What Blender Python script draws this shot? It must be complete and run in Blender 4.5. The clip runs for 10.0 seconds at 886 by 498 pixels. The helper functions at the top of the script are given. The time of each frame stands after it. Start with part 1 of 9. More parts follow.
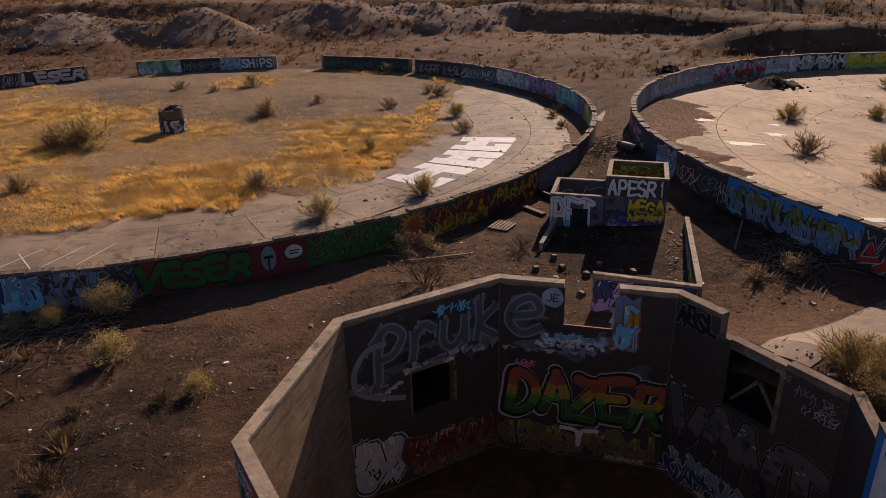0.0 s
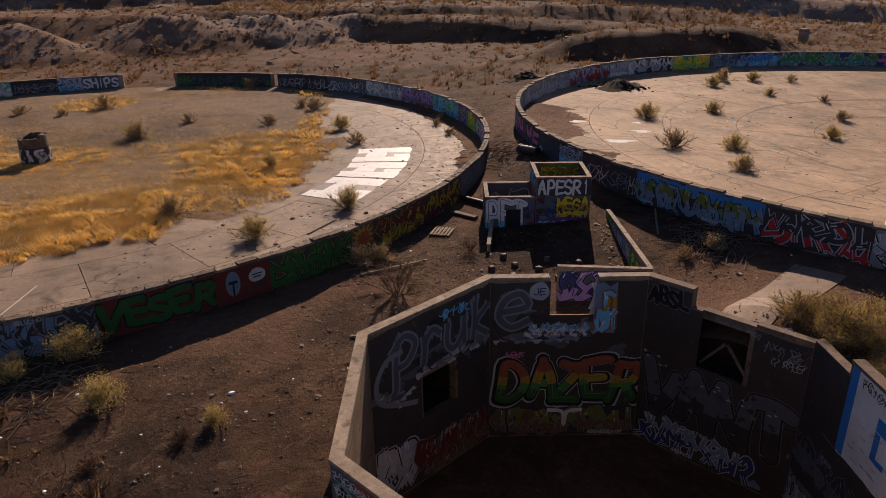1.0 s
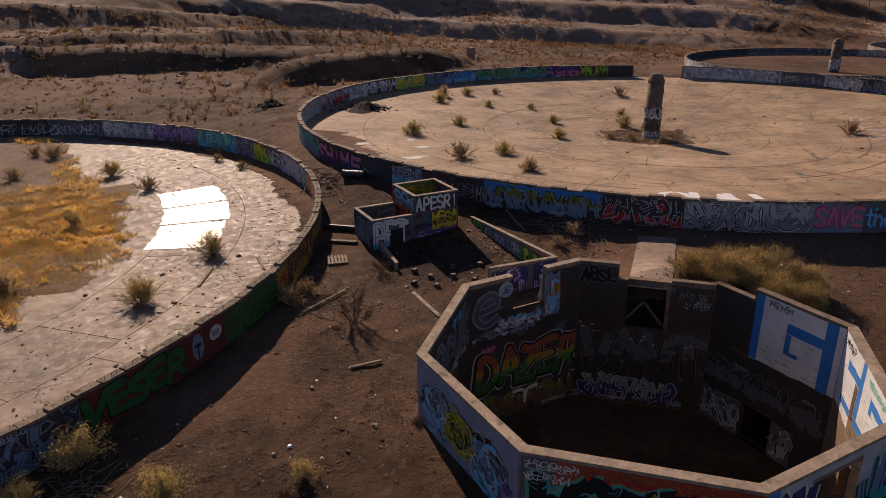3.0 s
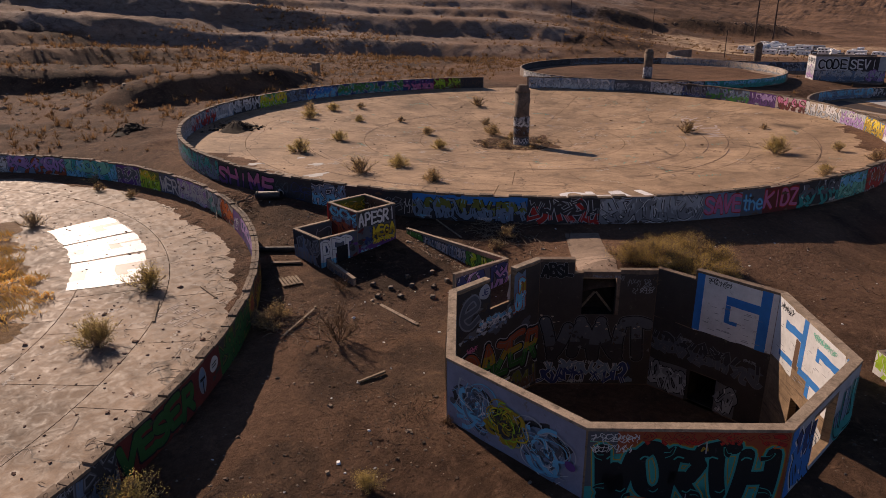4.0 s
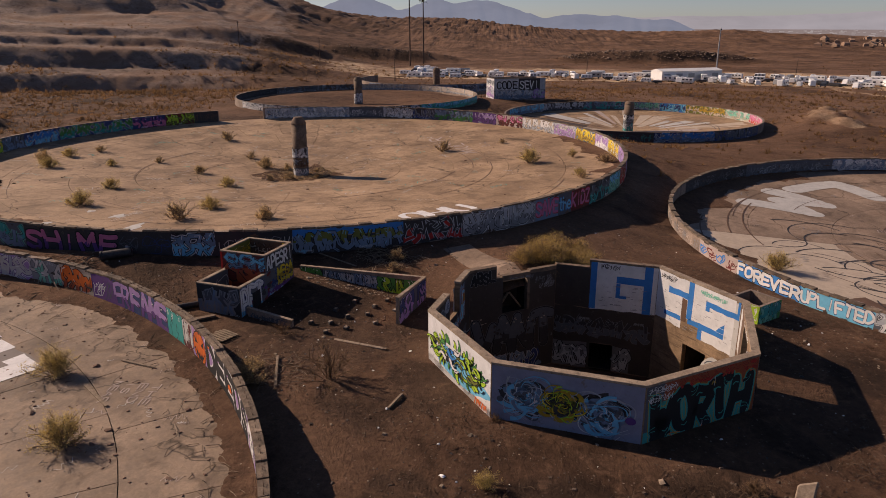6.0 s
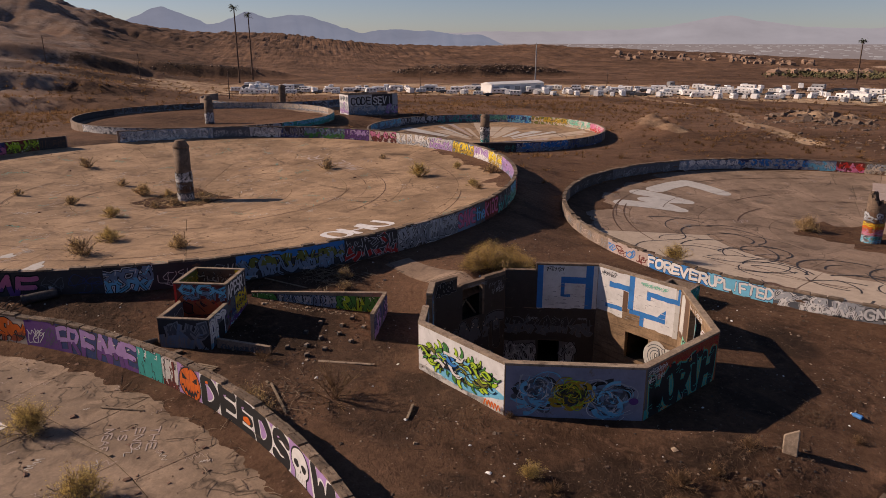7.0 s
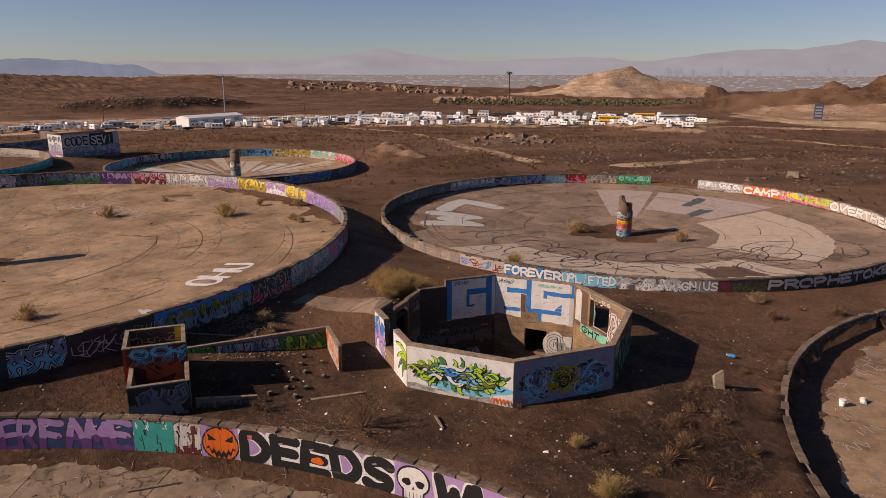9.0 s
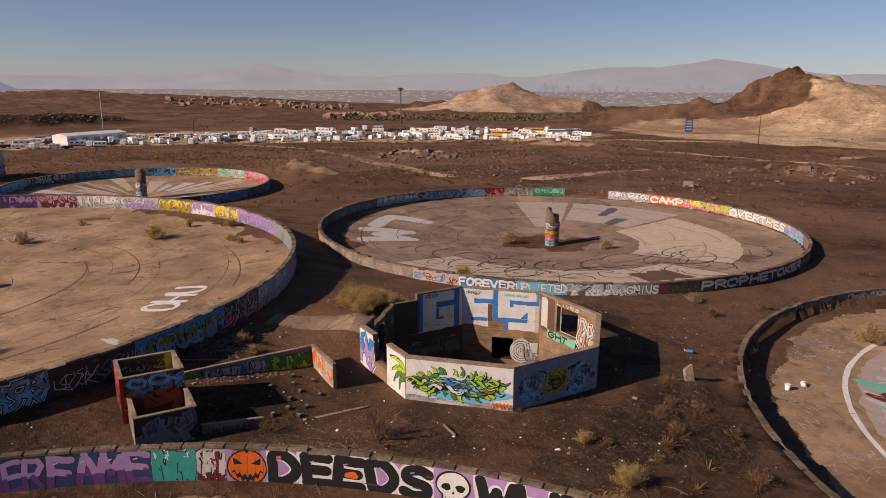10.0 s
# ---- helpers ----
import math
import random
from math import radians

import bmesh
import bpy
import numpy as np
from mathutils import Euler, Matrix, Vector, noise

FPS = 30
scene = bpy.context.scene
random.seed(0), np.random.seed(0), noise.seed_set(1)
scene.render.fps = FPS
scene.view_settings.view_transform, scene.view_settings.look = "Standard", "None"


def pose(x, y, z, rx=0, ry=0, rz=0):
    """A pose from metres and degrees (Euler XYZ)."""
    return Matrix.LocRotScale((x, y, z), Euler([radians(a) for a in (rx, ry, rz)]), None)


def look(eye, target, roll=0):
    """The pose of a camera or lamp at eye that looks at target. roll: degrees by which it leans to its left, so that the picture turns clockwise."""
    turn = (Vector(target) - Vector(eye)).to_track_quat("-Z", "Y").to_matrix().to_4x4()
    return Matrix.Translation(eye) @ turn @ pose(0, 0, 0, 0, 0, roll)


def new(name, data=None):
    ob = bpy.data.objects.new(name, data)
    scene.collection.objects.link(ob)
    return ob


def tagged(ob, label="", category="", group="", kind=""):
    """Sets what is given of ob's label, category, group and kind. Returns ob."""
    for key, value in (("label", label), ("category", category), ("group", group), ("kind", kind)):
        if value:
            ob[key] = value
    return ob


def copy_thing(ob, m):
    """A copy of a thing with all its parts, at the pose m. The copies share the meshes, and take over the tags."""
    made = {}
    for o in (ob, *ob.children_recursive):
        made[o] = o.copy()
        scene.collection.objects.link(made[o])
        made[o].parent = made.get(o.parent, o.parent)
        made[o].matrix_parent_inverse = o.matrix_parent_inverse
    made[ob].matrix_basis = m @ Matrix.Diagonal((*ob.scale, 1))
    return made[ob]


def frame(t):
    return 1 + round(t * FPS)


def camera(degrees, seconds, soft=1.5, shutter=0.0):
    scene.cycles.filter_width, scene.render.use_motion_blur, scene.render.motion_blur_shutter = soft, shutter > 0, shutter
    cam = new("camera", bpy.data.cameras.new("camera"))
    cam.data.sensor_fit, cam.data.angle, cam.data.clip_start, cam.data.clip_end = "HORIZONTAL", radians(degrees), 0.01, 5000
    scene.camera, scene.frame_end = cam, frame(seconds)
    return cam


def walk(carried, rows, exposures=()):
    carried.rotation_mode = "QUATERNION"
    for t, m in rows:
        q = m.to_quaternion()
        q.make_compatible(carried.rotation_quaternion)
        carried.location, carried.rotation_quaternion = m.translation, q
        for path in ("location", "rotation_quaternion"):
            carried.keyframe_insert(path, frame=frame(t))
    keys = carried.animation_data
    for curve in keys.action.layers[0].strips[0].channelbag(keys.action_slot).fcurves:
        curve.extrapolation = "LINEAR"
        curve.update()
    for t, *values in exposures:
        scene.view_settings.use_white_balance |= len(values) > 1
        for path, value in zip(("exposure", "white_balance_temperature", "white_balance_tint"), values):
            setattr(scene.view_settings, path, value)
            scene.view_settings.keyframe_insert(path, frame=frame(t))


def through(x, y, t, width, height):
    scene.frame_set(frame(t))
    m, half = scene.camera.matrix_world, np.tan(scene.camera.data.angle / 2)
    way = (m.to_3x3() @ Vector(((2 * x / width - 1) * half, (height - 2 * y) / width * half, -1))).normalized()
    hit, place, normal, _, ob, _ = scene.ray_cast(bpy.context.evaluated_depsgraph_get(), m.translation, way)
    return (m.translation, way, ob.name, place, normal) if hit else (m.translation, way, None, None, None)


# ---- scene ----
cam = camera(64.8, 10.0, soft=0.5)
METRES, EYE, TILT, LEAN, TURN = 65.0, 12.2, -22.25, 1.0, 0.0
ROWS = [
    (0.0, 0.0, 0.0, 0.0, 0.0, 0.0, -0.0),
    (0.5, -0.0382, -0.0065, 0.0004, -6.31, 0.18, 2.5),
    (1.0, -0.0836, -0.0087, 0.0031, -13.48, 0.07, 5.31),
    (1.5, -0.1242, -0.0057, 0.0074, -19.86, -0.32, 7.71),
    (2.0, -0.171, 0.0028, 0.0147, -27.19, -1.04, 10.35),
    (2.5, -0.2115, 0.0152, 0.0232, -33.68, -1.95, 12.52),
    (4.0, -0.3338, 0.0888, 0.0636, -55.69, -6.52, 18.45),
    (4.5, -0.3644, 0.121, 0.08, -62.62, -8.34, 19.77),
    (5.0, -0.3949, 0.1621, 0.1004, -70.57, -10.58, 20.94),
    (5.5, -0.4176, 0.2017, 0.1199, -77.63, -12.68, 21.67),
    (7.0, -0.4549, 0.3463, 0.1902, -100.42, -19.66, 22.11),
    (7.5, -0.4536, 0.3983, 0.215, -107.95, -21.93, 21.58),
    (8.0, -0.4472, 0.4512, 0.2402, -115.26, -24.0, 20.7),
    (8.5, -0.4352, 0.5023, 0.2647, -122.16, -25.78, 19.56),
    (9.0, -0.4193, 0.5482, 0.2864, -128.17, -27.1, 18.3),
    (9.5, -0.4003, 0.5873, 0.3056, -133.26, -28.03, 17.03),
    (10.0, -0.3793, 0.6194, 0.3214, -137.61, -28.69, 15.84),
]
walk(cam, [(t, pose(0, 0, EYE, TILT, LEAN, TURN) @ pose(METRES * x, METRES * y, METRES * z, 90 + pitch, roll, yaw)) for t, x, y, z, yaw, pitch, roll in ROWS],
     exposures=[(0.0, 0.07, 6750, 20), (5.0, 0.05, 6750, 20), (8.0, -0.02, 6750, 20), (10.0, 0.02, 6750, 20)])

# ---- world and sun ----
SUN_AZ, SUN_EL = 68.0, 29.0          # degrees from +x towards +y, and above the horizon
world = bpy.data.worlds.new("desert_sky")
scene.world = world
world.use_nodes = True
wn = world.node_tree.nodes
sky = wn.new("ShaderNodeTexSky")
sky.sky_type, sky.sun_disc = "NISHITA", False
sky.sun_elevation, sky.sun_rotation = radians(SUN_EL), radians(90 - SUN_AZ)
sky.altitude, sky.air_density, sky.dust_density, sky.ozone_density = 2200, 1.0, 1.4, 3.2
wn["Background"].inputs[1].default_value = 0.069
cast = wn.new("ShaderNodeMix")
cast.data_type, cast.blend_type = "RGBA", "MULTIPLY"
cast.inputs[0].default_value, cast.inputs[7].default_value = 1.0, (1.0, 0.955, 0.99, 1.0)
world.node_tree.links.new(sky.outputs[0], cast.inputs[6])
world.node_tree.links.new(cast.outputs[2], wn["Background"].inputs[0])
sun = new("sun", bpy.data.lights.new("sun", "SUN"))
sun.data.energy, sun.data.angle, sun.data.color = 5.7, radians(0.53), (1.0, 0.82, 0.63)
sd = Vector((math.cos(radians(SUN_AZ)) * math.cos(radians(SUN_EL)), math.sin(radians(SUN_AZ)) * math.cos(radians(SUN_EL)), math.sin(radians(SUN_EL))))
sun.matrix_world = look(sd * 200, (0, 0, 0))


# ---- materials ----
def material(name, rough=0.9, metal=0.0, spec=0.3):
    m = bpy.data.materials.new(name)
    m.use_nodes = True
    b = m.node_tree.nodes["Principled BSDF"]
    b.inputs["Roughness"].default_value, b.inputs["Metallic"].default_value = rough, metal
    b.inputs["Specular IOR Level"].default_value = spec
    return m, m.node_tree.nodes, m.node_tree.links, b


def noise_node(n, l, scale, detail=5.0, rough=0.55, coord="Object", stretch=None, distortion=0.0):
    tc = n.new("ShaderNodeTexCoord")
    out = n.new("ShaderNodeNewGeometry").outputs["Position"] if coord == "World" else tc.outputs[coord]
    if stretch:
        mp = n.new("ShaderNodeMapping")
        mp.inputs["Scale"].default_value = stretch
        l.new(out, mp.inputs[0])
        out = mp.outputs[0]
    t = n.new("ShaderNodeTexNoise")
    t.inputs["Scale"].default_value, t.inputs["Detail"].default_value = scale, detail
    t.inputs["Roughness"].default_value, t.inputs["Distortion"].default_value = rough, distortion
    l.new(out, t.inputs["Vector"])
    return t.outputs[0]


def ramp(n, l, fac, stops):
    r = n.new("ShaderNodeValToRGB")
    e = r.color_ramp.elements
    while len(e) < len(stops):
        e.new(0.5)
    for k, (p, c) in enumerate(stops):
        e[k].position, e[k].color = p, (*c, 1.0)
    l.new(fac, r.inputs[0])
    return r.outputs[0]


def mix(n, l, fac, a, b, mode="MIX"):
    x = n.new("ShaderNodeMix")
    x.data_type, x.blend_type = "RGBA", mode
    for sock, v in ((x.inputs[0], fac), (x.inputs[6], a), (x.inputs[7], b)):
        if isinstance(v, (int, float)):
            sock.default_value = v
        elif isinstance(v, tuple):
            sock.default_value = (*v, 1.0)
        else:
            l.new(v, sock)
    return x.outputs[2]


def bump(n, l, b, height, strength, dist):
    u = n.new("ShaderNodeBump")
    u.inputs["Strength"].default_value, u.inputs["Distance"].default_value = strength, dist
    l.new(height, u.inputs["Height"])
    l.new(u.outputs[0], b.inputs["Normal"])


def weathered(name, dark, light, stain, scale=0.35, fine=9.0, rough=0.9, streak=None, bumps=0.35, spec=0.3, stain_at=(0.52, 0.68), island=0.0, coord="Object", polish=0.0, cracks=0.0):
    """A mineral surface: two tones at a broad scale, fine grain, and stains with their own shapes."""
    m, n, l, b = material(name, rough, spec=spec)
    broad = noise_node(n, l, scale, 6, 0.6, coord)
    grain = noise_node(n, l, fine, 8, 0.78, coord)
    base = ramp(n, l, broad, [(0.32, dark), (0.68, light)])
    base = mix(n, l, 0.55, base, ramp(n, l, grain, [(0.25, (0.35, 0.35, 0.35)), (0.75, (0.95, 0.95, 0.95))]), "OVERLAY")
    mott = noise_node(n, l, scale * 7.0, 7, 0.7, coord, distortion=0.8)
    base = mix(n, l, 0.5, base, ramp(n, l, mott, [(0.30, (0.30, 0.30, 0.30)), (0.70, (0.70, 0.70, 0.70))]), "OVERLAY")
    st = noise_node(n, l, scale * 2.3, 8, 0.65, coord, stretch=streak, distortion=0.6)
    base = mix(n, l, ramp(n, l, st, [(stain_at[0], (0, 0, 0)), (stain_at[1], (0.8, 0.8, 0.8))]), base, stain)
    if island:
        oi = n.new("ShaderNodeObjectInfo")
        v = ramp(n, l, oi.outputs["Random"], [(0.0, (1 - island,) * 3), (1.0, (1 + island,) * 3)])
        base = mix(n, l, 1.0, base, v, "MULTIPLY")
    if cracks:
        scuff = noise_node(n, l, 1.3, 8, 0.75, coord, stretch=(1.0, 0.35, 1.0), distortion=1.8)
        base = mix(n, l, ramp(n, l, scuff, [(0.60, (0, 0, 0)), (0.72, (0.5, 0.5, 0.5))]), base, tuple(min(1.0, 1.5 * c) for c in light))
        vo, wob = n.new("ShaderNodeTexVoronoi"), n.new("ShaderNodeVectorMath")
        vo.feature, wob.operation = "DISTANCE_TO_EDGE", "MULTIPLY_ADD"
        vo.inputs["Scale"].default_value = cracks
        t = n.new("ShaderNodeTexNoise")
        t.inputs["Scale"].default_value, t.inputs["Detail"].default_value = 0.9, 6
        l.new(n.new("ShaderNodeNewGeometry").outputs["Position"], wob.inputs[2])
        l.new(t.outputs["Color"], wob.inputs[0])
        l.new(wob.inputs[2].links[0].from_socket, t.inputs["Vector"])
        wob.inputs[1].default_value = (1.6, 1.6, 0.0)
        l.new(wob.outputs[0], vo.inputs["Vector"])
        line = ramp(n, l, vo.outputs["Distance"], [(0.0, (0.85, 0.85, 0.85)), (0.012 * cracks / 0.2, (0, 0, 0))])
        some = ramp(n, l, noise_node(n, l, 0.13, 3, 0.5, coord), [(0.46, (0, 0, 0)), (0.54, (1, 1, 1))])
        base = mix(n, l, mix(n, l, 1.0, line, some, "MULTIPLY"), base, tuple(0.3 * c for c in dark))
    l.new(base, b.inputs["Base Color"])
    rr = n.new("ShaderNodeMapRange")
    rr.inputs[1].default_value, rr.inputs[2].default_value = (0.35, 0.65) if polish else (0.0, 1.0)
    rr.inputs[3].default_value, rr.inputs[4].default_value = rough - 0.12 - polish, min(1.0, rough + 0.08)
    l.new(mott if polish else grain, rr.inputs[0])
    l.new(rr.outputs[0], b.inputs["Roughness"])
    bump(n, l, b, grain, bumps, 0.03)
    return m


def soil(name, tones, pebble=(0.30, 0.24, 0.19), blends=()):
    m, n, l, b = material(name, 0.97, spec=0.1)
    big = noise_node(n, l, 0.05, 6, 0.65, distortion=0.8)
    strata = noise_node(n, l, 0.10, 6, 0.65, stretch=(0.35, 0.35, 4.0))
    mid = noise_node(n, l, 0.28, 7, 0.65, distortion=0.4)
    fine = noise_node(n, l, 3.5, 9, 0.80)
    def field(t):
        c = ramp(n, l, mid, [(0.30, t[0]), (0.52, t[1]), (0.72, t[2])])
        return mix(n, l, ramp(n, l, big, [(0.40, (0, 0, 0)), (0.62, (0.75, 0.75, 0.75))]), c, t[3])
    a = field(tones)
    for attribute, other in blends:
        at = n.new("ShaderNodeAttribute")
        at.attribute_name = attribute
        edge = n.new("ShaderNodeMath")
        edge.operation = "ADD"
        l.new(at.outputs["Fac"], edge.inputs[0])
        l.new(noise_node(n, l, 0.06, 7, 0.7), edge.inputs[1])
        a = mix(n, l, ramp(n, l, edge.outputs[0], [(0.88, (0, 0, 0)), (1.0, (1, 1, 1))]), a, field(other))
    a = mix(n, l, 0.8, a, ramp(n, l, strata, [(0.30, (0.30, 0.30, 0.30)), (0.50, (0.5, 0.5, 0.5)), (0.70, (0.70, 0.68, 0.66))]), "OVERLAY")
    # dark sooty stains in the soil
    soot = noise_node(n, l, 0.42, 7, 0.68, distortion=0.9)
    a = mix(n, l, ramp(n, l, soot, [(0.50, (0, 0, 0)), (0.66, (0.62, 0.62, 0.62))]), a, tuple(0.45 * c for c in tones[0]))
    flats = noise_node(n, l, 0.017, 8, 0.68, stretch=(1.0, 1.0, 0.2), distortion=1.5)
    a = mix(n, l, ramp(n, l, flats, [(0.44, (0, 0, 0)), (0.60, (0.75, 0.75, 0.75))]), a, tuple(min(1.0, c * 1.3) for c in tones[2]))
    dust = noise_node(n, l, 0.9, 6, 0.7, distortion=1.2)
    a = mix(n, l, ramp(n, l, dust, [(0.54, (0, 0, 0)), (0.72, (0.55, 0.55, 0.55))]), a, tuple(min(1.0, c * 1.5) for c in tones[2]))
    a = mix(n, l, 0.7, a, ramp(n, l, fine, [(0.28, (0.24, 0.24, 0.24)), (0.72, (0.86, 0.86, 0.86))]), "OVERLAY")
    vo = n.new("ShaderNodeTexVoronoi")
    vo.inputs["Scale"].default_value = 2.6
    tc = n.new("ShaderNodeTexCoord")
    l.new(tc.outputs["Object"], vo.inputs["Vector"])
    peb = ramp(n, l, vo.outputs["Distance"], [(0.07, (1, 1, 1)), (0.13, (0, 0, 0))])
    a = mix(n, l, mix(n, l, 1.0, peb, ramp(n, l, mid, [(0.45, (0, 0, 0)), (0.6, (0.8, 0.8, 0.8))]), "MULTIPLY"), a, pebble)
    l.new(a, b.inputs["Base Color"])
    lump = mix(n, l, 0.5, fine, noise_node(n, l, 1.1, 7, 0.75))
    bump(n, l, b, lump, 1.0, 0.26)
    return m


def leafy(name, colour, vary=0.4, scale=2.0, through=0.4):
    """Thin leaves and blades: some of the light passes through them."""
    m, n, l, b = material(name, 0.85, spec=0.15)
    g = noise_node(n, l, scale, 5, 0.6)
    col = ramp(n, l, g, [(0.3, tuple(c * (1 - vary) for c in colour)), (0.7, tuple(min(1.0, c * (1 + vary)) for c in colour))])
    l.new(col, b.inputs["Base Color"])
    t, x = n.new("ShaderNodeBsdfTranslucent"), n.new("ShaderNodeMixShader")
    l.new(col, t.inputs[0])
    x.inputs[0].default_value = through
    l.new(b.outputs[0], x.inputs[1])
    l.new(t.outputs[0], x.inputs[2])
    l.new(x.outputs[0], n["Material Output"].inputs[0])
    return m


def plain(name, colour, rough=0.8, metal=0.0, vary=0.25, scale=3.0, spec=0.3):
    m, n, l, b = material(name, rough, metal, spec)
    g = noise_node(n, l, scale, 5, 0.6)
    d = tuple(c * (1 - vary) for c in colour)
    h = tuple(min(1.0, c * (1 + vary)) for c in colour)
    l.new(ramp(n, l, g, [(0.3, d), (0.7, h)]), b.inputs["Base Color"])
    return m


PAINTS = {}


def paint(key):
    """Sprayed wall paint, matt, rubbed thin in places."""
    if key not in PAINTS:
        c = tuple(0.85 * v for v in PALETTE[key])
        m, n, l, b = material("spray_paint_" + key, 0.50 if key.startswith("floor") else 0.72, spec=0.3)
        g = noise_node(n, l, 1.3, 7, 0.7)
        f = noise_node(n, l, 22.0, 4, 0.7)
        base = ramp(n, l, g, [(0.25, tuple(x * 0.72 for x in c)), (0.6, c)])
        worn = ramp(n, l, f, [(0.66, (0, 0, 0)), (0.80, (0.7, 0.7, 0.7))])
        chip = noise_node(n, l, 3.2, 8, 0.72, distortion=0.5)
        base = mix(n, l, ramp(n, l, chip, [(0.60, (0, 0, 0)), (0.68, (0.65, 0.65, 0.65))]), base, tuple(min(x, 2.0 * y + 0.03) for x, y in zip((0.15, 0.115, 0.085), c)))
        l.new(mix(n, l, worn, base, tuple(min(x, 2.2 * y + 0.04) for x, y in zip((0.20, 0.155, 0.115), c))), b.inputs["Base Color"])
        PAINTS[key] = m
    return PAINTS[key]


PALETTE = dict(white=(0.72, 0.71, 0.70), offwhite=(0.55, 0.53, 0.50), black=(0.012, 0.012, 0.014), grey=(0.24, 0.25, 0.27), slate=(0.10, 0.11, 0.13), silver=(0.42, 0.44, 0.47),
               blue=(0.03, 0.20, 0.55), sky=(0.16, 0.50, 0.72), navy=(0.03, 0.05, 0.16), teal=(0.03, 0.33, 0.30), mint=(0.18, 0.52, 0.38), green=(0.06, 0.24, 0.05),
               lime=(0.38, 0.58, 0.03), olive=(0.16, 0.17, 0.03), yellow=(0.75, 0.55, 0.03), gold=(0.42, 0.27, 0.02), orange=(0.72, 0.14, 0.01), red=(0.50, 0.03, 0.02),
               maroon=(0.15, 0.025, 0.02), rust=(0.36, 0.08, 0.03), pink=(0.62, 0.17, 0.32), lilac=(0.40, 0.25, 0.52), purple=(0.13, 0.05, 0.22), cream=(0.54, 0.44, 0.34), bluegrey=(0.17, 0.24, 0.34), violetgrey=(0.27, 0.28, 0.37),
               brown=(0.14, 0.08, 0.05), floorwhite=(0.82, 0.80, 0.78), palepink=(0.46, 0.37, 0.33), charcoal=(0.045, 0.042, 0.045), soot=(0.056, 0.045, 0.039), floorgrey=(0.20, 0.165, 0.135), grime=(0.075, 0.052, 0.038), forest=(0.025, 0.11, 0.025), ash=(0.155, 0.155, 0.16))

TAN_TONES = ((0.33, 0.230, 0.142), (0.45, 0.330, 0.215), (0.56, 0.425, 0.290), (0.50, 0.365, 0.236))
PALE_TONES = ((0.30, 0.215, 0.15), (0.40, 0.295, 0.21), (0.48, 0.36, 0.265), (0.42, 0.30, 0.21))
GREY_TONES = ((0.130, 0.098, 0.080), (0.200, 0.150, 0.122), (0.27, 0.208, 0.170), (0.23, 0.172, 0.138))
DARK_TONES = ((0.022, 0.015, 0.011), (0.045, 0.028, 0.019), (0.075, 0.047, 0.031), (0.050, 0.031, 0.021))
M_SOIL = soil("desert_soil", ((0.038, 0.0225, 0.0147), (0.077, 0.044, 0.0275), (0.131, 0.077, 0.049), (0.106, 0.0595, 0.0355)), blends=(("tan_soil", TAN_TONES), ("pale_soil", PALE_TONES), ("dark_soil", DARK_TONES), ("grey_soil", GREY_TONES)))
M_FILL = soil("tank_dirt", ((0.10, 0.075, 0.055), (0.15, 0.11, 0.08), (0.19, 0.14, 0.10), (0.26, 0.15, 0.05)))
M_CONC = weathered("tank_floor_concrete", (0.165, 0.108, 0.064), (0.320, 0.218, 0.134), (0.120, 0.077, 0.047), 0.20, 7.0, 0.85, spec=0.25, island=0.09, coord="World", cracks=0.16)
M_CONC1 = weathered("grey_floor_concrete", (0.120, 0.088, 0.062), (0.232, 0.170, 0.120), (0.080, 0.056, 0.039), 0.30, 8.0, 0.80, spec=0.2, bumps=0.05, island=0.14, coord="World", polish=0.10, cracks=0.22)
M_CONC3 = weathered("brown_floor_concrete", (0.140, 0.098, 0.069), (0.250, 0.180, 0.130), (0.085, 0.058, 0.040), 0.18, 7.0, 0.85, island=0.12, coord="World", cracks=0.18)
M_WALL = weathered("tank_wall_concrete", (0.13, 0.10, 0.08), (0.24, 0.185, 0.145), (0.06, 0.045, 0.035), 0.5, 8.0, 0.9, streak=(1, 1, 0.25))
M_COPE = weathered("coping_concrete", (0.145, 0.108, 0.078), (0.285, 0.22, 0.16), (0.075, 0.055, 0.04), 1.2, 9.0, 0.9)
M_RIM = weathered("rim_concrete", (0.068, 0.050, 0.036), (0.175, 0.130, 0.093), (0.045, 0.033, 0.025), 1.6, 8.0, 0.93, island=0.35, coord="World")
M_BOARD = weathered("board_formed_concrete", (0.13, 0.085, 0.050), (0.24, 0.160, 0.095), (0.055, 0.037, 0.026), 0.6, 6.0, 0.9, streak=(0.4, 0.4, 6.0), bumps=0.6)
M_PILLAR = weathered("pillar_concrete", (0.085, 0.06, 0.043), (0.17, 0.12, 0.085), (0.05, 0.035, 0.025), 0.7, 8.0, 0.92)
M_STEM = plain("dry_stems", (0.22, 0.155, 0.10), 0.95, vary=0.4)
M_LEAF = leafy("creosote_leaves", (0.54, 0.41, 0.145), 0.4, 3.0, 0.5)
M_LEAFD = leafy("dry_leaves", (0.56, 0.40, 0.185), 0.4, 3.0, 0.5)
M_DEAD = leafy("dead_leaves", (0.20, 0.125, 0.070), 0.5, 3.0, 0.25)
M_BROOM = leafy("broom_leaves", (0.50, 0.345, 0.110), 0.45, 2.2, 0.4)
M_SCRUB = leafy("desert_scrub", (0.215, 0.125, 0.060), 0.6, 0.06, 0.4)
M_STRAW = leafy("dry_grass", (0.80, 0.48, 0.14), 0.38, 0.5, 0.4)
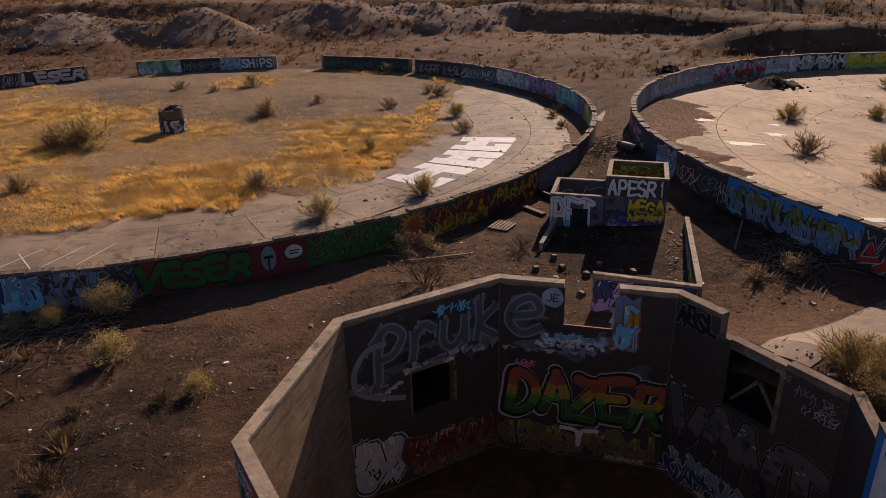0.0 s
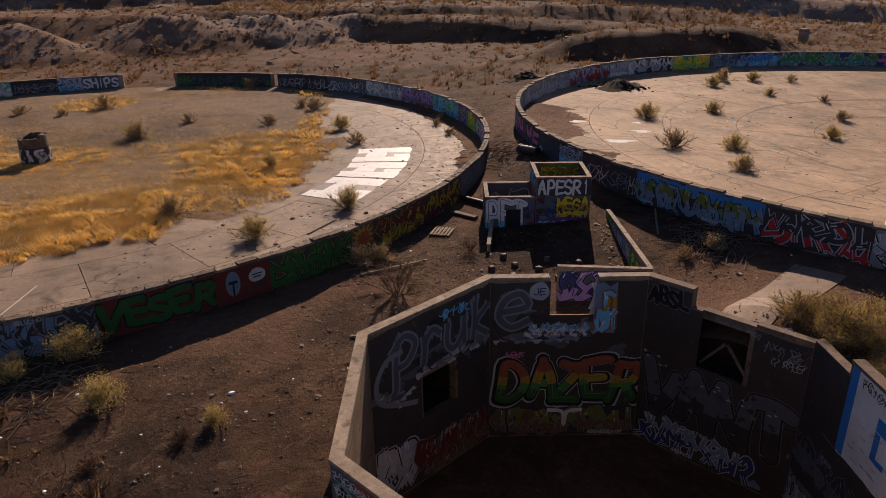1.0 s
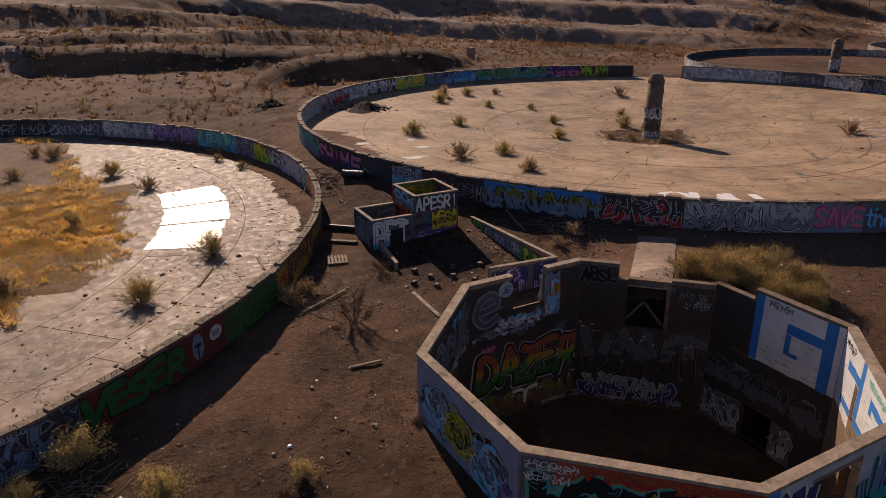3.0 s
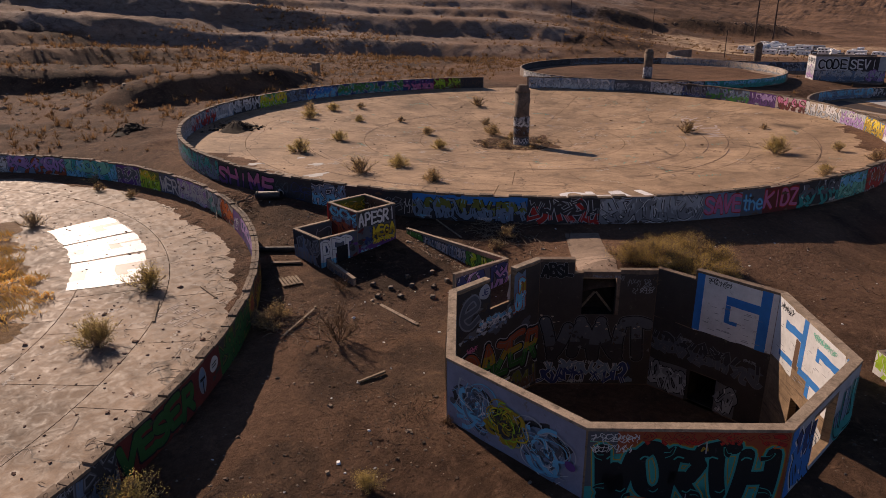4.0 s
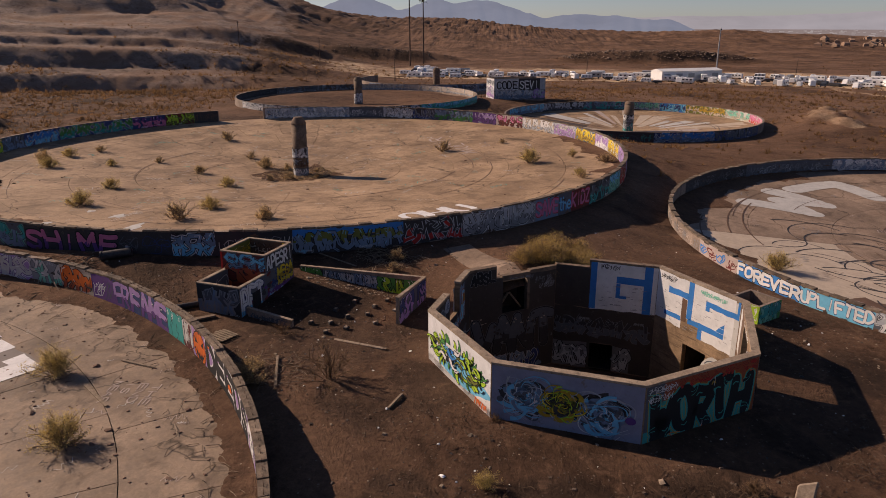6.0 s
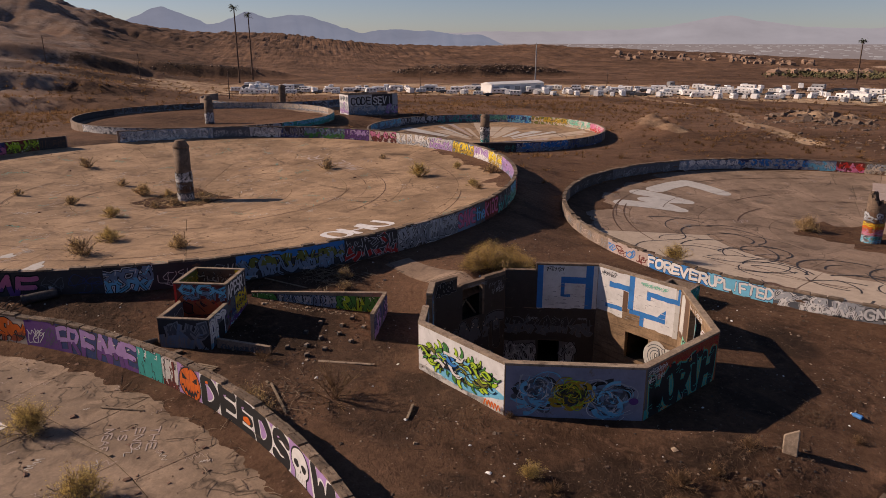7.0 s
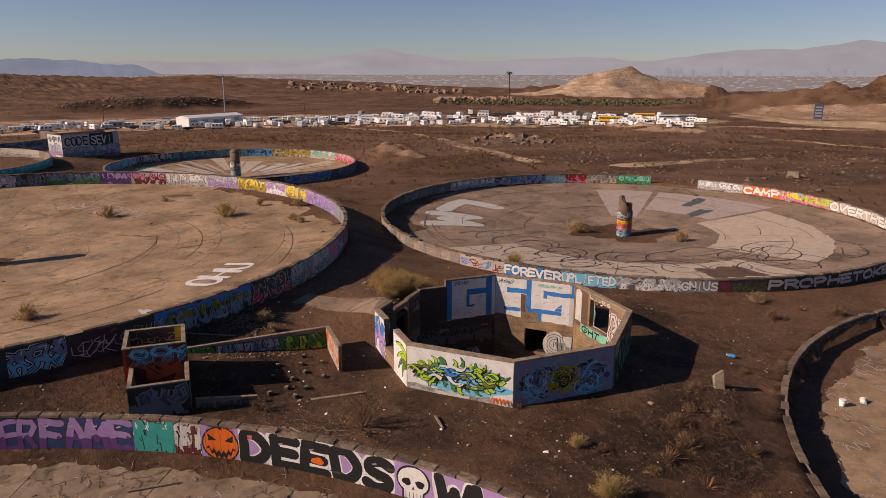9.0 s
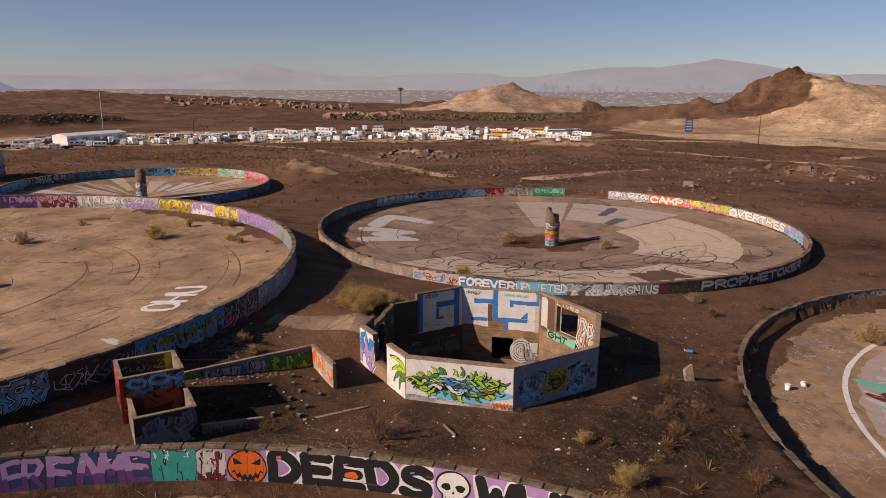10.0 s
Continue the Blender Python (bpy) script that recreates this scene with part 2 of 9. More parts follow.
M_WOOD = plain("weathered_wood", (0.20, 0.15, 0.105), 0.9, vary=0.4, scale=6.0)
M_REED = plain("dry_reeds", (0.40, 0.285, 0.155), 0.95, vary=0.4, scale=1.5)
M_RUST = plain("rusted_steel", (0.10, 0.055, 0.035), 0.8, 0.3, vary=0.5, scale=12.0)
M_PIPE = plain("dark_pipe", (0.05, 0.045, 0.045), 0.55, 0.3, vary=0.4, scale=5.0)
M_PALEPIPE = plain("pale_pipe", (0.40, 0.37, 0.34), 0.7, vary=0.3, scale=5.0)
M_ROCK = plain("broken_rock", (0.14, 0.100, 0.075), 0.95, vary=0.45, scale=1.5)
M_BERM = plain("berm_rock", (0.19, 0.135, 0.10), 0.95, vary=0.5, scale=0.3)
M_BRUSH = plain("dead_brush", (0.085, 0.056, 0.036), 0.95, vary=0.4)
M_PEBBLE = plain("small_stones", (0.105, 0.075, 0.056), 0.95, vary=0.5, scale=2.0)
# charred soil of the heaps; also the near-black put in for passage shade
M_CHARDARK = plain("charred_soil", (0.034, 0.027, 0.022), 0.97, vary=0.4, scale=2.0, spec=0.1)
M_BRICK = plain("broken_masonry", (0.17, 0.105, 0.075), 0.95, vary=0.4, scale=4.0)
M_RVWHITE = plain("vehicle_white", (0.74, 0.74, 0.73), 0.45, vary=0.06, scale=0.6, spec=0.5)
M_RVGREY = plain("vehicle_grey", (0.30, 0.31, 0.32), 0.45, vary=0.1, scale=0.6, spec=0.5)
M_RVDARK = plain("vehicle_dark", (0.035, 0.035, 0.04), 0.35, vary=0.2, scale=0.6, spec=0.5)
M_RVYELLOW = plain("bus_yellow", (0.68, 0.36, 0.03), 0.45, vary=0.08, scale=0.6, spec=0.5)
M_GLASS = plain("dark_window", (0.02, 0.024, 0.03), 0.12, vary=0.1, spec=0.6)
M_TYRE = plain("tyre_rubber", (0.02, 0.02, 0.02), 0.9, vary=0.2)
M_METAL = plain("white_metal_siding", (0.70, 0.70, 0.69), 0.5, vary=0.06, scale=0.2, spec=0.4)
M_POLE = plain("pole_wood", (0.09, 0.06, 0.045), 0.9, vary=0.3)
M_STEEL = plain("grey_steel", (0.34, 0.35, 0.36), 0.5, 0.6, vary=0.15)
M_PALM = plain("palm_fronds", (0.035, 0.045, 0.02), 0.8, vary=0.4)
M_PLASTIC = plain("white_plastic", (0.75, 0.75, 0.74), 0.5, vary=0.05)
M_BLUEPL = plain("blue_plastic", (0.05, 0.20, 0.50), 0.5, vary=0.1)


# ---- noise on the plan, and the lie of the land ----
LATTICE = np.random.RandomState(11).rand(256, 256)


def vnoise(x, y):
    xi, yi = np.floor(x).astype(int), np.floor(y).astype(int)
    u, v = x - xi, y - yi
    u, v = u * u * (3 - 2 * u), v * v * (3 - 2 * v)
    a, b = LATTICE[xi & 255, yi & 255], LATTICE[(xi + 1) & 255, yi & 255]
    c, d = LATTICE[xi & 255, (yi + 1) & 255], LATTICE[(xi + 1) & 255, (yi + 1) & 255]
    return (a * (1 - u) + b * u) * (1 - v) + (c * (1 - u) + d * u) * v - 0.5


def fbm(x, y, octaves=4):
    s, a = 0.0, 1.0
    for k in range(octaves):
        s = s + a * vnoise(x * 2 ** k + 17.3 * k, y * 2 ** k + 5.1 * k)
        a *= 0.5
    return s


def sstep(a, b, x):
    t = np.clip((x - a) / (b - a), 0, 1)
    return t * t * (3 - 2 * t)


# centre, outer radius, rim height, floor at the wall, floor at the centre, ground outside
TANKS = dict(
    west=((-22.4, 57.0), 34.0, 1.84, 0.12, -0.55, 0.25),
    north=((46.9, 40.3), 35.0, 2.95, 1.28, -0.95, 1.25),
    east=((24.5, -23.4), 28.0, 1.02, -0.40, -2.3, -0.10),
    south=((-36.3, -9.4), 30.0, -0.50, -1.75, -3.0, -0.62),
    rear=((99.0, -4.3), 22.0, 0.05, -1.55, -3.1, -1.5),
    far=((117.0, 47.8), 24.6, 1.6, 0.3, -0.6, 0.35),
)
OCT_C, OCT_R, OCT_A0 = (2.8, 13.8), 7.72, 143.4
WALL_T = 0.30


def oct_corner(k, r=OCT_R):
    a = radians(OCT_A0 + 45 * k)
    return Vector((OCT_C[0] + r * math.cos(a), OCT_C[1] + r * math.sin(a), 0))


def oct_dist(x, y):
    """Signed distance to the octagon's outer line: inside is negative."""
    best = np.full(np.shape(x), -1e9)
    ap = OCT_R * math.cos(radians(22.5))
    for k in range(8):
        a = radians(OCT_A0 + 22.5 + 45 * k)
        best = np.maximum(best, (x - OCT_C[0]) * math.cos(a) + (y - OCT_C[1]) * math.sin(a) - ap)
    return best


def bell(x, y, cx, cy, rx, ry, turn=0.0, p=1.0):
    c, s = math.cos(radians(turn)), math.sin(radians(turn))
    u, v = (x - cx) * c + (y - cy) * s, -(x - cx) * s + (y - cy) * c
    return np.exp(-((u / rx) ** 2 + (v / ry) ** 2) ** p)


def land(x, y):
    """Height of the open ground."""
    x, y = np.asarray(x, float), np.asarray(y, float)
    num, den = 0.0, 0.0
    for c, R, rim, fe, fc, g in TANKS.values():
        d = np.maximum(np.hypot(x - c[0], y - c[1]) - R, 0) + 1.2
        w = 1 / d ** 2
        num, den = num + w * g, den + w
    d = np.maximum(oct_dist(x, y), 0) + 1.2
    num, den = num + 0.0 / d ** 2, den + 2.2 / d ** 2
    near = num / den
    near = near + 0.9 * bell(x, y, 13.6, 17.0, 3.0, 5.0, 20) + 1.25 * bell(x, y, 10.2, 17.6, 2.2, 2.4, 30.9) + 1.0 * bell(x, y, 11.4, 14.6, 1.5, 2.0, 0) + 0.35 * bell(x, y, 10.5, 45, 4, 6)
    r, az = np.hypot(x - 10, y - 15), np.degrees(np.arctan2(y - 15, x - 10))
    wob = 14 * fbm(x * 0.012, y * 0.012, 3)
    fall = -7.4 * sstep(60, 300, r) - 14 * sstep(350, 1100, r) - 30 * sstep(1000, 3000, r)
    fall = fall * sstep(62, 5, az) + fall * sstep(130, 170, az)
    # northern benches and the quarry faces to the north-east
    flute = np.abs(fbm(x * 0.085 + 31, y * 0.085, 4))
    north = sstep(35, 80, az) * sstep(190, 140, az)
    far = fall + north * 5.0 * ramp_up(9.5, y - 152 + 0.3 * wob - 2 * flute) + north * 6.0 * ramp_up(11, y - 203 + 0.4 * wob - 3 * flute)
    wob = wob + 9 * fbm(x * 0.035 + 40, y * 0.035, 3)
    ne = sstep(8, 30, az) * sstep(88, 66, az)
    edge = r + 0.35 * wob - 4 * flute
    ledge = 5.4 * ramp_up(9.5, edge - 218) + 5.0 * ramp_up(9, edge - 246 + 0.3 * wob) + 3.4 * ramp_up(7, r + 0.5 * wob - 4 * flute - 306) + 4.0 * ramp_up(8, r + 0.6 * wob - 4 * flute - 360)
    far = far + ne * (ledge + 0.6 * fbm(x * 0.05, y * 0.05, 3) * sstep(204, 240, r))
    far = far + ne * 62 * sstep(430, 900, r) * (0.75 + fbm(x * 0.006, y * 0.006, 4) + 0.5 * (0.5 - np.abs(fbm(x * 0.014, y * 0.014, 5))))
    far = far - ne * 3.0 * sstep(170, 200, r + 0.5 * wob) * sstep(262, 232, edge)
    far = far + 4.5 * bell(x, y, 40, 135, 38, 8, -27, 2.4)
    for cx, cy, h, rx in ((-66, 124, 6.2, 15), (-44, 130, 5.8, 14), (-20, 141, 6.0, 15), (2, 144, 4.6, 13), (-90, 118, 6, 15)):
        far = far + h * np.clip(1.25 - np.hypot((x - cx) / rx, (y - cy) / (0.75 * rx)) * (1 + 0.5 * fbm(x * 0.05 + cx, y * 0.05, 3)), 0, 1) * (1.0 - 0.5 * flute)
    # berms behind the parked vehicles
    far = far + 7.5 * bell(x, y, 440, -78, 11, 62, 0, 2.0) + 7.5 * bell(x, y, 430, 95, 12, 48, 8, 2.0) + 5.5 * bell(x, y, 360, 150, 14, 40, 20, 2.0)
    far = far + 24 * sstep(480, 1300, r) * sstep(-48, -14, az) * sstep(60, 30, az) * (1 + 0.35 * fbm(x * 0.006, y * 0.006, 4)) + 16 * sstep(480, 1300, r) * sstep(-8, 8, az) * sstep(60, 30, az)
    far = far + 16 * sstep(520, 1500, r) * sstep(-14, 24, az) * (1 + 0.6 * fbm(x * 0.004, y * 0.004, 4))
    # hills to the south-east
    rough = 1 + 0.7 * fbm(x * 0.022, y * 0.022, 5)
    crag = 0.93 + 0.35 * fbm(x * 0.03, y * 0.03, 5)
    jag = 0.5 - np.abs(fbm(x * 0.045 + 7, y * 0.045, 5)) * 1.9
    crag = crag * (0.86 + 0.34 * jag)
    rough = rough * (0.8 + 0.5 * (0.5 - np.abs(fbm(x * 0.018, y * 0.018, 4)) * 1.6))
    crag = crag * (0.9 + 0.3 * np.abs(fbm(x * 0.075 + 3, y * 0.075, 4)))
    far = far + crag * (24 * bell(x, y, 140, -448, 22, 36, 46, 0.9) + 20 * bell(x, y, 172, -418, 46, 26, 46, 1.0) + 9 * bell(x, y, 222, -372, 48, 20, 46, 1.0))
    far = far + 22 * bell(x, y, 100, -470, 50, 70, 0, 1.5) * (0.95 + 0.1 * crag) + 12 * bell(x, y, -10, -480, 90, 70, 0, 1.2)
    far = far + rough * (16 * bell(x, y, 596, -752, 42, 30, 40, 1.2) + 20 * bell(x, y, 536, -800, 36, 26, 40, 1.2))
    far = far + 44 * bell(x, y, 631, -710, 62, 46, 40, 0.8) * rough + 20 * bell(x, y, 745, -790, 95, 50, 40, 1.0) * rough
    far = far + (13 * np.abs(fbm(x * 0.028 + 5, y * 0.028, 5)) - 2) * bell(x, y, 625, -735, 120, 80, 40, 1.2)
    w = sstep(60, 130, np.hypot(x - 40, y - 22))
    z = near * (1 - w) + far * w
    z = z + 3.6 * bell(x, y, 55, 97.5, 21, 7.2, 3, 3.0) * sstep(0, 6, np.hypot(x - 46.9, y - 40.3) - 36)
    # heaps of rubble and low berms
    for cx, cy, h, rx, ry, tn in ((115, -86, 1.7, 12, 3, 60), (127, -172, 2.6, 16, 5, 40), (23, -112, 2.0, 14, 5, 20), (103, -40, 1.7, 12, 4, -40), (92, -38, 1.3, 5, 3, 0),
                                  (-8.6, 8.8, 0.5, 1.4, 2.2, 30), (160, -190, 2.2, 18, 5, 35), (20, 66, 0.4, 2.5, 1.8, 0), (24, 73, 0.5, 2.6, 1.8, 0)):
        z = z + h * bell(x, y, cx, cy, rx, ry, tn, 1.0) * (1 + 0.8 * fbm(x * 0.35, y * 0.35, 3))
    amp = 0.10 + (0.5 + 0.3 * sstep(20, 60, az)) * sstep(70, 170, r) + 4.0 * sstep(350, 1200, r)
    z = z + amp * fbm(x * 0.11, y * 0.11, 5) * sstep(0.3, 3.0, np.minimum(np.abs(oct_dist(x, y)), 99)) + 0.05 * fbm(x * 0.9, y * 0.9, 3) + 0.32 * fbm(x * 0.42 + 8, y * 0.42, 3) * sstep(66, 84, y)
    return z


def ramp_up(w, x):
    """A bench's face: nought to one over a width, with sharp edges."""
    return np.clip(x / w, 0, 1)


def floor_z(key, r):
    (c, R, rim, fe, fc, g) = TANKS[key]
    return fc + (fe - fc) * np.minimum(r / R, 1.0)


def span(lo, hi, step, g1, mid, g2, g3, end):
    inner = list(np.arange(lo, hi + step / 2, step))
    def tail(start, sign, g):
        out, p, s = [], start, step
        while abs(p - start) < end:
            s *= g1 if abs(p - start) < mid else g
            p += sign * s
            out.append(p)
        return out
    return np.array(sorted(tail(lo, -1, g2)) + inner + tail(inner[-1], 1, g3))


def mesh_object(name, verts, faces, mat, smooth=True, parent=None):
    me = bpy.data.meshes.new(name)
    me.from_pydata([tuple(v) for v in verts], [], faces)
    me.materials.append(mat)
    if smooth:
        me.shade_smooth()
    ob = new(name, me)
    if parent:
        ob.parent = parent
    return ob


HEAPS = ((103, -40, 11, 3.6, -40), (92, -38, 5, 3, 0), (115, -86, 12, 4, 60), (127, -172, 16, 6, 40), (160, -190, 18, 6, 35))


def soil_kinds(x, y):
    """How much of the soil is tan quarry waste, and how much pale rock."""
    tan = np.maximum(sstep(0.25, 0.6, bell(x, y, 20, -455, 112, 105, 0, 2.0)), 0.85 * sstep(0.2, 0.6, bell(x, y, 90, -345, 120, 72, 0, 1.6))) * sstep(0.5, 0.3, bell(x, y, 188, -420, 62, 40, 46, 1.2))
    pale = np.maximum(sstep(0.2, 0.5, bell(x, y, 640, -720, 130, 90, 40)), sstep(0.3, 0.6, bell(x, y, 168, -372, 26, 13, 46)))
    for cx, cy, rx, ry, tn in HEAPS:
        tan = np.maximum(tan, 0.8 * bell(x, y, cx, cy, rx, ry, tn, 1.3))
    # the lot under the parked vehicles, and tracks worn across the flat
    ex, ey = x + 24.6, y - 45.0
    r, az = np.hypot(ex, ey), np.degrees(np.arctan2(ey, ex))
    lot = 0.52 * sstep(292, 305, r) * sstep(420, 380, r) * sstep(-62, -56, az) * sstep(14, 8, az)
    for x0, y0, x1, y1, w in ((60, -300, 330, -130, 9), (330, -130, 300, 60, 7), (70, -52, 250, -110, 4), (55, -60, 40, -260, 5), (-20, -150, 300, -250, 6)):
        dx, dy = x1 - x0, y1 - y0
        f = np.clip(((x - x0) * dx + (y - y0) * dy) / (dx * dx + dy * dy), 0, 1)
        d = np.hypot(x - x0 - f * dx, y - y0 - f * dy + 14 * fbm(x * 0.012, y * 0.012, 3))
        lot = np.maximum(lot, 0.5 * sstep(w, w * 0.4, d))
    # dark earth about the valve house and the pump house
    dark = 0.78 * np.maximum.reduce([bell(x, y, cx, cy, rx, ry, tn, 1.2) for cx, cy, rx, ry, tn in ((8.5, 37.5, 4.0, 6.5, -20), (5.5, 30.5, 3.5, 3.0, 0), (7.0, 27.5, 3.0, 3.5, -15), (1.5, 33.0, 3.5, 3.0, 40), (14.5, 34.0, 2.0, 6.0, -15), (-1.0, 21.5, 3.0, 2.0, 20), (-9.5, 16.5, 2.8, 4.0, 30), (-3.0, 24.0, 3.0, 2.0, 40), (-7.5, 11.0, 1.8, 3.0, 20),
                                                                                                    (16.5, 28.5, 2.5, 5.0, -40), (24.0, 4.0, 4.0, 7.0, 30), (2.0, 1.5, 3.5, 2.0, 0), (-9.0, 21.5, 2.4, 1.6, 0), (-4.0, 7.0, 2.6, 1.4, 30), (-12.5, 13.0, 1.8, 2.6, 10), (0.5, 26.5, 2.0, 1.6, 0), (13.0, 26.5, 1.6, 3.0, 20), (10.0, -1.0, 3.0, 2.0, 30), (30.0, 6.0, 6.0, 3.0, -20))])
    dark = np.maximum(dark, 0.40 * sstep(64, 80, y - 0.15 * x) * sstep(150, 128, y) * sstep(-25, 5, x))
    # near faces of mound and bench: dark soil with their shade painted in
    dark = np.maximum(dark, 0.52 * np.maximum(bell(x, y, 55, 92, 19, 5, 3), bell(x, y, 36, 129, 34, 5, -27)))
    dark = np.maximum(dark, 0.66 * np.maximum.reduce([bell(x, y, 438, -78, 15, 66, 0, 2.0), bell(x, y, 428, 95, 16, 52, 8, 2.0), bell(x, y, 360, 150, 17, 44, 20, 2.0)]))
    dark = np.maximum(dark, np.maximum(0.50 * bell(x, y, 6, 29, 10, 11, 0, 2.0), 0.24 * bell(x, y, -3, 8, 7, 8, 0, 2.0)))
    # quarry greyed and lightened in place of haze; gravel piles are grey themselves
    grey = np.maximum.reduce([0.62 * sstep(196, 226, r) * sstep(6, 20, az) * sstep(112, 90, az), 0.42 * sstep(105, 140, r) * sstep(50, 70, az)] + [0.95 * bell(x, y, cx, cy, 15, 11, 10, 1.6) for cx, cy in ((-66, 124), (-44, 130), (-20, 141), (2, 144), (-90, 118))])
    cones = np.maximum.reduce([bell(x, y, cx, cy, 14, 10, 10, 2.0) for cx, cy in ((-66, 124), (-44, 130), (-20, 141), (2, 144), (-90, 118))])
    return np.maximum(0.9 * tan, lot), np.maximum(0.9 * pale, 0.55 * cones), dark, grey


def build_ground():
    xs, ys = span(-66, 90, 0.6, 1.012, 330, 1.13, 1.028, 4600), span(-54, 97, 0.6, 1.012, 330, 1.02, 1.13, 4600)
    X, Y = np.meshgrid(xs, ys, indexing="ij")
    # draw the sheet's lines onto the walls that cut it
    drop = np.zeros_like(X)
    for key, (c, R, rim, fe, fc, g) in TANKS.items():
        Rm = R - WALL_T / 2
        dx, dy = X - c[0], Y - c[1]
        d = np.hypot(dx, dy) + 1e-9
        near = np.abs(d - Rm) < 0.44
        X, Y = np.where(near, c[0] + dx / d * Rm, X), np.where(near, c[1] + dy / d * Rm, Y)
        inside = (d < Rm) & ~near
        drop = np.where(inside, fc + (fe - fc) * d / R - 0.5, drop)
    od = oct_dist(X, Y) + WALL_T / 2
    for k in range(8):
        a = radians(OCT_A0 + 22.5 + 45 * k)
        ap = OCT_R * math.cos(radians(22.5)) - WALL_T / 2
        side = (X - OCT_C[0]) * math.cos(a) + (Y - OCT_C[1]) * math.sin(a) - ap
        near = (np.abs(side) < 0.44) & (np.abs(od) < 0.44) & (np.abs(side - od) < 1e-6)
        X, Y = np.where(near, X - side * math.cos(a), X), np.where(near, Y - side * math.sin(a), Y)
    Z = land(X, Y)
    Z = np.where(drop != 0, np.minimum(Z - 0.0, drop), Z)
    nx, ny = X.shape
    inside = oct_dist(X, Y) + WALL_T / 2 < 0.02
    q = inside[:-1, :-1] & inside[1:, :-1] & inside[1:, 1:] & inside[:-1, 1:]
    I, J = np.nonzero(~q)
    base = I * ny + J
    F = np.stack([base, base + ny, base + ny + 1, base + 1], 1)
    me = bpy.data.meshes.new("ground")
    me.vertices.add(nx * ny)
    me.vertices.foreach_set("co", np.stack([X.ravel(), Y.ravel(), Z.ravel()], 1).astype(np.float32).ravel())
    me.loops.add(F.size)
    me.loops.foreach_set("vertex_index", F.ravel().astype(np.int32))
    me.polygons.add(len(F))
    me.polygons.foreach_set("loop_start", np.arange(0, F.size, 4, dtype=np.int32))
    me.update(calc_edges=True)
    me.materials.append(M_SOIL)
    for attribute, weight in zip(("tan_soil", "pale_soil", "dark_soil", "grey_soil"), soil_kinds(X, Y)):
        me.attributes.new(attribute, "FLOAT", "POINT").data.foreach_set("value", weight.ravel().astype(np.float32))
    me.shade_smooth()
    return tagged(new("ground", me), "brown desert soil, stony and tracked, running out to the hills", "ground", kind="structure")


ground = build_ground()


# ---- builders ----
def thing(name, label, category, group="", kind="", at=(0, 0, 0), turn=0.0):
    ob = new(name)
    ob.empty_display_size = 0.2
    ob.matrix_basis = pose(at[0], at[1], at[2], 0, 0, turn)
    return tagged(ob, label, category, group, kind)


def part(name, bm, mat, parent, label="", smooth=False):
    me = bpy.data.meshes.new(name)
    if isinstance(bm, tuple):
        me.from_pydata([tuple(v) for v in bm[0]], [], [tuple(f) for f in bm[1]])
    else:
        bm.to_mesh(me)
        bm.free()
    for m in (mat if isinstance(mat, (list, tuple)) else [mat]):
        me.materials.append(m)
    if smooth:
        me.shade_smooth()
    ob = new(name, me)
    ob.parent = parent
    if label:
        ob["label"] = label
    return ob


def share(ob, parent, m):
    """Another piece on the same mesh."""
    o = new(ob.name.split(".")[0], ob.data)
    o.parent = parent
    o.matrix_basis = m
    return o


def add_box(bm, lo, hi, m=None, bevel=0.0):
    r = bmesh.ops.create_cube(bm, size=1.0)
    vs = r["verts"]
    for v in vs:
        v.co = Vector([lo[k] + (v.co[k] + 0.5) * (hi[k] - lo[k]) for k in range(3)])
    if bevel:
        es = list({e for v in vs for e in v.link_edges})
        vs = list({v for f in bmesh.ops.bevel(bm, geom=es, offset=bevel, segments=1, affect="EDGES")["faces"] for v in f.verts} | {v for v in vs if v.is_valid})
    if m is not None:
        bmesh.ops.transform(bm, matrix=m, verts=vs)
    return vs


def tube(path, radii, sides=8, cap=True):
    """Verts and faces of a round bar along a path."""
    vs, fs = [], []
    for k, p in enumerate(path):
        p = Vector(p)
        d = (Vector(path[min(k + 1, len(path) - 1)]) - Vector(path[max(k - 1, 0)])).normalized()
        u = d.cross(Vector((0, 0, 1)))
        if u.length < 1e-3:
            u = Vector((1, 0, 0))
        u.normalize()
        w = d.cross(u)
        r = radii[k] if isinstance(radii, (list, tuple)) else radii
        for j in range(sides):
            a = 2 * math.pi * j / sides
            vs.append(p + u * (r * math.cos(a)) + w * (r * math.sin(a)))
    for k in range(len(path) - 1):
        for j in range(sides):
            a, b = k * sides + j, k * sides + (j + 1) % sides
            fs.append((a, b, b + sides, a + sides))
    if cap:
        fs.append(tuple(range(sides - 1, -1, -1)))
        fs.append(tuple(range((len(path) - 1) * sides, len(path) * sides)))
    return vs, fs


def lathe(profile, sides=32):
    vs, fs = [], []
    for r, z in profile:
        for j in range(sides):
            a = 2 * math.pi * j / sides
            vs.append((r * math.cos(a), r * math.sin(a), z))
    for k in range(len(profile) - 1):
        for j in range(sides):
            a, b = k * sides + j, k * sides + (j + 1) % sides
            fs.append((a, b, b + sides, a + sides))
    fs.append(tuple(range((len(profile) - 1) * sides, len(profile) * sides)))
    return vs, fs


def join(parts):
    vs, fs = [], []
    for v, f in parts:
        o = len(vs)
        vs += list(v)
        fs += [tuple(i + o for i in g) for g in f]
    return vs, fs


